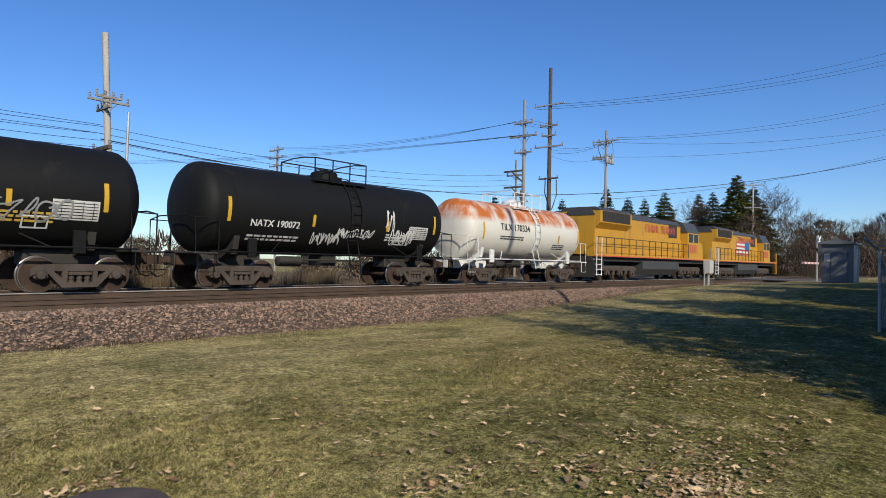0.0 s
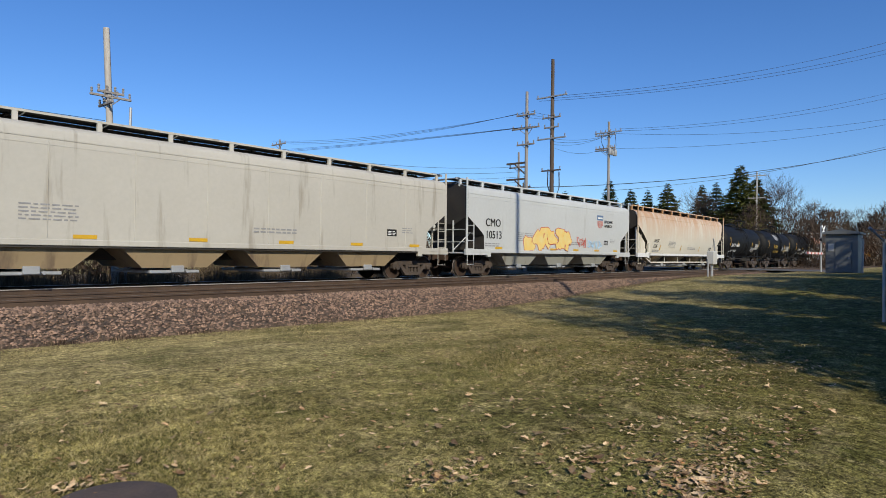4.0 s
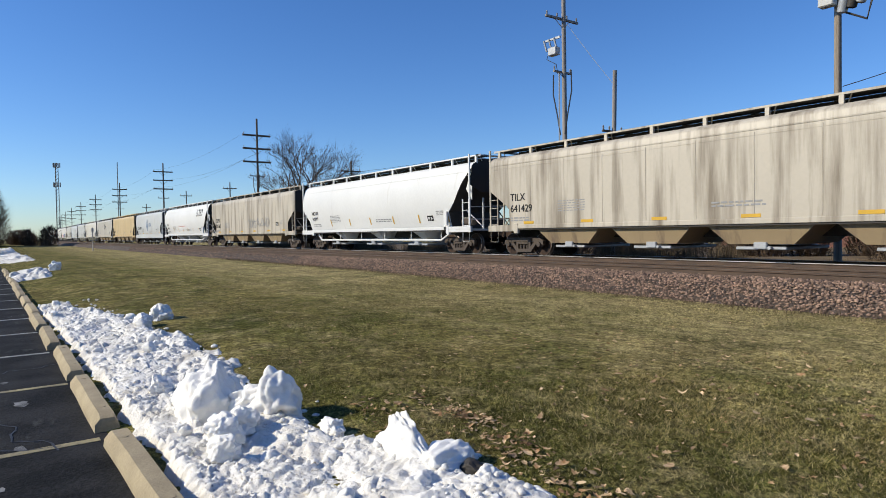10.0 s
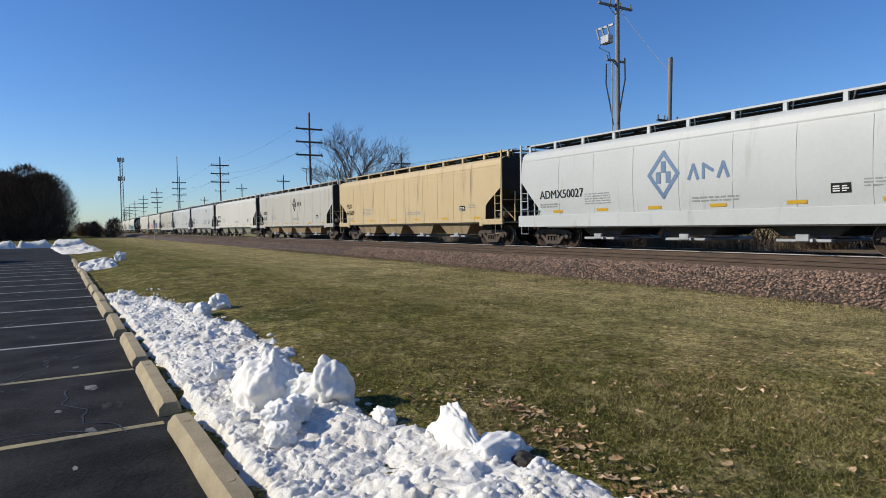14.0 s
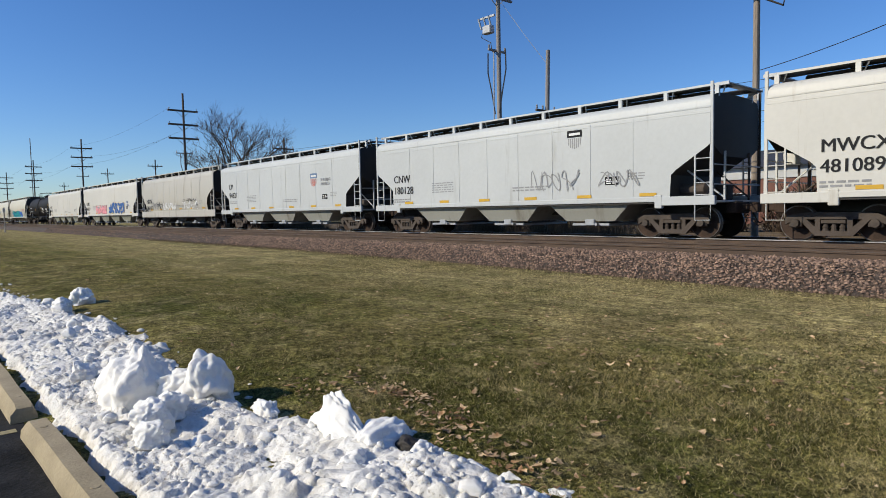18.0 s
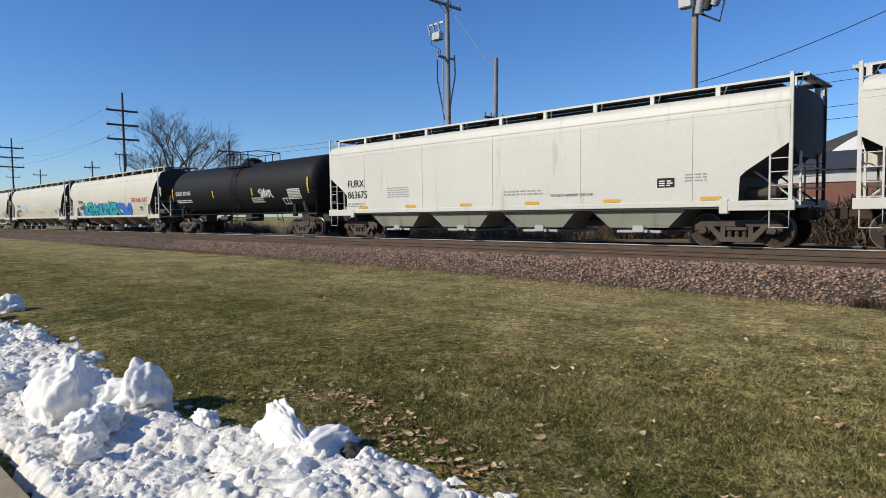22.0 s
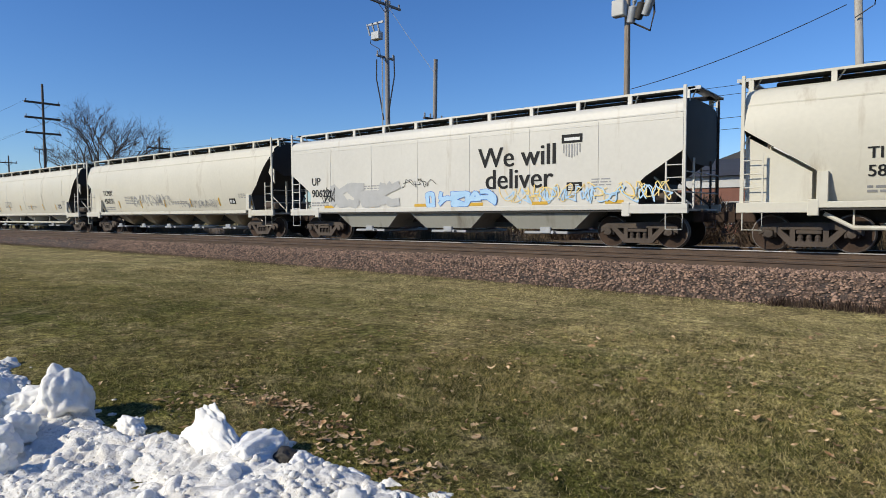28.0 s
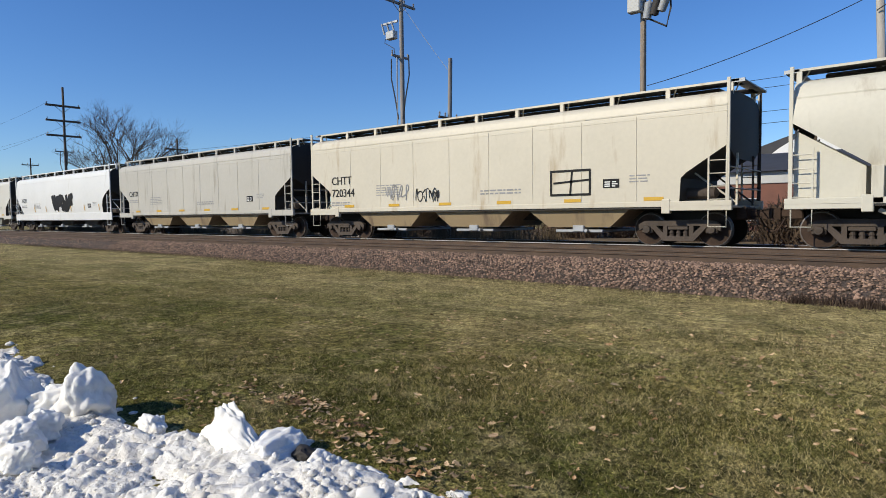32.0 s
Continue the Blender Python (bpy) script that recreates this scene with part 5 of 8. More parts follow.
def blocks(x, z, h):
    """A row of heavy slanted block shapes."""
    def put(root, prof, H, L):
        for i in range(4):
            b = Build()
            xx, k = x + 0.62 * h * 1.6 * i, 0.28 * h
            stroke(b, [(xx, z), (xx + k, z + h)], 0.26 * h, prof)
            stroke(b, [(xx + k, z + h), (xx + k + 0.5 * h, z + h)] if i % 2 else [(xx + 0.5 * k, z + 0.5 * h), (xx + 0.5 * k + 0.5 * h, z + 0.5 * h)], 0.24 * h, prof, 0.014)
            stroke(b, [(xx + 0.5 * h, z), (xx + 0.5 * h + k * (0.4 if i == 0 else 1.0), z + h * (0.5 if i == 0 else 1.0))], 0.22 * h, prof, 0.016)
            part("block_mark", b, M["ink"], root, smooth=0)
    return put


def flag(root, prof, H, L):
    """A waving striped flag painted on the hood."""
    side = lambda z: 1.0
    r, w, c = Build(), Build(), Build()
    for i in range(7):
        z = 2.2 + 0.18 * i
        (plate(r, -2.6, 1.4, z, z + 0.17, side, 0.012) if i % 2 == 0 else plate(w, -2.4, 1.4, z, z + 0.17, side, 0.012))
    plate(c, 0.2, 1.7, 2.7, 3.46, side, 0.018)
    part("flag_stripes", r, M["red_ink"], root, smooth=0)
    part("flag_field", w, M["white_ink"], root, smooth=0)
    part("flag_canton", c, M["navy_ink"], root, smooth=0)


def square_mark(x, z, w, h):
    def put(root, prof, H, L):
        b = Build()
        stroke(b, [(x, z), (x + w, z), (x + w, z + h), (x, z + h), (x, z)], 0.07, prof)
        stroke(b, [(x + 0.1, z + h * 0.5), (x + w, z + h * 0.6)], 0.06, prof)
        stroke(b, [(x + w * 0.5, z), (x + w * 0.55, z + h)], 0.06, prof)
        part("graffiti", b, M["ink"], root, smooth=0)
    return put


END = [33.63, 21.6, 8.9, -3.65, -16.42, -35.15, -52.85, -73.58, -92.0, -110.97, -129.72, -148.69, -167.7, -186.67, -207.09, -226.29, -246.97, -266.0, -283.72,
       -304.1, -324.6, -344.65, -361.76, -379.47, -396.56, -417.54, -437.83, -455.29, -475.07, -494.85, -514.38, -534.08, -551.8, -571.67, -591.4, -611.31, -629.42, -647.73, -666.26, -684.76]
CONSIST = [
    dict(make=tank, mat=P["tank_rust"], trim=P["white"], dark=False, ink="ink", mark=("TILX 170334",), mark_at=(-2.9, 2.55, 0.34), zc=2.55, R=1.42, bands=(0.35,),
         label="short white tank car with rust-streaked top", refl=(-4.2, 2.5, 4.6)),
    dict(make=tank, mat=P["tank_black"], dark=True, ink="white_ink", bands=(-4.5, -0.8, 0.8, 2.9), refl=(-4.7, 4.7, -1.5, 2.0), mark=("NATX 190072",), mark_at=(-3.95, 2.0, 0.225), label="black tank car with white lettering and white graffiti",
         extra=(tag(-1.4, 1.5, 1.2, 0.4, "white_ink", 3, 0.04, 6), tag(-0.4, 1.75, 1.7, 0.35, "white_ink", 41, 0.035, 8), tag(1.9, 2.1, 0.5, 0.8, "white_ink", 42, 0.035, 3), tag(2.3, 1.6, 1.2, 0.6, "white_ink", 9, 0.045, 5))),
    dict(make=tank, mat=P["tank_black"], dark=True, ink="gold_ink", mark=("UTLX",), mark_at=(-2.0, 2.1, 0.32), R=1.43, zc=2.48, label="tall black tank car with yellow lettering",
         extra=(tag(1.2, 1.75, 2.4, 0.6, "grey_ink", 5, 0.045, 6), tag(-1.6, 2.9, 1.4, 0.7, "white_ink", 43, 0.03, 5),)),
    dict(make=tank, mat=P["tank_black"], dark=True, ink="white_ink", mark=("NATX 19640",), mark_at=(-4.1, 2.0, 0.3), R=1.42, zc=2.52, label="black tank car with a broad centre band", bands=(-0.5, 0.5)),
    dict(make=hopper, kind="round", mat=P["rusty_cream"], mark_x=2.7, mark=("NLSX", "1136"), sill_mat=P["white"], label="rust-washed cream covered hopper", panels=0, refl=4, bay_mat=P["bay_tan"], mark_z=2.3, mark_h=0.24),
    dict(make=hopper, kind="flat", mat=P["pale_grey"], mark=("CMO", "10513"), mark_h=0.37, mark_z=2.6, label="pale grey covered hopper with yellow graffiti", bay_mat=P["bay_grey"], panels=0, refl_up=False,
         extra=(burner(-3.6, 1.3, 4.4, 1.05, "amber_ink", "red_ink", 4, 6), shield(3.9, 2.6, 0.9), say("BUILDING", 4.75, 2.95, 0.17), say("AMERICA", 4.75, 2.7, 0.17),
                tag(1.5, 1.45, 1.0, 0.6, "red_ink", 6, 0.04, 3), tag(2.6, 1.4, 1.8, 0.5, "sky_ink", 8, 0.06, 4))),
    dict(make=hopper, kind="flat", mat=P["beige"], mark=("CHTX",), label="beige covered hopper with brown-stained bays", bays=4, bay_mat=P["bay_tan"], panels=9),
    dict(make=hopper, kind="flow", mat=P["streaked_white"], mark=("ACFX", "99403"), mark_h=0.3, mark_z=2.4, label="white covered hopper with rust streaks", panels=0),
    dict(make=hopper, kind="flow", mat=P["rust_orange"], mark=("ACFX", "99527"), mark_x=1.35, mark_h=0.32, mark_z=2.6, label="rust-orange covered hopper with pale patches", panels=0,
         extra=(patchwork((0.6, 1.7, 1.75, 2.0, "white_ink"), (-1.8, 0.6, 1.0, 1.16, "patch")), square_mark(-6.5, 2.2, 0.28, 0.24))),
    dict(make=hopper, kind="flow", mat=P["white"], ink="grey_ink", mark=("36046",), mark_h=0.32, mark_z=2.3, label="white covered hopper with grey soot streaks", panels=0, refl_up=False, refl=7,
         extra=(patchwork((-7.4, -6.2, 1.45, 1.95, "patch"), (2.0, 3.4, 1.5, 1.85, "patch")),)),
    dict(make=hopper, kind="flow", mat=P["soiled_white"], mark=("AEQX", "98202"), mark_h=0.33, mark_z=2.6, label="soiled white covered hopper with rust runs", panels=0,
         extra=(patchwork((-1.5, 1.6, 1.5, 2.35, "patch"), (4.6, 6.6, 1.5, 2.55, "patch")), square_mark(-4.9, 2.1, 0.3, 0.28))),
    dict(make=hopper, kind="flow", mat=P["cream_top"], mark=("ACFX", "35934"), mark_h=0.24, mark_z=2.3, label="white covered hopper stained cream along the roof", panels=0),
    dict(make=hopper, kind="flow", mat=P["white"], mark=("AEQX", "99107"), mark_h=0.25, mark_z=2.45, label="chalky white covered hopper", panels=0),
    dict(make=hopper, kind="flat", mat=P["dirty_beige"], mark=("TILX", "641429"), label="soiled beige four-bay covered hopper", bays=4, bay_mat=P["bay_tan"], panels=10),
    dict(make=hopper, kind="round", mat=P["white"], mark_x=1.3, short_left=1, mark=("NCUX", "50239"), mark_h=0.24, label="clean white round-sided covered hopper", panels=0),
    dict(make=hopper, kind="flat", mat=P["dirty_beige"], mark=("CEFX", "201267"), label="soiled beige four-bay covered hopper with ribs", bays=4, bay_mat=P["bay_tan"], panels=11, mark_h=0.33,
         extra=(tag(0.5, 1.6, 4.5, 0.7, "grey_ink", 12, 0.05, 7),)),
    dict(make=hopper, kind="round", mat=P["white"], mark_x=1.0, short_left=1, mark=("GPFX", "10841"), mark_h=0.26, label="white round-sided covered hopper with faded yellow reflectors", panels=0, refl=7,
         extra=(say("DO NOT HAMMER ON SIDES OF CAR", -2.6, 2.02, 0.11, "red_ink"), blocks(4.9, 3.0, 0.55))),
    dict(make=hopper, kind="flow", mat=P["pale_grey"], mark=("ADMX50027",), mark_h=0.34, mark_z=2.3, label="light grey covered hopper with a blue leaf mark", panels=8, extra=(drop_logo(-0.6, 2.55, 1.25, "slate_ink"),), refl_up=False),
    dict(make=hopper, kind="flat", mat=P["tan"], mark=("TILX", "642609"), label="buff four-bay covered hopper with brown stains", bays=4, bay_mat=P["bay_tan"], panels=11),
    dict(make=hopper, kind="flat", mat=P["beige"], mark=("ADMX", "63243"), mark_h=0.33, label="beige four-bay covered hopper with a dark leaf mark", bays=4, bay_mat=P["bay_tan"], panels=10, extra=(drop_logo(1.0, 2.9, 0.9, "ink"),)),
    dict(make=hopper, kind="flat", mat=P["cream"], mark=("MWCX", "481089"), mark_h=0.33, label="cream four-bay covered hopper", bays=4, bay_mat=P["bay_olive"], panels=0),
    dict(make=hopper, kind="flat", mat=P["pale_grey"], mark=("CNW", "180128"), mark_h=0.33, label="pale grey covered hopper with thin graffiti", bays=3, bay_mat=P["bay_grey"], panels=9,
         extra=(shield(3.0, 2.9, 0.7, "grey_ink"), tag(1.5, 1.5, 2.0, 0.8, "grey_ink", 14, 0.035, 5), tag(4.2, 1.6, 1.4, 0.5, "grey_ink", 15, 0.04, 4))),
    dict(make=hopper, kind="flat", mat=P["pale_grey"], mark=("UP", "94621"), mark_h=0.36, mark_z=2.85, label="pale grey three-bay covered hopper with a shield", bays=3, bay_mat=P["bay_grey"], panels=9, refl_up=False,
         extra=(shield(3.6, 2.35, 0.8), say("BUILDING", 4.6, 2.6, 0.155, "grey_ink"), say("AMERICA", 4.6, 2.38, 0.155, "grey_ink"))),
    dict(make=hopper, kind="flow", mat=P["beige"], mark=("NDYX", "841433"), mark_h=0.36, mark_z=2.3, label="grey-beige covered hopper with white and black graffiti", panels=9, refl_up=False,
         extra=(tag(-2.4, 1.4, 2.7, 0.55, "white_ink", 16, 0.1, 5), tag(2.0, 1.4, 2.9, 0.6, "white_ink", 17, 0.06, 4), tag(2.0, 1.95, 2.9, 0.25, "ink", 24, 0.025, 5), tag(-3.8, 1.4, 1.1, 0.65, "ink", 18, 0.05, 2), tag(-4.9, 1.5, 0.9, 0.6, "grey_ink", 22, 0.07, 2))),
    dict(make=hopper, kind="flat", mat=P["cream"], mark=("FURX", "863739"), mark_h=0.36, label="cream four-bay covered hopper with pink, green and blue graffiti", bays=4, bay_mat=P["bay_olive"], panels=0,
         extra=(burner(-4.6, 1.3, 4.2, 0.85, "pink_ink", "ink", 19, 5), tag(-3.4, 1.5, 1.2, 0.5, "teal_ink", 20, 0.09, 3), burner(0.4, 1.3, 5.8, 0.95, "navy_ink", "amber_ink", 21, 6), say("NLK", 6.5, 2.2, 0.2, "navy_ink"), say("STD", 6.65, 1.92, 0.2, "navy_ink"))),
    dict(make=hopper, kind="flat", mat=P["cream"], mark=("FURX", "863675"), mark_h=0.32, label="clean cream four-bay covered hopper", bays=4, bay_mat=P["bay_olive"], panels=6,
         extra=(say("DO NOT HAMMER ON CAR", 2.4, 1.5, 0.09),)),
    dict(make=tank, mat=P["tank_black"], dark=True, ink="white_ink", mark=("GBRX 703916",), mark_at=(-7.1, 2.35, 0.25), refl=(-7.6, 7.4, 2.2, -2.2), label="long black tank car with white graffiti", R=1.43, zc=2.58, bands=(),
         extra=(tag(2.9, 1.95, 1.3, 0.5, "white_ink", 23, 0.05, 4),)),
    dict(make=hopper, kind="round", mat=P["warm_cream"], mark_x=2.1, bays=5, pipe=0, bay_mat=P["bay_tan"], mark=("TCMX", "450298"), mark_h=0.3, label="cream round-sided hopper with teal and blue graffiti", panels=0, refl=4,
         extra=(burner(-6.2, 1.22, 10.4, 0.9, "blue_ink", "blue_ink", 24, 8), burner(-5.7, 1.22, 7.8, 1.0, "teal_ink", "ink", 25, 6, 0.03), say("THE RAIL RAT", 4.35, 2.1, 0.34, "red_ink"))),
    dict(make=hopper, kind="round", mat=P["warm_cream"], mark_x=2.1, bays=5, pipe=0, bay_mat=P["bay_tan"], mark=("TCMX", "450294"), label="cream round-sided hopper with pale patches", panels=0, extra=(patchwork((-5.2, -3.0, 2.1, 2.5, "sky_ink"), (-1.2, 0.8, 2.2, 2.6, "patch")),)),
    dict(make=hopper, kind="round", mat=P["warm_cream"], mark=("TILX", "57244"), mark_h=0.3, label="cream round-sided hopper with a discharge pipe", panels=8, refl=7),
    dict(make=hopper, kind="round", mat=P["warm_cream"], mark=("TILX", "58617"), mark_h=0.27, label="cream round-sided hopper with faint stains", panels=0, refl=7),
    dict(make=hopper, kind="flat", mat=P["cream"], mark=("UP", "90622"), mark_h=0.32, label="pale hopper lettered We will deliver, with graffiti along the sill", bays=3, bay_mat=P["bay_grey"], panels=7,
         extra=(say("We will", 1.5, 2.5, 0.66), say("deliver", 1.75, 1.8, 0.66), shield(4.6, 2.65, 0.8, "grey_ink"), burner(-5.6, 1.3, 3.6, 0.85, "pale_ink", "pale_ink", 27, 4), tag(-6.3, 1.5, 0.8, 0.6, "ink", 26, 0.025, 3),
                burner(-0.7, 1.27, 2.9, 0.5, "sky_ink", "blue_ink", 28, 5), tag(2.6, 1.3, 5.2, 0.5, "sky_ink", 29, 0.035, 12), tag(2.4, 1.35, 5.4, 0.55, "amber_ink", 30, 0.03, 11),
                tag(-1.9, 1.95, 1.6, 0.35, "ink", 36, 0.02, 4))),
    dict(make=hopper, kind="round", mat=P["warm_cream"], mark_x=2.1, bays=5, pipe=0, bay_mat=P["bay_tan"], mark=("TCMX", "450555"), label="cream round-sided hopper with thin scribbles", panels=0, extra=(tag(-3.8, 1.55, 4.4, 0.6, "grey_ink", 31, 0.03, 12), tag(1.4, 1.4, 3.4, 0.4, "grey_ink", 32, 0.025, 10))),
    dict(make=hopper, kind="round", mat=P["warm_cream"], mark=("TILX", "5979"), label="cream round-sided hopper with yellow reflectors", panels=6, refl=7),
    dict(make=hopper, kind="round", mat=P["warm_cream"], mark=("TILX", "56723"), label="plain cream round-sided covered hopper", panels=0, refl=7),
    dict(make=hopper, kind="flat", mat=P["yellow_cream"], mark=("CHTT", "720344"), mark_h=0.33, label="cream ribbed three-bay hopper with black line graffiti", bays=3, bay_mat=P["bay_tan"], panels=9, refl_up=False,
         extra=(square_mark(3.2, 1.5, 1.3, 0.72), tag(-3.9, 1.5, 1.1, 0.6, "grey_ink", 33, 0.035, 3), tag(-2.4, 1.4, 1.1, 0.5, "ink", 34, 0.035, 4))),
    dict(make=hopper, kind="flat", mat=P["beige"], mark=("CHTX",), label="beige three-bay covered hopper", bays=3, bay_mat=P["bay_tan"], panels=9),
    dict(make=hopper, kind="flow", mat=P["white"], mark=("AEQX",), label="bright white covered hopper with black graffiti blocks", panels=0, extra=(burner(-1.0, 1.5, 3.6, 1.1, "ink", "ink", 35, 4),)),
    dict(make=hopper, kind="flat", mat=P["cream"], mark=("TILX",), label="cream covered hopper near the tail", bays=3, bay_mat=P["bay_grey"]),
]
cars = []
for i, spec in enumerate(CONSIST):
    spec["L"] = END[i] - END[i + 1]
    ob = spec["make"](spec)
    cars.append((ob, (END[i] + END[i + 1]) / 2))
lead = dict(L=21.6, label="leading yellow and grey diesel locomotive with a flag", extra=(flag,))
second = dict(L=21.6, label="yellow and grey diesel locomotive with red lettering")
cars.append((locomotive(second), END[0] + 10.8))
cars.append((locomotive(lead), END[0] + 32.4))
at = END[len(CONSIST)]
for k, src in enumerate((28, 33, 30, 24, 20, 29, 36, 33, 26, 13, 30, 21)):
    ob, mid = cars[src]
    L = CONSIST[src]["L"]
    cars.append((copy_thing(ob, Matrix()), at - L / 2))
    at -= L


def train_at(t):
    return 18.40 * t + 0.01784 * t * t


def on_line(x):
    dy, slope = bend(x)
    return pose(x, TRACK_FAR + dy, 0, 0, 0, math.degrees(math.atan(slope)))


def motions():
    times = [2.0 * k for k in range(17)]
    for ob, u in cars:
        walk(ob, [(t, on_line(u + train_at(t))) for t in times])


# ---- sleepers and loose stone ----
bed = bpy.data.objects["ballast_bed"]
tie_mesh = Build().box(-0.115, 0.115, -1.3, 1.3, -0.36, -0.185, 0.012).mesh("tie", M["tie"])
for i in range(170):
    t = part("tie", tie_mesh, None, bed)
    t.location = (-44.2 + 0.53 * i + random.uniform(-0.02, 0.02), TRACK_NEAR + random.uniform(-0.03, 0.03), random.uniform(-0.012, 0.0))
    t.rotation_euler.z = random.uniform(-0.012, 0.012)

rng = np.random.default_rng(5)
STONE_V = np.array([(1, 0, 0), (-1, 0, 0), (0, 1, 0), (0, -1, 0), (0, 0, 1), (0, 0, -1), (0.7, 0.7, 0.35), (-0.65, 0.6, 0.45), (-0.6, -0.7, 0.4), (0.65, -0.65, 0.45)], float)
STONE_F = np.array([(0, 6, 9), (6, 2, 7), (7, 1, 8), (8, 3, 9), (4, 6, 7), (4, 7, 8), (4, 8, 9), (4, 9, 6), (0, 2, 6), (2, 1, 7), (1, 3, 8), (3, 0, 9)])


def scatter(verts, faces, pos, scale, turn, squash=None):
    """Copies of one small shape, each at its place, size and turn about the upright."""
    n, k = len(pos), len(verts)
    c, s = np.cos(turn)[:, None], np.sin(turn)[:, None]
    v = verts[None] * scale[:, None, None] * (1 if squash is None else squash[:, None, :])
    out = np.stack([v[..., 0] * c - v[..., 1] * s, v[..., 0] * s + v[..., 1] * c, v[..., 2]], -1) + pos[:, None, :]
    f = faces[None] + (np.arange(n) * k)[:, None, None]
    return out.reshape(-1, 3), f.reshape(-1, faces.shape[1])


def bed_z(off):
    return np.interp(off, [p[0] for p in BED], [p[1] for p in BED])


n_st = 76000
sx = np.concatenate([rng.uniform(-32, 30, 54000), rng.uniform(-80, 55, 22000)])
so = -6.25 + 1.68 * rng.beta(1.2, 0.95, n_st)
sz = bed_z(so) + rng.uniform(-0.005, 0.02, n_st)
pos = np.stack([sx, TRACK_FAR + so, sz], 1)
v, f = scatter(STONE_V, STONE_F, pos, rng.uniform(0.017, 0.046, n_st), rng.uniform(0, 6.3, n_st), rng.uniform(0.6, 1.25, (n_st, 3)))
thing("ballast_stones", "loose angular pink and grey ballast stones", "stones", kind="stuff", data=sheet("ballast_stones", v, f, M["stone"]))

# ---- grass, weeds and leaves ----
def zmap(xy):
    return np.array([ground_z(a, b) for a, b in xy])


def blades(n, x0, x1, y0, y1, h0, h1, w, lean):
    xy = np.stack([rng.uniform(x0, x1, n), rng.uniform(y0, y1, n)], 1)
    fade = np.minimum(np.minimum(xy[:, 0] - x0, x1 - xy[:, 0]) / 4.0, np.minimum(xy[:, 1] - y0 + 0.3, y1 - xy[:, 1] + 0.3) / 1.2)
    xy = xy[rng.uniform(0, 1, n) < fade]
    n = len(xy)
    z = zmap(xy)
    a, h, l = rng.uniform(0, 6.3, n), rng.uniform(h0, h1, n), rng.uniform(0.45 * lean, 1.4 * lean, n)
    d, b = np.stack([np.cos(a), np.sin(a)], 1), rng.uniform(0, 6.3, n)
    e = np.stack([np.cos(b), np.sin(b)], 1)
    p0 = np.column_stack([xy - d * w / 2, z - 0.01])
    p1 = np.column_stack([xy + d * w / 2, z - 0.01])
    p2 = np.column_stack([xy + e * (h * l)[:, None], z + h])
    return np.stack([p0, p1, p2], 1).reshape(-1, 3)


tri = np.concatenate([blades(290000, -9, 9, 2.2, 6.2, 0.008, 0.024, 0.006, 2.2), blades(270000, -16, 15, 4, 9, 0.01, 0.026, 0.008, 2.0),
                      blades(130000, -20, 19, 8, 12.9, 0.015, 0.036, 0.012, 1.6), blades(130000, 2.5, 15, 0.9, 5.4, 0.008, 0.025, 0.006, 2.2),
                      blades(110000, -8.5, 2, 2.5, 5.4, 0.02, 0.045, 0.006, 1.3)])
thing("grass", "short mown grass blades, green and straw-coloured", "grass", kind="stuff", data=sheet("grass", tri, np.arange(len(tri)).reshape(-1, 3), M["blade"]))
edge = blades(26000, -44, 44, 12.35, 13.35, 0.04, 0.16, 0.012, 0.8)
thing("verge_weeds", "dry tan weeds along the foot of the ballast", "weeds", kind="stuff", data=sheet("verge_weeds", edge, np.arange(len(edge)).reshape(-1, 3), M["scrub"]))


def clump(cx, cy, w, d, h, n, z):
    p = np.stack([rng.normal(cx, w / 2.4, n), rng.normal(cy, d / 2.4, n)], 1)
    hh = h * rng.uniform(0.35, 1.0, n) * np.exp(-((p[:, 0] - cx) / (w * 0.8)) ** 2)
    a = rng.uniform(0, 6.3, n)
    l = rng.uniform(0.05, 0.45, n) * hh
    t = np.column_stack([p[:, 0] + np.cos(a) * l, p[:, 1] + np.sin(a) * l, z + hh])
    q = np.stack([np.cos(a + 1.5), np.sin(a + 1.5)], 1) * rng.uniform(0.006, 0.016, n)[:, None]
    return np.stack([np.column_stack([p - q, np.full(n, z)]), np.column_stack([p + q, np.full(n, z)]), t], 1).reshape(-1, 3)


bush = np.concatenate([clump(-2.4 + 0.5 * k, 12.95 + 0.1 * (k % 2), 0.5, 0.25, 0.3, 260, -0.74) for k in range(4)] + [clump(3.0 + 1.3 * k, 13.0, 0.6, 0.2, 0.16, 160, -0.76) for k in range(4)])
thing("dead_brambles", "low reddish-brown dead brambles at the ballast foot", "brambles", kind="stuff", data=sheet("dead_brambles", bush, np.arange(len(bush)).reshape(-1, 3), M["wheel"]))
vx, vy = steps((-90, 70, 160)), steps((22.3, 46, 16))
vv = [(x, y + bend(x)[0], ground_z(x, y) + 0.03 + 0.12 * noise.noise((x * 0.7, y * 0.7, 2)) + 0.1) for x in vx for y in vy]
vf = [(i * len(vy) + j, (i + 1) * len(vy) + j, (i + 1) * len(vy) + j + 1, i * len(vy) + j + 1) for i in range(len(vx) - 1) for j in range(len(vy) - 1)]
thing("rough_verge", "brown rough ground with dead weeds behind the line", "ground", kind="structure", data=sheet("rough_verge", vv, vf, M["scrub"]))
brush = [clump(x + rng.uniform(-1, 1), rng.uniform(23.0, 27.5), rng.uniform(0.8, 2.4), 0.9, rng.uniform(1.0, 2.1) * (0.3 if -16 < x < -3 else 1.0), 560, -0.72) for x in np.arange(-70, 62, 0.62)]
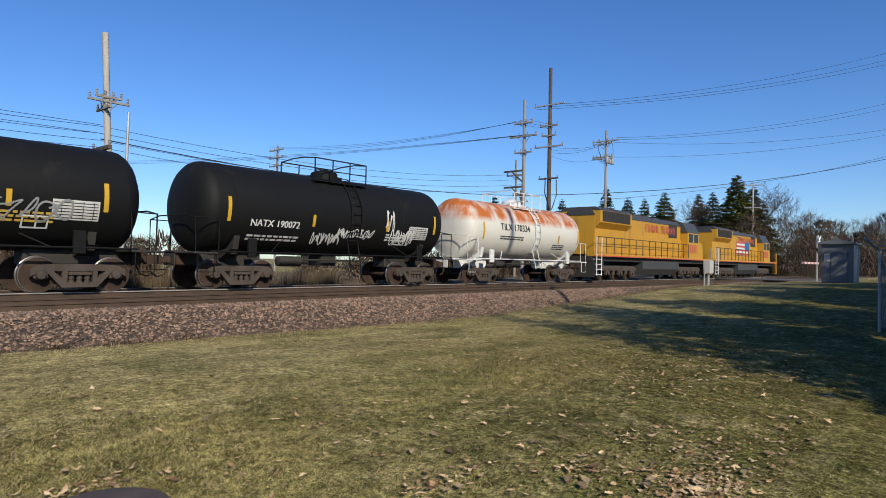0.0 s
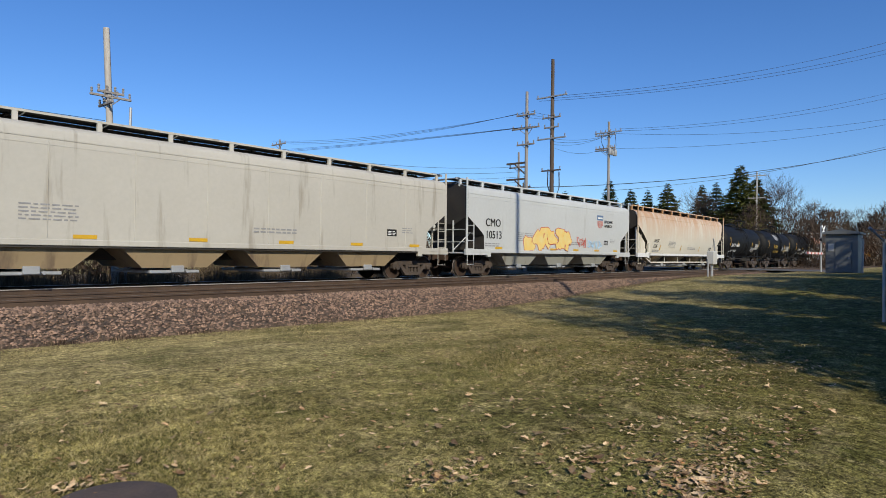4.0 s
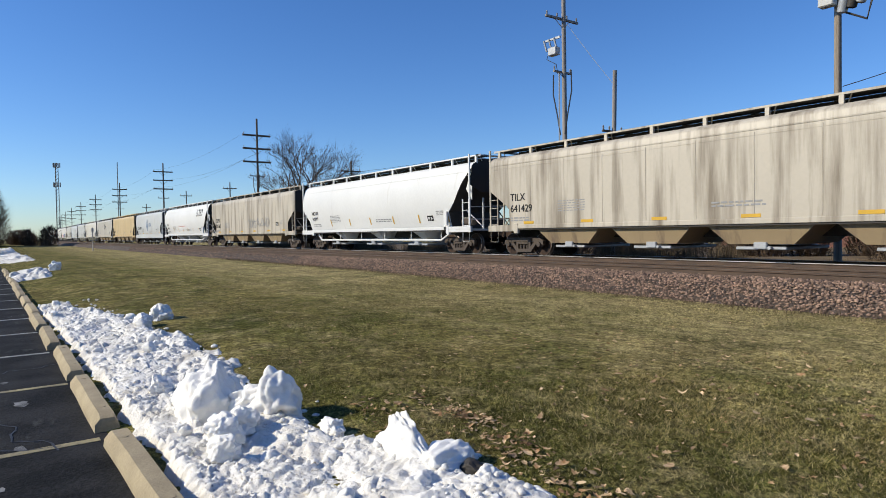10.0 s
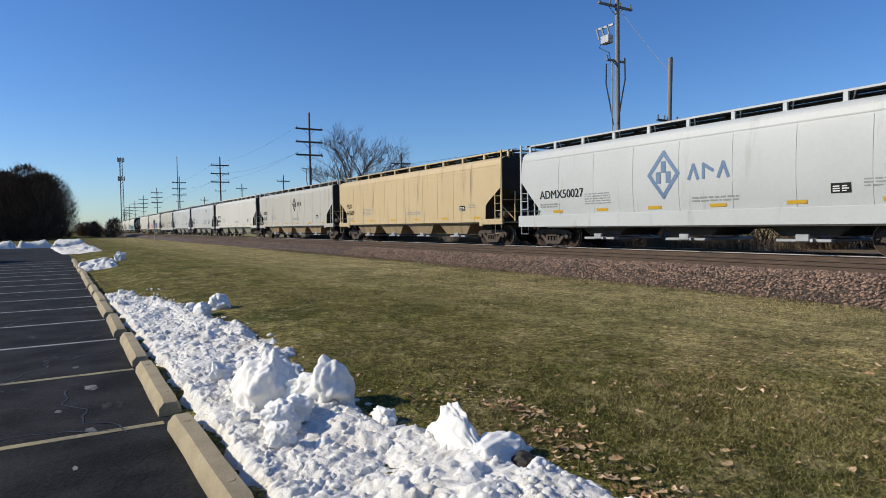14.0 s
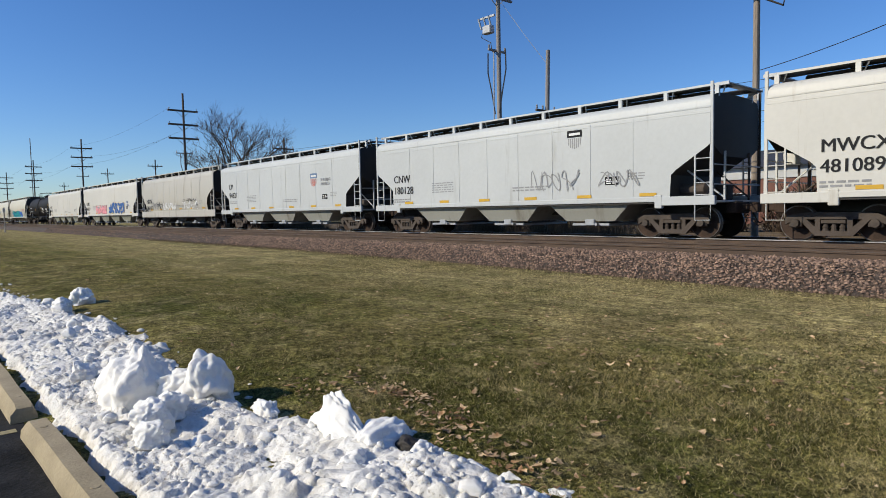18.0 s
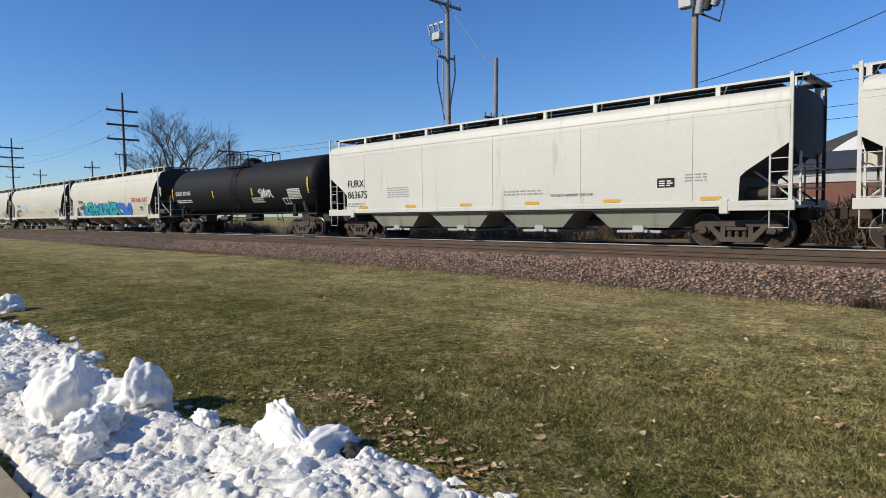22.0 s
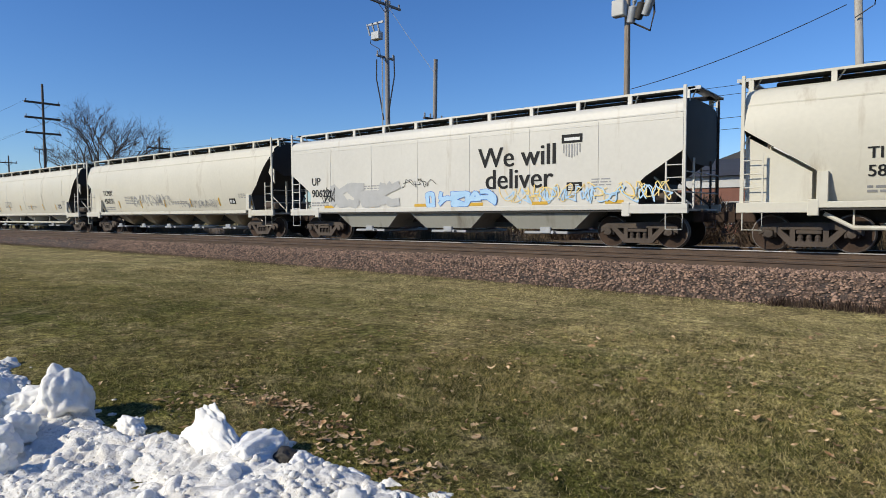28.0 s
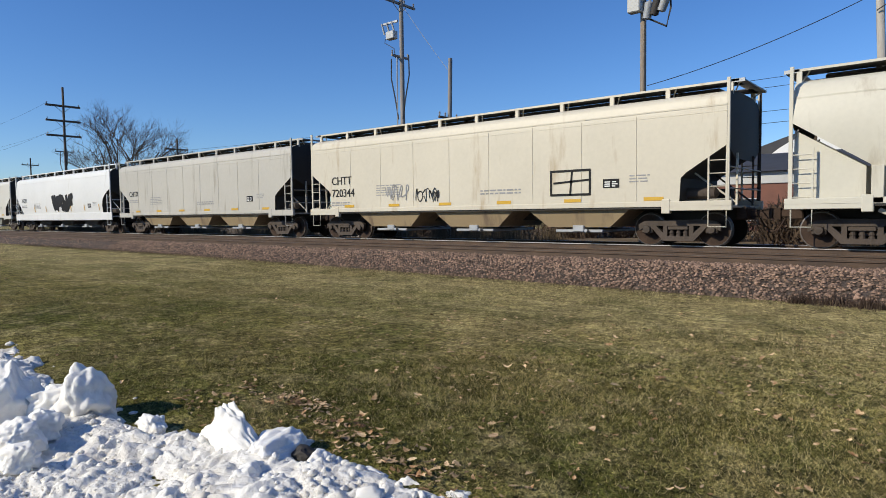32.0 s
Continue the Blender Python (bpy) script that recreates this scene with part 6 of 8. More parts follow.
brush = np.concatenate(brush)
thing("trackside_brush", "dry brown brush behind the far track", "brush", kind="stuff", data=sheet("trackside_brush", brush, np.arange(len(brush)).reshape(-1, 3), M["scrub"]))

LEAF_O = [(0.02, -0.6), (0.14, -0.36), (0.30, -0.30), (0.24, -0.1), (0.36, 0.1), (0.22, 0.22), (0.2, 0.42), (0.02, 0.56), (-0.14, 0.4), (-0.28, 0.34), (-0.24, 0.12), (-0.36, -0.04), (-0.22, -0.2), (-0.24, -0.4), (-0.08, -0.42)]
LEAF_F = np.array([(0, i + 1, (i + 1) % len(LEAF_O) + 1) for i in range(len(LEAF_O))])


def leaf_litter(groups, seed):
    """Curled, tilted lobed leaves: each group is (count, x, spread, y, spread)."""
    r2 = np.random.default_rng(seed)
    x = np.concatenate([r2.normal(gx_, sx_, c) for c, gx_, sx_, gy_, sy_ in groups])
    y = np.concatenate([r2.normal(gy_, sy_, c) for c, gx_, sx_, gy_, sy_ in groups])
    ok = (y > 1.42) & (y < 12.6)
    x, y = x[ok], y[ok]
    n = len(x)
    base = np.array([(0, 0)] + LEAF_O)
    s = r2.choice([0.04, 0.055, 0.075, 0.105], n, p=[0.36, 0.34, 0.23, 0.07]) * 0.84
    p = base[None] * (s * 1.0)[:, None, None] * np.stack([r2.uniform(0.6, 1.15, n), np.ones(n)], 1)[:, None, :]
    a = r2.uniform(0, 6.3, n)
    c, d = np.cos(a)[:, None], np.sin(a)[:, None]
    u, v = p[..., 0], p[..., 1]
    z = np.abs(u) * r2.uniform(-0.3, 0.9, n)[:, None] + v * v / s[:, None] * r2.uniform(-0.4, 1.2, n)[:, None] + v * r2.normal(0, 0.16, n)[:, None] + u * r2.normal(0, 0.16, n)[:, None]
    z -= z.min(1)[:, None]
    out = np.stack([u * c - v * d + x[:, None], u * d + v * c + y[:, None], z + (zmap(np.stack([x, y], 1)) + 0.022)[:, None]], -1)
    f = LEAF_F[None] + (np.arange(n) * len(base))[:, None, None]
    return out.reshape(-1, 3), f.reshape(-1, 3)


v, f = leaf_litter([(1500, 0, 9, 6.8, 2.8), (420, -3.5, 3.0, 6.0, 1.8), (420, 5.15, 0.34, 1.75, 0.22), (45, 4.65, 0.16, 2.6, 0.1), (70, 3.75, 0.24, 3.1, 0.1), (22, 5.9, 0.13, 2.75, 0.1), (36, 6.1, 0.25, 2.05, 0.16), (230, 6.9, 0.9, 1.75, 0.4), (110, 10.4, 1.0, 2.5, 0.3), (60, 4.9, 0.8, 2.3, 0.3), (420, 9.5, 2.0, 3.4, 0.8), (120, -4.55, 0.36, 3.4, 0.1), (90, -3.7, 0.3, 3.2, 0.13), (40, -4.9, 0.3, 2.95, 0.12), (240, 3.4, 2.4, 3.6, 1.1), (90, 4.6, 1.3, 2.5, 0.4), (110, -2.7, 0.5, 3.0, 0.16), (360, 10, 2.5, 5.0, 1.5), (120, -1.0, 2.5, 4.5, 1.5), (60, 1.86, 0.3, 4.74, 0.09), (14, 1.45, 0.06, 4.3, 0.2)], 8)
thing("fallen_leaves", "curled brown and tan oak leaves lying on the lawn", "leaves", kind="stuff", data=sheet("fallen_leaves", v, f, M["leaf"]))

# twigs on the ballast
for x, y, s in ((4.75, 13.0, 1), (-9.05, 13.05, -1)):
    b = Build()
    z = -0.62
    b.tube([(x - 0.3 * s, y - 0.1, z - 0.08), (x, y, z + 0.02), (x + 0.25 * s, y + 0.15, z + 0.1)], 0.02, 6, 0.008)
    b.tube([(x, y, z + 0.02), (x + 0.1 * s, y - 0.12, z + 0.06)], 0.012, 5, 0.005)
    thing("fallen_branch", "dark forked branch lying on the ballast", "branch", data=b, material=M["bark"])

# manhole
mh = Build()
mh.lathe([(-0.03, 0.37), (0.012, 0.37), (0.018, 0.355)], 28, "z")
lid = thing("manhole", "round rusty iron manhole cover set in the lawn", "manhole", data=mh, material=M["iron"], at=pose(1.84, 4.27, ground_z(1.84, 4.27) + 0.015))
part("cover", Build().lathe([(0.012, 0.32), (0.022, 0.315), (0.026, 0.30)], 28, "z"), M["iron"], lid)
part("pick_hole", Build().lathe([(0.02, 0.03), (0.029, 0.03)], 10, "z", (-0.12, -0.05, 0)), M["galv"], lid)

# milepost
post = tagged(new("milepost"), "slim pale post beside the ballast", "post")
part("shaft", Build().tube([(-85, 10.6, -0.9), (-85, 10.6, 2.2)], 0.06, 8), M["wood"], post)
part("plate", Build().box(-85.03, -84.97, 10.48, 10.72, 1.7, 2.1, 0.01), M["fascia"], post)

# ---- parking: stops, stripes ----
stop = Build()
prof_ = [(0.93, 0.0), (1.14, 0.0), (1.135, 0.06), (1.10, 0.15), (0.98, 0.15), (0.935, 0.08)]
rings = []
for x, k, d in ((-1.1, 0.45, 0.0), (-1.085, 0.8, 0.0), (-1.0, 1.0, 0.0), (-0.35, 1.0, 0.004), (0.3, 1.0, -0.003), (1.0, 1.0, 0.0), (1.085, 0.8, 0.0), (1.1, 0.45, 0.0)):
    rings += [(x, y + d, LOT_Z + z * k) for y, z in prof_]
stop.add(rings, [(6 * i + k, 6 * i + (k + 1) % 6, 6 * i + 6 + (k + 1) % 6, 6 * i + 6 + k) for i in range(7) for k in range(6)] + [tuple(range(6)), tuple(range(42, 48))])
for x in (-0.75, 0.75):
    stop.lathe([(LOT_Z + 0.149, 0.03), (LOT_Z + 0.154, 0.028)], 8, "z", (x, 1.04, 0))
stop_mesh = stop.mesh("wheel_stop", M["concrete"])
PITCH = 2.62
for i in range(17):
    x = -6.42 - PITCH * (i - 2)
    thing("wheel_stop", "weathered buff concrete wheel stop at the lot's edge", "wheel stop", "wheel stops", data=stop_mesh,
          at=pose(x + PITCH / 2 + random.uniform(-0.05, 0.05), random.uniform(-0.03, 0.03), 0, 0, 0, random.uniform(-0.8, 0.8)))
    st = Build()
    st.prism([(x - 0.05, -4.6), (x + 0.05, -4.6), (x + 0.05, 0.92), (x - 0.05, 0.92)], LOT_Z, LOT_Z + 0.004, "z")
    thing("parking_stripe", "worn painted stripe on asphalt", "stripe", "parking stripes", "structure", data=st, material=M["stripe"] if i < 4 else M["white_stripe"])

# cracks and scuffs in the asphalt
def crack(x, y, a, n, seed, w=0.007):
    rnd = random.Random(seed)
    b = Build()
    for j in range(n):
        a1 = a + rnd.uniform(-0.8, 0.8)
        x1, y1 = x + 0.13 * math.cos(a1), y + 0.13 * math.sin(a1)
        k = w * rnd.uniform(0.5, 1.6)
        dx, dy, z = -math.sin(a1) * k, math.cos(a1) * k, LOT_Z + 0.0045 + 0.0001 * (j % 9)
        b.add([(x - dx, y - dy, z), (x1 - dx, y1 - dy, z), (x1 + dx, y1 + dy, z), (x + dx, y + dy, z)], [(0, 1, 2, 3)])
        x, y = x1, y1
    thing("pavement_crack", "thin dark crack in the asphalt", "crack", "cracks", "structure", data=b, material=M["wire"], smooth=0)


for k, (x, y, a, n) in enumerate(((-6.3, 0.6, 3.6, 18), (-7.0, -1.0, 1.2, 14), (-8.6, -0.4, 2.9, 16), (-10.2, 0.2, 2.2, 14), (-13.0, -1.2, 3.0, 22), (-16.5, 0.1, 2.6, 20), (-9.5, -3.0, 2.2, 20), (-21.0, -0.8, 2.9, 30), (-12.0, -4.0, 2.6, 26))):
    crack(x, y, a, n, 60 + k)
rnd = random.Random(17)
for x, y, w in ((-6.55, 0.35, 0.10), (-8.3, 0.42, 0.16), (-7.4, 0.1, 0.07), (-6.1, -0.5, 0.06), (-7.9, -0.6, 0.09), (-9.6, 0.3, 0.08), (-5.6, 0.2, 0.05)):
    ring = [(x + w * rnd.uniform(0.5, 1.2) * math.cos(k * 0.57), y + 0.45 * w * rnd.uniform(0.5, 1.2) * math.sin(k * 0.57)) for k in range(11)]
    thing("salt_stain", "pale dried salt stain on the asphalt", "stain", "salt stains", "structure", data=Build().prism(ring, LOT_Z - 0.002, LOT_Z + 0.002, "z"), material=M["salt"], smooth=0)

# ---- snow ----
def block(x, y, f, seed):
    """Broken pieces: rounded cells of uneven height with crevices between."""
    d, p = noise.voronoi((x * f, y * f, seed))
    k = min(1.0, 2.2 * (d[1] - d[0]))
    c = p[0]
    return (0.15 + 0.85 * (0.5 + 0.5 * noise.noise((c[0] * 7.3, c[1] * 7.3, seed)))) * k ** 0.7


def lump(x, y):
    """Slumped rubble: soft humps, broken pieces, a granular crust."""
    x += 0.13 * noise.noise((x * 2.6, y * 2.6, 21)) + 0.03 * noise.noise((x * 11, y * 11, 23))
    y += 0.13 * noise.noise((x * 2.6, y * 2.6, 27)) + 0.03 * noise.noise((x * 11, y * 11, 29))
    crust = max(0.0, min(1.0, 0.5 + 1.6 * noise.noise((x * 1.3, y * 1.3, 40))))
    rubble = 0.085 * block(x, y, 3.1, 0.3) + 0.05 * block(x, y, 7.0, 2.3)
    hump = 0.06 * noise.noise((x * 2.2, y * 2.2, 1))
    grain = 0.022 * noise.noise((x * 16, y * 16, 4)) + 0.014 * noise.noise((x * 34, y * 34, 5)) + 0.008 * noise.noise((x * 60, y * 60, 6))
    return hump + rubble * (1 - 0.65 * crust) + grain * (0.5 + crust) - 0.02


def snow_bank(name, x0, x1, inner, outer, height, step, label, dense=1.0):
    nx_, ny_ = max(4, int((x1 - x0) / step)), max(4, int((outer(0.5) - inner(0.5)) / step) + 6)
    vs = []
    for i in range(nx_ + 1):
        u = 1 - (1 - i / nx_) ** dense
        for j in range(ny_ + 1):
            w = j / ny_
            y = inner(u) + (outer(u) - inner(u)) * w
            x = x0 + (x1 - x0) * u
            e = min(1, w / 0.10, (1 - w) / 0.22) * min(1, u / 0.06, (1 - u) / 0.10)
            base = max(ground_z(x, y), LOT_Z if y < LOT_EDGE else -9)
            rag = 0.10 + 0.16 * noise.noise((x * 1.7, y * 1.7, 9)) + 0.12 * noise.noise((x * 4, y * 4, 9))
            h = height * e * (0.62 + 0.38 * noise.noise((x * 0.8, y * 0.8, 5))) + (lump(x, y) if step < 0.045 else 4 * lump(x / 4, y / 4)) * min(1, e * 2.2) - rag * (1 - e) - 0.02
            vs.append((x + 0.04 * noise.noise((x * 6, y * 6, 11)), y + 0.04 * noise.noise((x * 6, y * 6, 17)), base + h))
    k = ny_ + 1
    fs = [(i * k + j, (i + 1) * k + j, (i + 1) * k + j + 1, i * k + j + 1) for i in range(nx_) for j in range(ny_)]
    me = sheet(name, vs, fs, M["snow"])
    me.polygons.foreach_set("use_smooth", [True] * len(me.polygons))
    return thing(name, label, "snow", "snow piles", data=me)


main_bank = snow_bank("snow_bank", -19.5, -1.1, lambda u: 1.12 + 0.05 * noise.noise((u * 40, 0, 3)) + max(0.0, u - 0.85) * 9, lambda u: 1.75 + 0.8 * min(1, u * 4) - 0.2 * math.sin(u * 9) + 0.40 * smooth(0.74, 0.84, u) + 0.22 * smooth(0.86, 0.92, u), 0.19, 0.016,
          "long bank of lumpy melting snow beside the lot", 1.7)
snow_bank("snow_bank", -36.5, -30.5, lambda u: 0.95, lambda u: 2.6, 0.08, 0.05, "smaller heap of grey-white snow by the stops")
snow_bank("snow_bank", -78, -52, lambda u: 0.6 - 1.0 * (1 - u), lambda u: 3.2, 0.15, 0.18, "distant ridge of ploughed snow")
snow_bank("snow_bank", 3.6, 6.5, lambda u: -0.8, lambda u: min(1.4, 1.58 - 0.8 * (2.9 * u - 1.38)), 0.08, 0.04, "thin strip of old snow at the lawn's edge")
for k in range(5):
    snow_bank("snow_bank", -84 - 0.5 * k, -79 - 0.5 * k, lambda u, k=k: -13 + 3.2 * k, lambda u, k=k: -9.6 + 3.2 * k, 0.9, 0.25, "distant ridge of ploughed snow across the lot")


def snow_chunk(x, y, z, sx_, sy_, sz_, seed, rough=0.24, peak=0.0, fine=5):
    """A block of packed snow with broken faces; peak pulls its top to a point."""
    bm = bmesh.new()
    bmesh.ops.create_icosphere(bm, subdivisions=fine, radius=1)
    cuts = random.Random(seed * 17)
    planes = [(Vector((cuts.uniform(-1, 1), cuts.uniform(-1, 1), cuts.uniform(-0.4, 1))).normalized(), cuts.uniform(0.56, 0.84)) for _ in range(11)]
    for vt in bm.verts:
        p = vt.co * 0.9 / max(abs(c) for c in vt.co) ** 0.55
        for nrm, dd in planes:
            over = p.dot(nrm) - dd
            if over > 0:
                p -= nrm * over * 0.92
        q = p * 1.1 + Vector((seed * 3.1, seed, 0))
        k = 1 + rough * 0.9 * noise.noise(q * 1.7) + rough * 0.6 * noise.noise(q * 3.9) + 0.05 * noise.noise(q * 7) + 0.03 * noise.noise(q * 17)
        t = max(0.0, p.z)
        w = 1 - peak * t
        vt.co = Vector((p.x * sx_ * k * w - peak * 0.35 * sx_ * t, p.y * sy_ * k * w, max(p.z * sz_ * k * (1 + 0.35 * peak), -0.75 * sz_)))
    me = bpy.data.meshes.new("snow_chunk")
    bm.to_mesh(me)
    bm.free()
    me.materials.append(M["packed_snow"])
    me.polygons.foreach_set("use_smooth", [True] * len(me.polygons))
    return thing("snow_chunk", "melting white chunk of packed snow", "snow chunk", "snow chunks", data=me, at=pose(x, y, z, 0, 0, seed * 40 if not peak else 0))


CHUNKS = ((-5.55, 2.2, -0.42, 0.25, 0.23, 0.31, 0), (-5.74, 2.05, -0.48, 0.22, 0.22, 0.17, 0), (-6.05, 1.8, -0.5, 0.40, 0.34, 0.33, 0.6), (-5.3, 1.8, -0.5, 0.17, 0.15, 0.14, 0), (-13.0, 2.85, -0.46, 0.25, 0.23, 0.24, 0),
          (-3.9, 2.5, -0.55, 0.42, 0.16, 0.24, 0.62), (-3.62, 2.6, -0.55, 0.36, 0.18, 0.15, 0), (-3.32, 2.72, -0.6, 0.17, 0.12, 0.09, 0), (-4.84, 2.40, -0.60, 0.15, 0.1, 0.1, 0),
          (-4.85, 1.5, -0.55, 0.15, 0.13, 0.11, 0), (-5.15, 1.62, -0.52, 0.17, 0.16, 0.13, 0), (-7.2, 1.6, -0.56, 0.15, 0.14, 0.12, 0), (-12.4, 2.4, -0.50, 0.2, 0.18, 0.15, 0), (-35.5, 2.9, -0.35, 0.3, 0.3, 0.3, 0),
          (-2.34, 2.9, -0.64, 0.15, 0.1, 0.06, 0.4), (-2.64, 2.86, -0.64, 0.17, 0.11, 0.08, 0.5), (-2.05, 2.95, -0.64, 0.12, 0.07, 0.06, 0.5), (-2.85, 2.8, -0.63, 0.14, 0.1, 0.08, 0.3), (-3.05, 2.5, -0.6, 0.15, 0.12, 0.09, 0), (-3.4, 2.25, -0.58, 0.17, 0.14, 0.1, 0))
for i, (x, y, z, a, b, c, pk) in enumerate(CHUNKS):
    snow_chunk(x, y, z, a, b, c, seed=i + 1, peak=pk, rough=0.2 if pk else 0.27)
soil = snow_chunk(-3.42, 2.68, -0.55, 0.09, 0.07, 0.06, seed=77, fine=4)
soil.name = "soil_lump"
soil.data.materials[0] = M["black"]
tagged(soil, "dark frozen lump of soil in the snow", "soil", "snow chunks")
# smaller broken pieces over the bank
top = np.empty(len(main_bank.data.vertices) * 3, np.float32)
main_bank.data.vertices.foreach_get("co", top)
top = top.reshape(-1, 3)


def on_bank(n, x0, x1):
    """Places on the bank's upper surface."""
    ok = top[(top[:, 0] > x0) & (top[:, 0] < x1) & (top[:, 1] > 1.28)]
    ok = ok[ok[:, 2] > zmap(ok[:, :2]) + 0.015]
    return ok[rng.integers(0, len(ok), n)]


forms = [snow_chunk(0, 0, -50, 1, 0.85, 0.7, seed=30 + k, fine=3) for k in range(8)]
for k, (x, y, z) in enumerate(np.concatenate([on_bank(12, -7.5, -2.2), on_bank(18, -19, -7.5)])):
    r = rng.uniform(0.035, 0.105) * (1.25 if x < -9 else 1.0)
    c = copy_thing(forms[k % 8], pose(float(x), float(y), float(z) + 0.25 * r, 0, 0, float(rng.uniform(0, 360))))
    c.scale = (r, r, r)
for ob in forms:
    bpy.data.objects.remove(ob)
ico = bmesh.new()
bmesh.ops.create_icosphere(ico, subdivisions=2, radius=1)
IV = np.array([tuple(vt.co) for vt in ico.verts])
IF = np.array([[vt.index for vt in fc.verts] for fc in ico.faces])
ico.free()
m = 110
cx_ = rng.uniform(-19.0, -2.0, m)
cy_ = 2.42 + rng.normal(0, 0.14, m) - 0.2 * np.sin((cx_ + 19.5) / 18.1 * 9)
cz_ = zmap(np.stack([cx_, cy_], 1)) + 0.012
shape = IV * (1 + 0.25 * np.sin(IV[:, :1] * 5 + 1) * np.cos(IV[:, 1:2] * 4))
crumbs = np.concatenate([np.column_stack([cx_, cy_, cz_]), on_bank(420, -7.5, -1.8), on_bank(300, -19, -7.5)])
m = len(crumbs)
v, f = scatter(shape, IF, crumbs, rng.uniform(0.008, 0.034, m), rng.uniform(0, 6.3, m), rng.uniform(0.6, 1.4, (m, 3)) * (1, 1, 0.7))
ch = thing("snow_lumps", "small broken lumps of old snow", "snow", kind="stuff", data=sheet("snow_lumps", v, f, M["snow"]))


# ---- poles and wires ----
PY = 24.0


def arm(root, x, y, z, half, mat_, pins=4, thick=0.055, across="y", brace=True):
    b = Build()
    if across == "x":
        b.box(x - half, x + half, y - thick - 0.12, y + thick - 0.12, z - thick, z + thick, 0.008)
    else:
        b.box(x - thick - 0.12, x + thick - 0.12, y - half, y + half, z - thick, z + thick, 0.008)
    if brace:
        for s in (-1, 1):
            e = (x + s * half * 0.5, y - 0.12, z) if across == "x" else (x - 0.12, y + s * half * 0.5, z)
            b.tube([e, (x, y - 0.05, z - half * 0.45)], 0.02, 5)
    a = part("crossarm", b, mat_, root)
    for i in range(pins):
        t = -half * 0.92 + 2 * half * 0.92 * i / max(1, pins - 1)
        p = (x + t, y - 0.12, z) if across == "x" else (x - 0.12, y + t, z)
        c = Build()
        c.lathe([(p[2] + thick, 0.02), (p[2] + thick + 0.08, 0.05), (p[2] + thick + 0.12, 0.03), (p[2] + thick + 0.16, 0.05), (p[2] + thick + 0.2, 0.02)], 8, "z", (p[0], p[1], 0))
        part("insulator", c, M["porcelain"], a)
    return a


def pole(x, top, label, material, y=PY, r0=0.17, r1=0.12, lean=0.0):
    root = tagged(new("utility_pole"), label, "utility pole", "utility poles")
    z0 = ground_z(x, min(y, 26)) - 0.4
    b = Build()
    n = 6
    b.tube([(x - lean * (1 - k / n), y, z0 + (top - z0) * k / n) for k in range(n + 1)], r0 * 0.7, 12, r1 * 0.7)
    part("pole_shaft", b, material, root)
    return root


def can(root, x, y, z, r=0.22, h=0.75, m="galv"):
    b = Build()
    b.lathe([(z, r * 0.9), (z + 0.03, r), (z + h, r), (z + h + 0.06, r * 0.7)], 16, "z", (x, y, 0))
    b.lathe([(z + h, 0.03), (z + h + 0.1, 0.05), (z + h + 0.2, 0.03), (z + h + 0.28, 0.05), (z + h + 0.34, 0.02)], 8, "z", (x, y, 0))
    b.box(min(x, x + 0.0) - 0.05, x + 0.05, y - 0.05, y + 0.3, z + h * 0.4, z + h * 0.6)
    part("transformer", b, M[m], root, "grey pole-mounted transformer can")


def loop(root, pts, r=0.02):
    part("cable", Build().tube(pts, r, 5), M["wire"], root)


# tall grey pole with crossarm, switch gear and hanging cable loops
x = -22.5
p = pole(x, 12.6, "tall grey wooden pole with cable loops", M["grey_wood"], r0=0.2, r1=0.15)
arm(p, x, PY, 11.6, 1.15, M["grey_wood"], 4)
arm(p, x, PY, 8.95, 0.62, M["grey_wood"], 2, 0.05)
b = Build()
b.box(x - 1.2, x - 0.2, PY - 0.1, PY - 0.02, 10.7, 10.8)
b.box(x - 0.9, x - 0.35, PY - 0.25, PY + 0.1, 9.9, 10.3, 0.03)
for k in range(3):
    b.tube([(x - 1.1 + 0.35 * k, PY - 0.1, 10.2), (x - 1.2 + 0.35 * k, PY - 0.2, 10.75)], 0.05, 8)
part("switch_gear", b, M["galv"], p, "grey switch gear bracketed to the pole")
for s in (-1, 1):
    loop(p, [(x + s * 0.6, PY - 0.15, 8.9), (x + s * 0.62, PY - 0.15, 7.9), (x + s * 0.35, PY - 0.15, 6.8), (x + s * 0.15, PY - 0.15, 5.8)], 0.035)
loop(p, [(x - 0.9, PY - 0.1, 10.3), (x - 1.1, PY - 0.1, 9.8), (x - 0.4, PY - 0.15, 9.4), (x - 0.3, PY - 0.15, 8.9)])
part("conduit", Build().tube([(x - 0.28, PY - 0.15, -0.7), (x - 0.2, PY - 0.15, 9.0)], 0.035, 6), M["galv"], p)
x = -19.35
p = pole(x, 8.35, "short cut-off wooden pole with one crossarm", M["grey_wood"], r0=0.16, r1=0.14, lean=0.25)
arm(p, x - 0.05, PY, 5.55, 0.7, M["dark_wood"], 4, 0.05, brace=False)
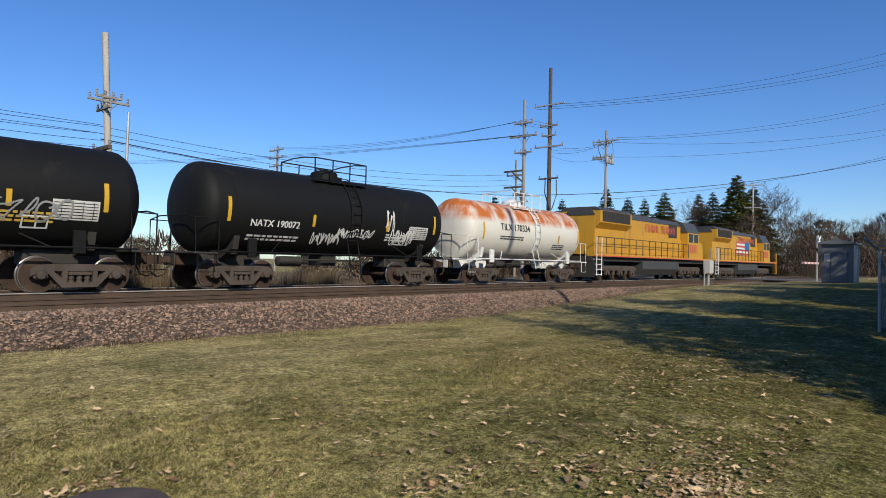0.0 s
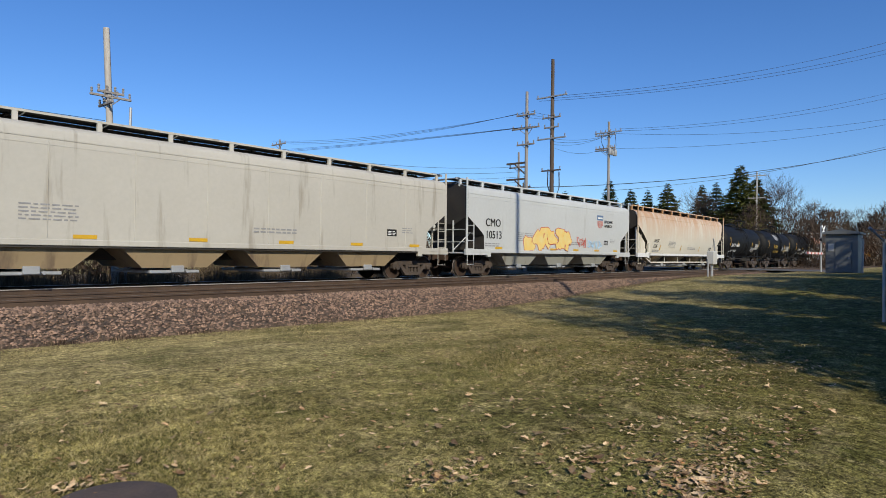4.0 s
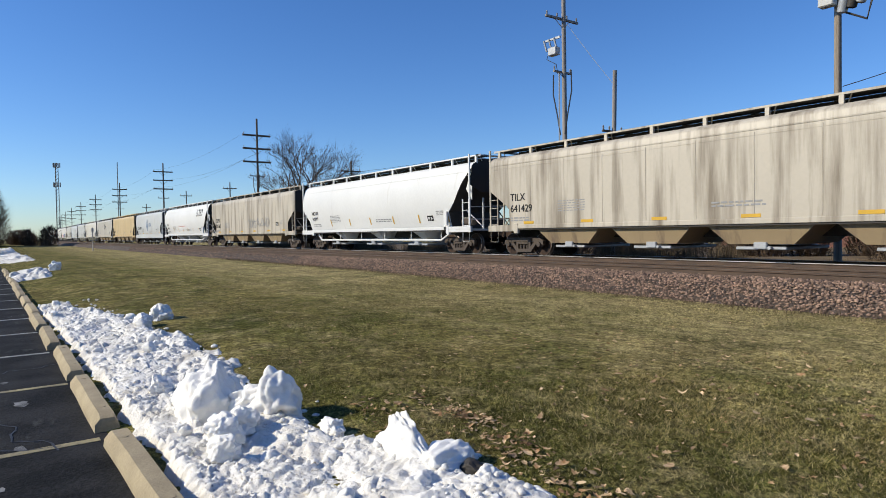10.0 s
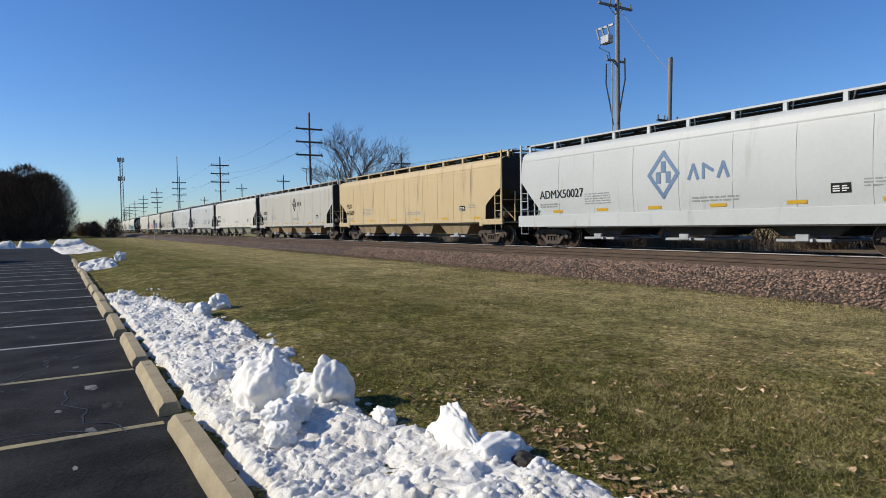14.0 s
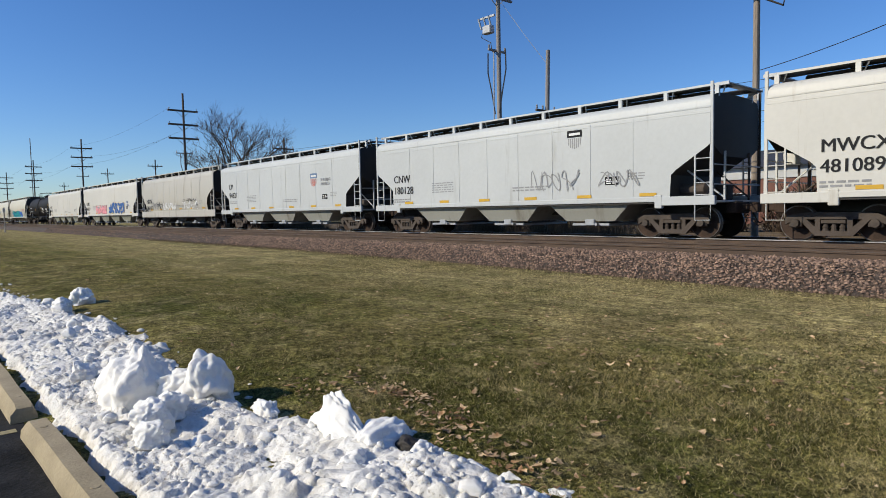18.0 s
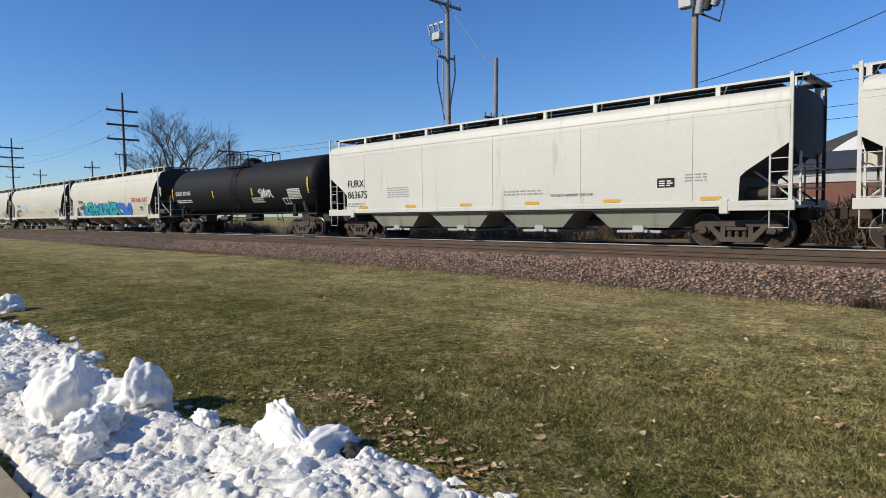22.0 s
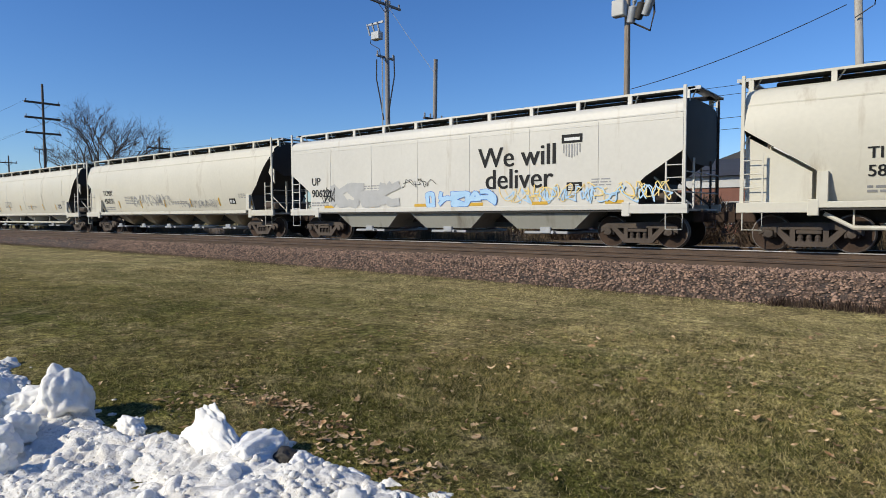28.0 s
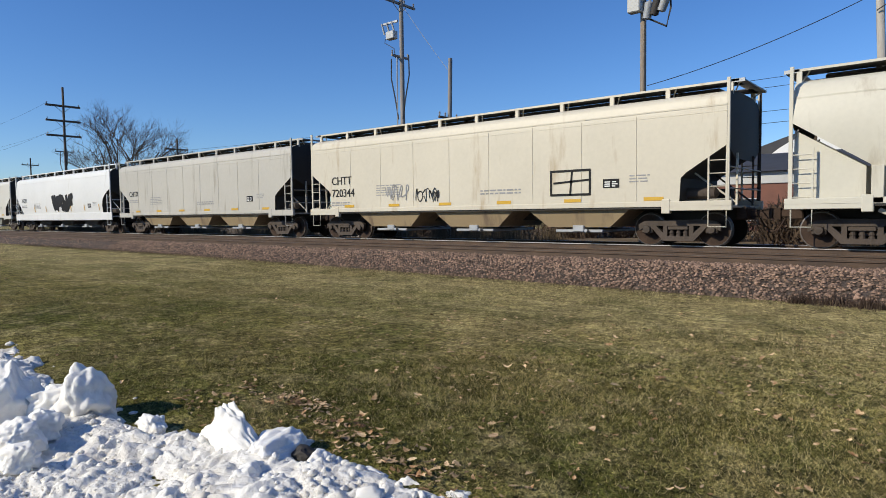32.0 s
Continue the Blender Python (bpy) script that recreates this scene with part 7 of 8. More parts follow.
# pole with a bank of switches
x = -9.9
p = pole(x, 10.6, "wooden pole carrying a bank of grey switch boxes", M["brown_wood"], r0=0.19, r1=0.15)
b = Build()
b.box(x - 0.42, x + 0.06, PY - 0.55, PY - 0.2, 8.45, 9.05, 0.03)
part("control_box", b, M["fascia"], p, "pale metal control box")
fr = Build()
fr.tube([(x + 0.1, PY - 0.2, 8.3), (x + 1.0, PY - 0.3, 7.75), (x + 1.15, PY - 0.3, 8.4), (x + 1.1, PY - 0.3, 9.4)], 0.04, 5)
fr.box(x + 0.1, x + 1.1, PY - 0.35, PY - 0.28, 9.3, 9.4)
part("switch_frame", fr, M["black"], p)
for k in range(3):
    b = Build()
    b.lathe([(-0.35, 0.06), (-0.3, 0.16), (0.25, 0.17), (0.3, 0.08)], 12, "z", (0, 0, 0))
    b.lathe([(0.3, 0.04), (0.45, 0.09), (0.5, 0.05), (0.62, 0.09), (0.68, 0.05), (0.8, 0.08), (0.95, 0.03)], 10, "z", (0, 0, 0))
    q = part("switch_can", b, M["black"] if k == 1 else M["galv"], p)
    q.location, q.rotation_euler = (x + 0.35 + 0.3 * k, PY - 0.4, 8.45 + 0.08 * k), (0.15, 0.25 + 0.1 * k, 0)
# transformer pole
x = -2.6
p = pole(x, 11.5, "pale wooden pole with a transformer can", M["wood"], r0=0.18, r1=0.15, lean=-0.5)
can(p, x + 0.42, PY - 0.2, 7.75, 0.21, 0.8)
arm(p, x, PY, 9.8, 0.7, M["wood"], 3)
loop(p, [(x + 0.42, PY - 0.2, 8.9), (x + 0.7, PY - 0.2, 8.2), (x + 0.6, PY - 0.2, 7.3), (x + 0.1, PY - 0.2, 7.0)])
# sawn-topped pole
x = 9.3
p = pole(x, 8.9, "leaning pale wooden pole with sawn top", M["wood"], r0=0.19, r1=0.15, lean=-0.5)
for z, h, a in ((6.45, 0.7, "x"), (6.2, 0.6, "y"), (6.6, 0.45, "x")):
    arm(p, x + 0.15, PY, z, h, M["grey_wood"], 4, 0.04, a)
arm(p, x + 0.1, PY, 4.75, 0.75, M["dark_wood"], 2, 0.07)
part("conduit", Build().tube([(x + 0.75, PY - 0.1, -0.6), (x + 0.85, PY - 0.1, 6.2)], 0.05, 6), M["galv"], p)
# right-hand group
x = 39.6
p = pole(x, 15.1, "tall dark creosoted pole with several arms", M["dark_wood"], r0=0.25, r1=0.17)
arm(p, x, PY, 12.4, 1.25, M["galv"], 2, 0.05, brace=False)
arm(p, x, PY, 10.9, 0.75, M["grey_wood"], 4, 0.05)
arm(p, x, PY, 10.2, 0.6, M["grey_wood"], 2, 0.05)
arm(p, x, PY, 9.4, 1.2, M["galv"], 3, 0.05, brace=False)
arm(p, x, PY, 7.1, 0.8, M["dark_wood"], 2, 0.05, brace=False)
for s in (-1, 1):
    loop(p, [(x + s * 0.75, PY - 0.15, 7.1), (x + s * 0.8, PY - 0.15, 6.0), (x + s * 0.4, PY - 0.15, 5.3), (x + s * 0.15, PY - 0.15, 4.9)], 0.04)
x = 36.3
p = pole(x, 12.1, "grey wooden pole with side arms and brackets", M["grey_wood"], r0=0.19, r1=0.14)
for z, h in ((10.5, 0.75), (9.6, 1.1), (8.5, 0.7)):
    arm(p, x, PY, z, h, M["grey_wood"], 4, 0.05)
for z in (7.3, 6.2):
    b = Build()
    b.box(x - 0.06, x + 0.06, PY, PY + 1.6, z - 0.06, z + 0.06, 0.01)
    b.tube([(x, PY + 1.0, z), (x, PY, z - 0.85)], 0.05, 5)
    part("bracket", b, M["dark_wood"], p)
x = 37.6
p = pole(x, 8.3, "slim grey service pole", M["grey_wood"], y=25.5, r0=0.13, r1=0.1)
arm(p, x, 25.5, 7.2, 0.7, M["grey_wood"], 3, 0.045)
x = 48.5
p = pole(x, 12.1, "grey pole with a crowded double crossarm", M["grey_wood"], r0=0.18, r1=0.13)
for z, h in ((11.2, 1.2), (11.0, 0.9), (9.9, 0.9), (9.75, 0.9)):
    arm(p, x, PY + (0.25 if h < 1 else 0), z, h, M["galv"] if z > 10.5 else M["grey_wood"], 6, 0.05)
for k in range(3):
    can(p, x - 0.55 + 0.5 * k, PY - 0.35, 9.3, 0.16, 0.45)
for s in (-1, 1):
    loop(p, [(x + s * 1.2, PY, 11.2), (x + s * 1.35, PY, 10.3), (x + s * 0.8, PY, 9.7)], 0.02)
FAR_LINE = [(92.2, 24, 12.6, 1.1, "wood"), (140, 26, 12.0, 1.0, "grey_wood"), (60, 40, 9.2, 1.0, "dark_wood"), (38, 55, 12.5, 1.2, "grey_wood"), (110, 62, 9.5, 1.0, "grey_wood")]
for x, y, top, h, m_ in FAR_LINE:
    p = pole(x, top, "weathered distant pole with crossarms", M[m_], y=y, r0=0.18, r1=0.13)
    for k in range(2 if y < 30 else 3):
        arm(p, x, y, top - 0.5 - 0.8 * k - (2.2 if k and y < 30 else 0), h, M[m_], 4, 0.06)
pole(14.6, 18.8, "tall wooden pole at the lot's edge", M["dark_wood"], y=-4.2, r0=0.22, r1=0.17)
# transmission poles far along the line
for i in range(9):
    x = -66.5 - 44.5 * i
    y = PY + bend(x)[0]
    p = pole(x, 13.35 - (0.35 if i else 0), "dark three-armed transmission pole", M["dark_wood"], y=y, r0=0.2, r1=0.14)
    for k in range(3):
        arm(p, x, y, 11.6 - 1.4 * k, 1.5, M["dark_wood"], 3, 0.09)
    arm(p, x, y, 7.3, 0.85, M["grey_wood"], 2, 0.05, brace=False)
    if i == 0:
        for s in (-1, 1):
            loop(p, [(x + s * 0.85, y - 0.15, 7.3), (x + s * 0.9, y - 0.15, 6.2), (x + s * 0.3, y - 0.15, 5.2)], 0.04)
for x, y, top in ((-95, 30, 8.9), (-120, 30, 9.2), (-175, 34, 9.4), (-52, 27.5, 7.6)):
    p = pole(x, top, "low wooden pole with a braced arm", M["dark_wood"], y=y, r0=0.15, r1=0.11)
    arm(p, x, y, top - 0.9, 1.0, M["dark_wood"], 4, 0.06)


def wire(a, c, sag, r=0.016, label="dark overhead wire between poles"):
    a, c = Vector(a), Vector(c)
    pts = [a + (c - a) * (k / 14) - Vector((0, 0, sag * 4 * (k / 14) * (1 - k / 14))) for k in range(15)]
    thing("overhead_wire", label, "wire", "overhead wires", data=Build().tube(pts, r * 0.62, 4), material=M["galv" if label.startswith("pale") else "wire"])


wire((-9.75, PY, 5.75), (-2.75, PY, 7.5), 0.2, 0.022, "black service cable between two poles")
for k, z in enumerate((5.6, 5.3, 4.5, 4.1)):
    wire((-66.5, PY, z + 1), (9.3, PY, z), 0.6, 0.014)
    wire((9.2, PY, 4.8 + 0.25 * k), (36.3, PY, 6.0 + 0.35 * k), 0.7, 0.014)
    wire((9.2, PY, 4.8 + 0.25 * k), (-2.45, PY, 4.9 + 0.25 * k), 0.2, 0.014)
FAR_R = (70, 4.5)
p = pole(70, 21.6, "tall wooden pole by the road", M["grey_wood"], y=4.5, r0=0.2, r1=0.14)
arm(p, 70.6, 4.5, 20.6, 1.5, M["grey_wood"], 4)
for k, (z0, z1) in enumerate(((12.35, 21.2), (12.3, 20.7), (12.25, 20.5))):
    wire((39.6, PY - 1.1 + 1.1 * k, z0), (FAR_R[0] + 0.8 * k, FAR_R[1], z1), 0.8, 0.02)
    wire((36.3, PY - 0.7 + 0.7 * k, 10.7), (38 - 1 + k, 55, 12.2), 0.6, 0.018)
    wire((36.3, PY - 0.7 + 0.7 * k, 9.7), (20 + k, 80, 11.0), 0.9, 0.018)
    wire((36.3, PY - 0.7 + 0.7 * k, 10.6), (39.6, PY - 0.7 + 0.7 * k, 10.9), 0.05, 0.016)
for k, (z0, z1) in enumerate(((11.4, 16.6), (11.3, 16.2), (11.2, 14.2), (10.0, 13.9))):
    wire((48.5, PY - 0.9 + 0.6 * k, z0), (FAR_R[0] + 0.5 * k, FAR_R[1], z1), 0.8, 0.018)
    wire((39.6, PY, 9.4 - 0.2 * k), (48.5, PY - 0.9 + 0.6 * k, z0 - 0.2), 0.35, 0.016)
wire((36.3, PY, 5.6), (FAR_R[0], FAR_R[1], 11.6), 0.9, 0.035, "thick black cable across the road")
wire((48.5, PY, 6.4), (FAR_R[0], FAR_R[1], 11.9), 0.7, 0.022)
wire((36.3, PY, 5.6), (9.25, PY, 5.1), 0.5, 0.03, "thick black cable between poles")
for k in range(3):
    for i in range(5):
        x0, x1 = -66.5 - 44.5 * i, -111 - 44.5 * i
        wire((x0, PY + bend(x0)[0] + (1.3 if k % 2 else -1.3), 11.85 - 1.4 * k), (x1, PY + bend(x1)[0] + (1.3 if k % 2 else -1.3), 11.85 - 1.4 * k), 0.8, 0.014)
wire((-22.3, PY, 11.3), (-19.4, PY, 7.7), 0.05, 0.02, "pale guy wire down to the short pole")

# radio mast
b = Build()
mx_, my_, mh_ = -325.0, 27.0, 34.0
for s in ((-0.8, -0.5), (0.8, -0.5), (0, 0.9)):
    b.tube([(mx_ + s[0], my_ + s[1], -1), (mx_ + s[0] * 0.6, my_ + s[1] * 0.6, mh_)], 0.14, 5)
for k in range(22):
    z = mh_ * k / 22
    b.tube([(mx_ - 0.8, my_ - 0.5, z), (mx_ + 0.7, my_ - 0.5, z + 1.5)], 0.09, 4)
    b.tube([(mx_ + 0.8, my_ - 0.5, z), (mx_, my_ + 0.7, z + 1.5)], 0.09, 4)
mast = thing("radio_mast", "grey lattice radio mast far along the line", "mast", data=b, material=M["grey_wood"])
c = Build()
for z in (mh_ - 1, mh_ * 0.72):
    for k in range(5):
        a = k * 1.26
        c.box(mx_ + 1.3 * math.cos(a) - 0.2, mx_ + 1.3 * math.cos(a) + 0.2, my_ + 1.3 * math.sin(a) - 0.2, my_ + 1.3 * math.sin(a) + 0.2, z - 1, z + 1)
part("antenna", c, M["grey_wood"], mast)
thing("antenna_mast", "thin guyed antenna mast in the distance", "mast", data=Build().tube([(-395, 62, -1), (-395, 62, 43)], 0.22, 5), material=M["grey_wood"])


# ---- trees ----
def bare_tree(x, y, h, spread, seed, label="leafless grey-brown tree with fine twigs", levels=5, thick=0.022, z0=None, twig_n=5):
    rnd = random.Random(seed)
    root = tagged(new("bare_tree"), label, "tree", "bare trees")
    z0 = ground_z(x, min(y, 26)) if z0 is None else z0
    trunk, limbs, tw = Build(), Build(), []

    def grow(p, d, ln, r, lev):
        q = p + d * ln
        mid = p + d * ln * 0.5 + Vector((rnd.uniform(-1, 1), rnd.uniform(-1, 1), 0)) * ln * 0.06
        (trunk if lev == 0 else limbs).tube([p, mid, q], r, 7 if lev < 2 else (5 if lev < 3 else 3), r * 0.62, caps=False)
        if lev >= levels - 1:
            for _ in range(twig_n):
                e = (d + Vector((rnd.uniform(-1, 1), rnd.uniform(-1, 1), rnd.uniform(-0.4, 0.9))) * 0.8).normalized() * ln * rnd.uniform(0.6, 1.2)
                w = Vector((rnd.uniform(-1, 1), rnd.uniform(-1, 1), 0)).normalized() * max(0.012, r * 0.45)
                o = p + (q - p) * rnd.random()
                tw.extend([tuple(o - w), tuple(o + w), tuple(o + e)])
            return
        for k in range(rnd.choice((3, 3, 4)) if lev else rnd.choice((4, 5))):
            t = rnd.uniform(0.55, 1.0) if lev else rnd.uniform(0.4, 1.0)
            o = p + (q - p) * t
            a = rnd.uniform(0, 6.3)
            nd = (d * (0.8 if lev else 1.0) + Vector((math.cos(a), math.sin(a), rnd.uniform(-0.05, 0.35))) * spread).normalized()
            grow(o, nd, ln * rnd.uniform(0.55, 0.8), r * rnd.uniform(0.42, 0.58), lev + 1)

    grow(Vector((x, y, z0 - 0.3)), Vector((rnd.uniform(-0.06, 0.06), rnd.uniform(-0.06, 0.06), 1)).normalized(), h * 0.36, h * thick, 0)
    part("trunk", trunk, M["bark"], root)
    part("branchwork", limbs, M["bark"], root)
    part("twig_mass", sheet("twig_mass", tw, np.arange(len(tw)).reshape(-1, 3), M["twig"]), None, root)
    return root


def conifer(x, y, h, w, seed, material="needle", label="dark evergreen conifer", z0=None, n=1500, ragged=0.38, taper=0.85):
    r2 = np.random.default_rng(seed)
    root = tagged(new("conifer"), label, "tree", "conifers")
    z0 = ground_z(x, min(y, 26)) if z0 is None else z0
    part("trunk", Build().tube([(x, y, z0 - 0.3), (x, y, z0 + h * 0.97)], 0.018 * h, 8, 0.02), M["bark"], root)
    u = r2.beta(1.1, 1.7, n)
    whorl = np.round(u * 22) / 22
    u = np.clip(0.08 + 0.9 * (0.3 * whorl + 0.7 * u), 0, 0.985)
    a = r2.uniform(0, 6.283, n)
    lim = (1 - u) ** taper * w / 2 * (1 + ragged * np.sin(a * 3 + whorl * 40) + ragged * r2.normal(0, 0.5, n))
    rr = np.abs(lim) * r2.uniform(0.25, 1.0, n) ** 0.5
    p = np.column_stack([x + np.cos(a) * rr, y + np.sin(a) * rr, z0 + u * h - 0.12 * rr])
    s = (0.35 + 0.65 * (1 - u)) * w * 0.085 * r2.uniform(0.6, 1.4, n)
    tris = []
    for k in range(3):
        b = a + r2.normal(0, 0.6, n)
        d = np.column_stack([np.cos(b), np.sin(b), r2.uniform(-0.5, 0.35, n)]) * s[:, None] * 1.5
        e = np.column_stack([-np.sin(b), np.cos(b), r2.uniform(-0.5, 0.5, n)]) * s[:, None] * 0.42
        tris.append(np.stack([p - e, p + e, p + d], 1).reshape(-1, 3))
    t = np.concatenate(tris)
    part("crown", sheet("crown", t, np.arange(len(t)).reshape(-1, 3), M[material]), None, root)
    return root


def thicket(name, x0, x1, y0, y1, h0, h1, n, seed, material, label, z=-0.7, size=0.5, domes=8, thick=0.085):
    """A far mass of fine bare twigs, gathered in many uneven crowns."""
    r2 = np.random.default_rng(seed)
    cx, cy = r2.uniform(x0, x1, domes), r2.uniform(y0, y1, domes)
    ch, cr = r2.uniform(h0, h1, domes), r2.uniform(0.28, 0.5, domes) * h1
    i = r2.integers(0, domes, n)
    a, u = r2.uniform(0, 6.283, n), r2.uniform(0, 1, n)
    rr = cr[i] * np.sqrt(np.clip(1 - (2 * u - 0.75) ** 2 / 1.6, 0.02, 1)) * r2.uniform(0.2, 1, n) ** 0.4
    p = np.column_stack([cx[i] + np.cos(a) * rr, cy[i] + np.sin(a) * rr, z + u * ch[i]])
    ln = size * r2.uniform(0.5, 1.6, n)
    d = np.column_stack([np.cos(a) * 0.5 + r2.normal(0, 0.35, n), np.sin(a) * 0.5 + r2.normal(0, 0.35, n), r2.uniform(0.1, 1.2, n)]) * ln[:, None]
    e = np.column_stack([-np.sin(a), np.cos(a), np.zeros(n)]) * (ln * thick)[:, None]
    t = np.stack([p - e, p + e, p + d], 1).reshape(-1, 3)
    thing(name, label, "woods", kind="stuff", data=sheet(name, t, np.arange(len(t)).reshape(-1, 3), M[material]))


# bare grove behind the train
for i, (x, y, h) in enumerate(((-94, 40, 21), (-98.5, 41, 17.5), (-89.5, 42, 19), (-79, 41, 14.5))):
    bare_tree(x, y, h, 0.6, 40 + i, levels=6, twig_n=4, thick=0.016)
# evergreens and bare trees beyond the crossing
for i, (az, d, top, w, m_) in enumerate(((52.3, 120, 13.6, 6, "needle"), (54.0, 120, 14.6, 6, "needle"), (60.0, 120, 14.0, 6, "needle"), (63.8, 115, 15.6, 6.5, "needle"), (65.6, 120, 14.2, 7, "needle"), (67.0, 118, 13.8, 6, "needle"),
                                         (68.6, 110, 14.0, 7.5, "pale_needle"), (71.3, 108, 13.4, 6, "needle"), (72.4, 112, 14.2, 6, "needle"), (74.2, 100, 15.2, 8.5, "pale_needle"), (75.4, 102, 13.6, 8, "needle"), (81.6, 150, 9.5, 7, "needle"))):
    a = radians(az)
    conifer(d * math.sin(a), d * math.cos(a), top, w, 60 + i, m_, "dark spruce beyond the crossing" if m_ == "needle" else "tall yellow-green pine beyond the crossing", z0=-0.6, n=4500)
for i, (az, d, h) in enumerate(((71.5, 105, 15), (77.0, 104, 17.0), (78.0, 112, 14.0), (82.5, 130, 13.0), (84.0, 135, 12.0))):
    a = radians(az)
    bare_tree(d * math.sin(a), d * math.cos(a), h, 0.55, 80 + i, levels=6, z0=-0.6, thick=0.012, twig_n=5)
thicket("roadside_thicket", 84, 118, 15, 44, 4.5, 8.6, 80000, 1, "twig", "brown leafless thicket beyond the crossing", domes=34, thick=0.05)
thicket("distant_woods", 120, 190, 8, 30, 7, 11, 22000, 2, "twig", "distant brown leafless woods", domes=12, size=0.8)
thicket("distant_woods", -20, 90, 110, 150, 3, 6, 26000, 3, "twig", "distant hazy tree line", domes=26, size=0.9)
# woods at the end of the lot
thicket("trackside_thicket", -6, 62, 29, 36, 1.6, 3.2, 30000, 9, "twig", "low brown leafless brush behind the far track", domes=60, size=0.45)
thicket("trackside_thicket", -36, -5, 29, 36, 1.5, 2.5, 26000, 10, "twig", "low brown leafless brush before the brick building", domes=40, size=0.4)
thicket("lot_woods", -175, -150, -13, -1, 11, 15.0, 70000, 4, "twig", "dense rounded bare brown trees at the lot's end", domes=12, size=0.75, thick=0.09)
thicket("lot_woods", -182, -152, -64, -9, 10, 14.5, 100000, 5, "twig", "dense bare brown woods at the lot's end", domes=22, size=0.75, thick=0.09)
thicket("trackside_thicket", -260, -150, 6, 12, 2, 4.0, 16000, 6, "twig", "low brown thicket along the line", domes=20, size=0.6)
for i in range(6):
    conifer(-150 - 4 * (i % 2), -14 - 4.5 * i, 10 + 2.5 * random.random(), 6.5, 100 + i, "needle", "dark spruce at the lot's end", z0=-0.7, n=1200)
bare_tree(-66, -12.8, 9.0, 0.9, 111, "spreading bare tree in a lot island", levels=6, z0=-0.75)
thicket("distant_woods", -420, -330, 60, 110, 5, 9, 24000, 7, "twig", "distant bare trees along the line", domes=16, size=1.0)
# trees behind the viewer that shade the lawn by the crossing
for i, (x, y, h, w) in enumerate(((7.7, -6.6, 13.6, 3.6), (10.6, -6.2, 12.6, 4.2), (14.0, -3.2, 11.5, 5.0), (16.5, -6.5, 13.5, 5.5), (19.5, -3.6, 9.5, 5.5), (23.5, -6.0, 12.5, 6.5), (28.0, -4.5, 11.0, 6.5), (32.5, -7.0, 13.5, 7.0), (37.0, -5.0, 12.0, 7.0), (42.5, -6.0, 13.0, 8.0), (29.5, -12.0, 15.0, 8.0))):
    conifer(x, y, h, w * 0.8, 130 + i, "needle", "dark columnar conifer at the lot's edge", n=3000, taper=0.35 if x < 12 else 0.55, ragged=0.5)

# ---- brick building behind the line ----
bld = tagged(new("building"), "low brick building with pale band and dark gable roof", "building")
bx0, bx1, by0, by1 = -27.0, -4.5, 46.0, 60.0
part("wall", Build().box(bx0, bx1, by0, by1, -1.0, 2.7), M["brick"], bld, "red brick wall")
part("fascia", Build().box(bx0 - 0.1, bx1 + 0.1, by0 - 0.1, by1 + 0.1, 2.7, 3.5, 0.03), M["fascia"], bld, "pale metal band")
rf = Build()
rf.prism([(by0 - 0.5, 3.5), (by1 + 0.5, 3.5), ((by0 + by1) / 2, 5.2)], bx0 - 0.5, bx1 + 0.5, "x")
part("roof", rf, M["shingle"], bld, "dark shingled gable roof")
for k in range(5):
    x = bx0 + 1.5 + 4.3 * k
    w = part("window", Build().box(x, x + 1.6, by0 - 0.04, by0 + 0.1, 0.3, 1.7, 0.01), M["glass"], bld)
    fr = Build()
    for a0, a1, c0, c1 in ((x - 0.06, x + 1.66, 1.7, 1.76), (x - 0.06, x + 1.66, 0.22, 0.3), (x - 0.06, x, 0.3, 1.7), (x + 1.6, x + 1.66, 0.3, 1.7), (x + 0.77, x + 0.83, 0.3, 1.7)):
        fr.box(a0, a1, by0 - 0.06, by0 + 0.05, c0, c1)
    part("frame", fr, M["fascia"], w)
hall = tagged(new("building"), "white arched hall with a dark grey roof behind the brick building", "building")
hx0, hx1, hy = -16.5, -2.5, 66.0
front = Build()
arch = [(hx0 + (hx1 - hx0) * k / 16, 4.2 + 4.0 * math.sin(math.pi * k / 16) ** 0.8) for k in range(17)]
front.prism([(hx0, -1.0)] + arch + [(hx1, -1.0)], hy - 0.3, hy, "y")
part("gable_front", front, M["white_wall"], hall, "white painted arched front")
rf = Build()
rf.prism([(hx0 - 2.2, 5.9), ((hx0 + hx1) / 2 + 0.5, 9.2), (hx1 + 2.2, 5.9), (hx1 + 2.2, 3.4), (hx0 - 2.2, 3.4)], hy + 0.02, hy + 26, "y")
part("roof", rf, M["shingle"], hall, "dark grey pitched roof")
part("wall", Build().box(hx0 - 2.0, hx1 + 2.0, hy + 0.05, hy + 25.5, -1.0, 3.4), M["fascia"], hall)
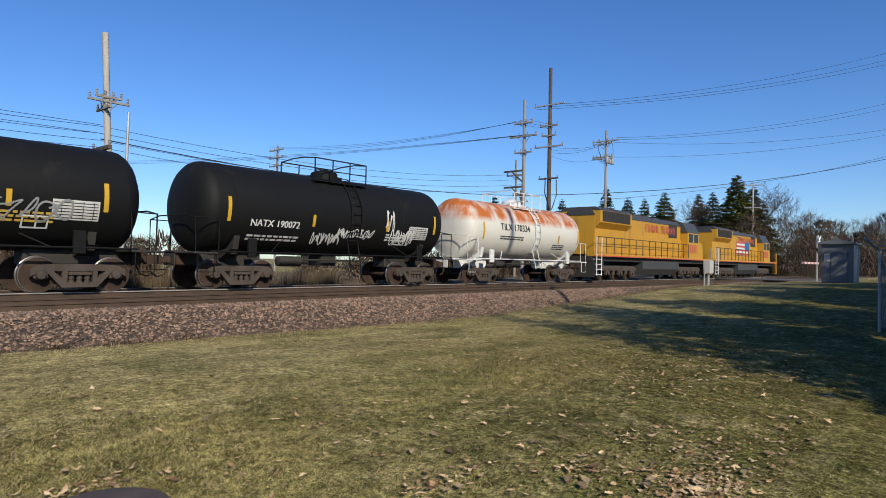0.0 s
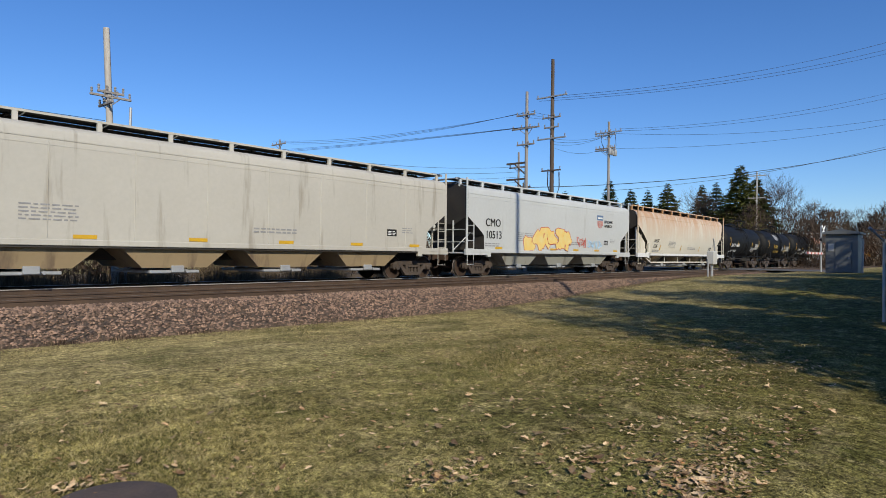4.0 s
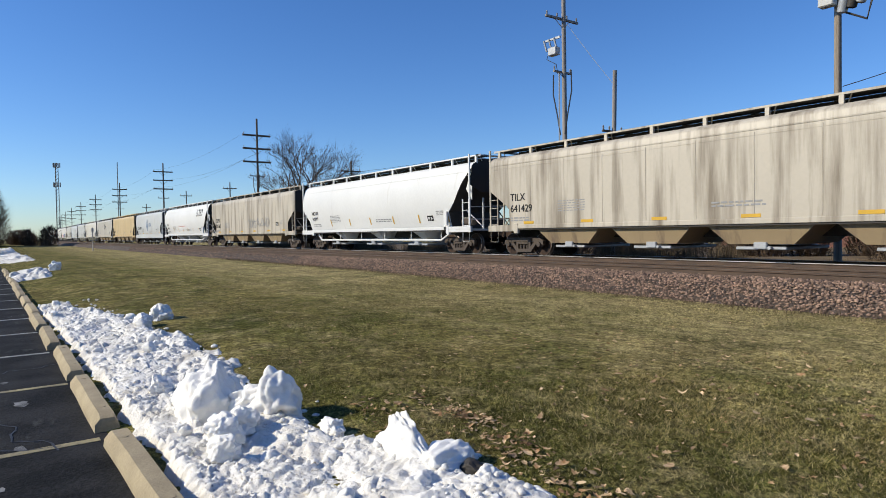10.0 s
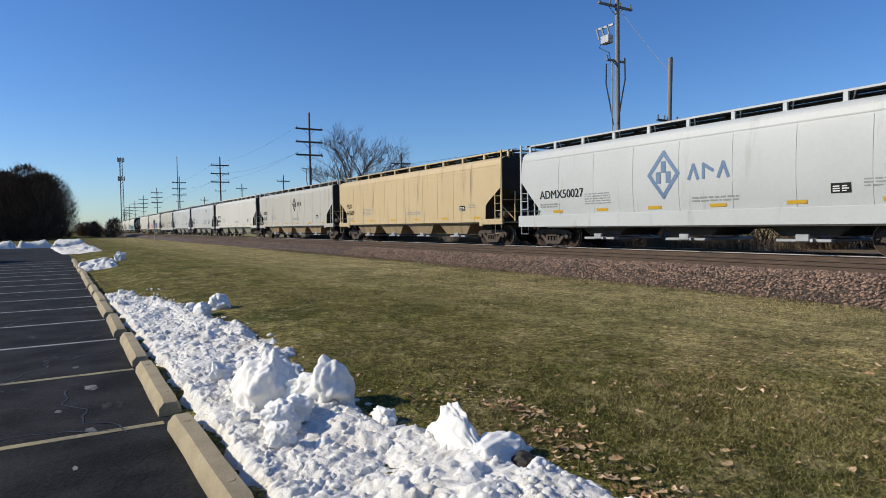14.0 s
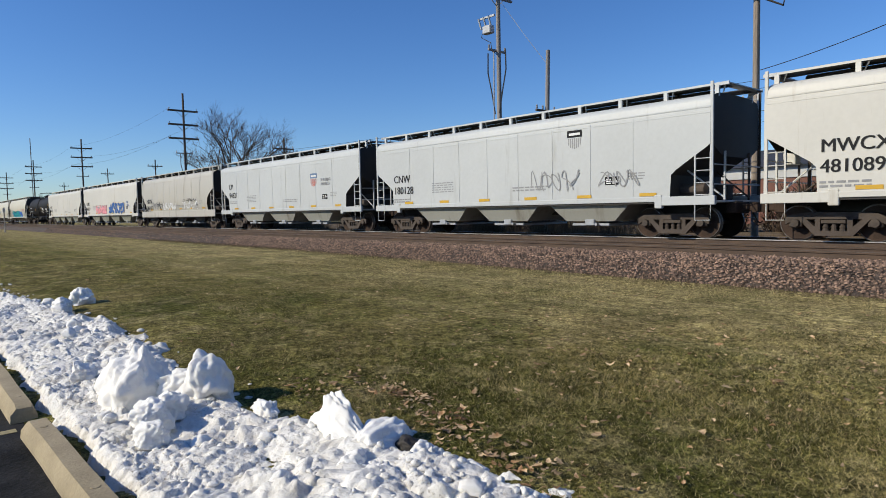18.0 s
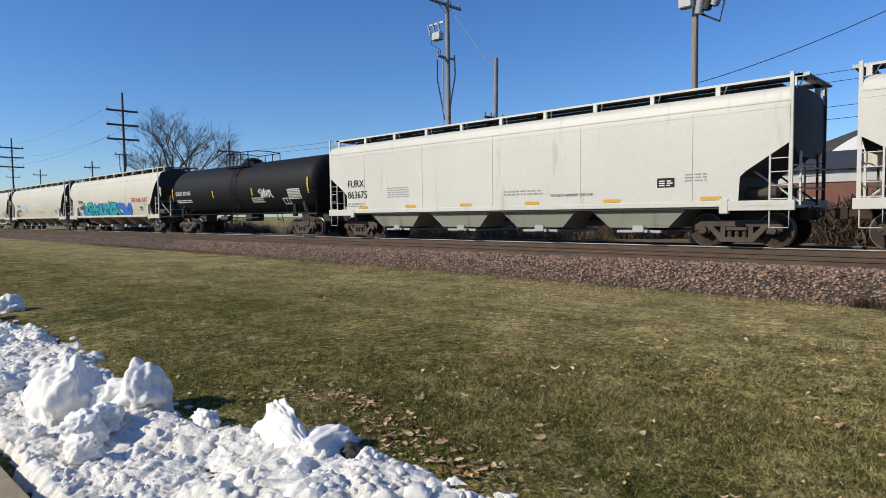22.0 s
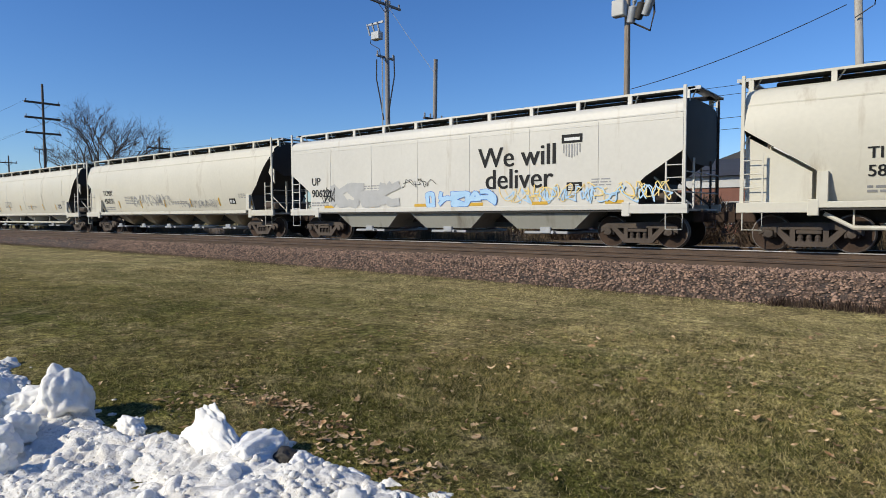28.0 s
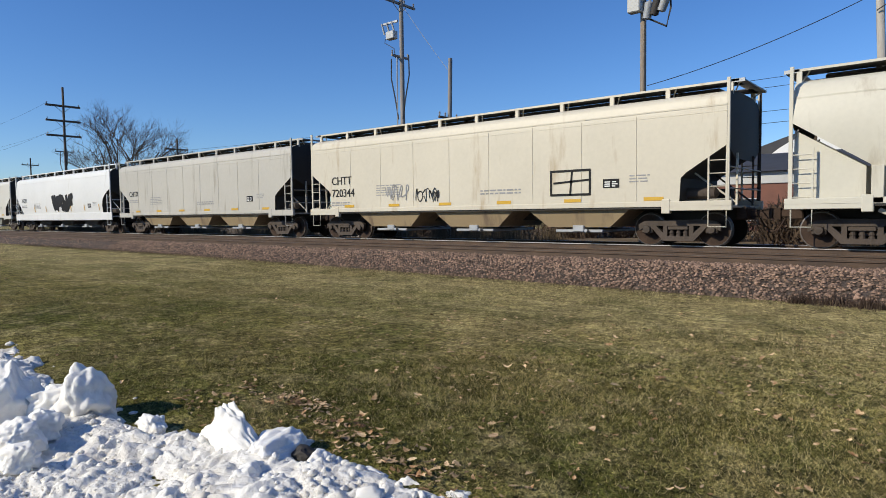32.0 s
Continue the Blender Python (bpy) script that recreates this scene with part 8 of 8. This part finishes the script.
# ---- level crossing ----
road = Build()
road.prism([(58, -80), (66, -80), (66, 13.2), (66, 90), (58, 90), (58, 13.2)], -0.02, 0.012, "z")
thing("road", "grey asphalt road over the level crossing", "road", kind="structure", data=road, material=M["road"])
bg = tagged(new("relay_bungalow"), "blue-grey metal relay cabinet with an overhanging roof", "cabinet")
part("body", Build().box(48.0, 50.0, 6.55, 8.35, 0.0, 2.62, 0.03), M["bungalow"], bg)
rf = Build()
rf.prism([(6.4, 2.62), (8.5, 2.62), (8.5, 2.74), (7.45, 2.95), (6.4, 2.74)], 47.8, 50.2, "x")
for y in (6.6, 7.45, 8.3):
    rf.lathe([(2.72, 0.06), (3.02, 0.06), (3.06, 0.02)], 8, "z", (47.95, y, 0))
part("roof", rf, M["bungalow"], bg)
dr = part("door", Build().box(47.95, 48.0, 6.9, 7.8, 0.15, 2.1, 0.01), M["bungalow"], bg)
part("handle", Build().box(47.92, 47.95, 7.0, 7.06, 1.0, 1.2), M["galv"], dr)
part("notice", Build().box(47.965, 47.99, 7.85, 8.2, 1.5, 2.0), M["fascia"], bg)
part("vent_pipe", Build().tube([(48.3, 6.35, 0.1), (48.25, 6.3, 2.3), (48.2, 6.45, 2.4)], 0.05, 6), M["galv"], bg)
sb = tagged(new("trackside_box"), "grey metal equipment box on a post", "equipment box")
part("post", Build().tube([(37.0, 12.0, -0.2), (37.0, 12.0, 1.0)], 0.07, 8), M["galv"], sb)
part("post", Build().tube([(36.65, 12.1, -0.2), (36.65, 12.1, 0.9)], 0.04, 6), M["galv"], sb)
part("box", Build().box(36.7, 37.3, 11.8, 12.2, 0.62, 1.35, 0.03), M["fascia"], sb)
part("conduit", Build().tube([(37.1, 11.9, 1.35), (37.0, 11.9, 1.9), (36.85, 11.9, 2.05)], 0.035, 6), M["galv"], sb)
cs = tagged(new("crossing_signal"), "railway crossing signal with striped gate arm", "crossing signal")
part("mast", Build().tube([(57.0, 10.2, 0), (57.0, 10.2, 3.6)], 0.07, 8), M["galv"], cs)
part("gate_arm", Build().box(51.0, 57.0, 10.05, 10.12, 1.35, 1.5), M["white_ink"], cs)
for k in range(5):
    part("gate_band", Build().box(51.3 + 1.2 * k, 51.8 + 1.2 * k, 10.04, 10.13, 1.345, 1.505), M["red_ink"], cs)
xb = Build()
xb.prism([(56.4, 3.05), (56.55, 2.95), (57.6, 3.55), (57.45, 3.65)], 10.0, 10.03, "y")
xb.prism([(57.45, 2.95), (57.6, 3.05), (56.55, 3.65), (56.4, 3.55)], 10.03, 10.06, "y")
part("crossbuck", xb, M["white_ink"], cs)
for s in (-1, 1):
    part("lamp_hood", Build().lathe([(0, 0.3), (0.05, 0.3), (0.06, 0.12), (0.2, 0.1)], 14, "y", (57 + s * 0.4, 10.0, 2.5)), M["black"], cs)
# fence with barbed top
fn = tagged(new("chain_fence"), "dark chain-link fence with barbed wire top", "fence")
for k in range(8):
    x, y = 19.7 + 2.6 * k, 2.2 - 0.6 * k
    part("post", Build().tube([(x, y, -0.7), (x, y, 1.45), (x - 0.25, y + 0.3, 1.8)], 0.04, 6), M["galv"], fn)
for k in range(3):
    part("barbed_wire", Build().tube([(19.7 - 0.08 * k, 2.2 + 0.1 * k, 1.5 + 0.12 * k), (37.9 - 0.08 * k, -2.0 + 0.1 * k, 1.5 + 0.12 * k)], 0.012, 4), M["galv"], fn)
ms = Build()
for k in range(150):
    u0 = k / 150
    for s in (-1, 1):
        u1 = u0 + s * 0.10
        a = (19.7 + 18.2 * u0, 2.2 - 4.2 * u0, -0.5)
        e = (19.7 + 18.2 * min(1, max(0, u1)), 2.2 - 4.2 * min(1, max(0, u1)), 1.4)
        ms.tube([a, e], 0.006, 3, caps=False)
tagged(part("mesh", ms, M["galv"], fn), kind="stuff")


# ---- parked cars ----
def sedan(x, y, turn, material, label, rack=False):
    root = tagged(new("car"), label, "car", "cars in the lot")
    b = Build()
    vs, m = [], 14
    for sx_, half, low, top_ in ((-2.33, 0.6, 0.45, 0.78), (-2.25, 0.8, 0.33, 0.92), (-1.9, 0.88, 0.27, 1.0), (-1.0, 0.9, 0.25, 0.97), (0.2, 0.9, 0.25, 0.95), (1.1, 0.89, 0.26, 0.94), (1.8, 0.86, 0.28, 0.84), (2.15, 0.76, 0.33, 0.74), (2.32, 0.5, 0.42, 0.62)):
        for k in range(m):
            a = 2 * math.pi * (k + 0.5) / m
            c_, d_ = math.cos(a), math.sin(a)
            vs.append((sx_, half * math.copysign(abs(c_) ** 0.55, c_), (low + top_) / 2 + (top_ - low) / 2 * math.copysign(abs(d_) ** 0.6, d_)))
    b.add(vs, [(i * m + k, i * m + (k + 1) % m, (i + 1) * m + (k + 1) % m, (i + 1) * m + k) for i in range(8) for k in range(m)] + [tuple(range(m))[::-1], tuple(range(8 * m, 9 * m))])
    part("body", b, material, root, smooth=50)
    c = Build()
    vs = [(-1.85, -0.80, 0.95), (1.15, -0.80, 0.92), (0.3, -0.62, 1.43), (-1.0, -0.62, 1.43), (-1.85, 0.80, 0.95), (1.15, 0.80, 0.92), (0.3, 0.62, 1.43), (-1.0, 0.62, 1.43)]
    c.add(vs, [(0, 1, 2, 3), (5, 4, 7, 6), (1, 5, 6, 2), (4, 0, 3, 7), (3, 2, 6, 7), (1, 0, 4, 5)])
    part("window", c, M["glass"], root, "dark tinted glasshouse")
    part("roof", Build().box(-1.05, 0.35, -0.63, 0.63, 1.42, 1.475, 0.025), material, root)
    for s in (-1, 1):
        for xx in (-1.4, 1.4):
            w = part("wheel", Build().lathe([(s * 0.72, 0.2), (s * 0.72, 0.33), (s * 0.9, 0.33), (s * 0.92, 0.22)], 18, "y", (xx, 0, 0.33)), M["tyre"], root)
            part("rim", Build().lathe([(s * 0.9, 0.22), (s * 0.925, 0.2)], 14, "y", (xx, 0, 0.33)), M["chrome"], w)
        part("headlight", Build().box(2.12, 2.27, min(s * 0.55, s * 0.82), max(s * 0.55, s * 0.82), 0.62, 0.76, 0.02), M["lamp"], root)
        part("mirror", Build().box(0.75, 0.9, min(s * 0.88, s * 1.05), max(s * 0.88, s * 1.05), 0.95, 1.08, 0.02), material, root)
    part("headlight_bulb", Build().lathe([(2.27, 0.07), (2.285, 0.05)], 10, "x", (0, -0.68, 0.69)), M["lit_lamp"], root, "switched-on headlamp")
    part("grille", Build().box(2.22, 2.3, -0.5, 0.5, 0.35, 0.6, 0.01), M["black"], root)
    part("number_plate", Build().box(2.29, 2.31, -0.15, 0.15, 0.44, 0.54), M["galv"], root)
    if rack:
        part("roof_rack", Build().box(-0.5, -0.3, -0.5, 0.5, 1.5, 1.56, 0.01), M["galv"], root)
    root.matrix_world = pose(x, y, LOT_Z, 0, 0, turn)


sedan(-46.8, -6.9, 8, M["car_blue"], "dark blue sedan with a roof rack", True)
sedan(-45.0, -4.0, -4, M["car_black"], "black sedan parked facing along the lot")


motions()
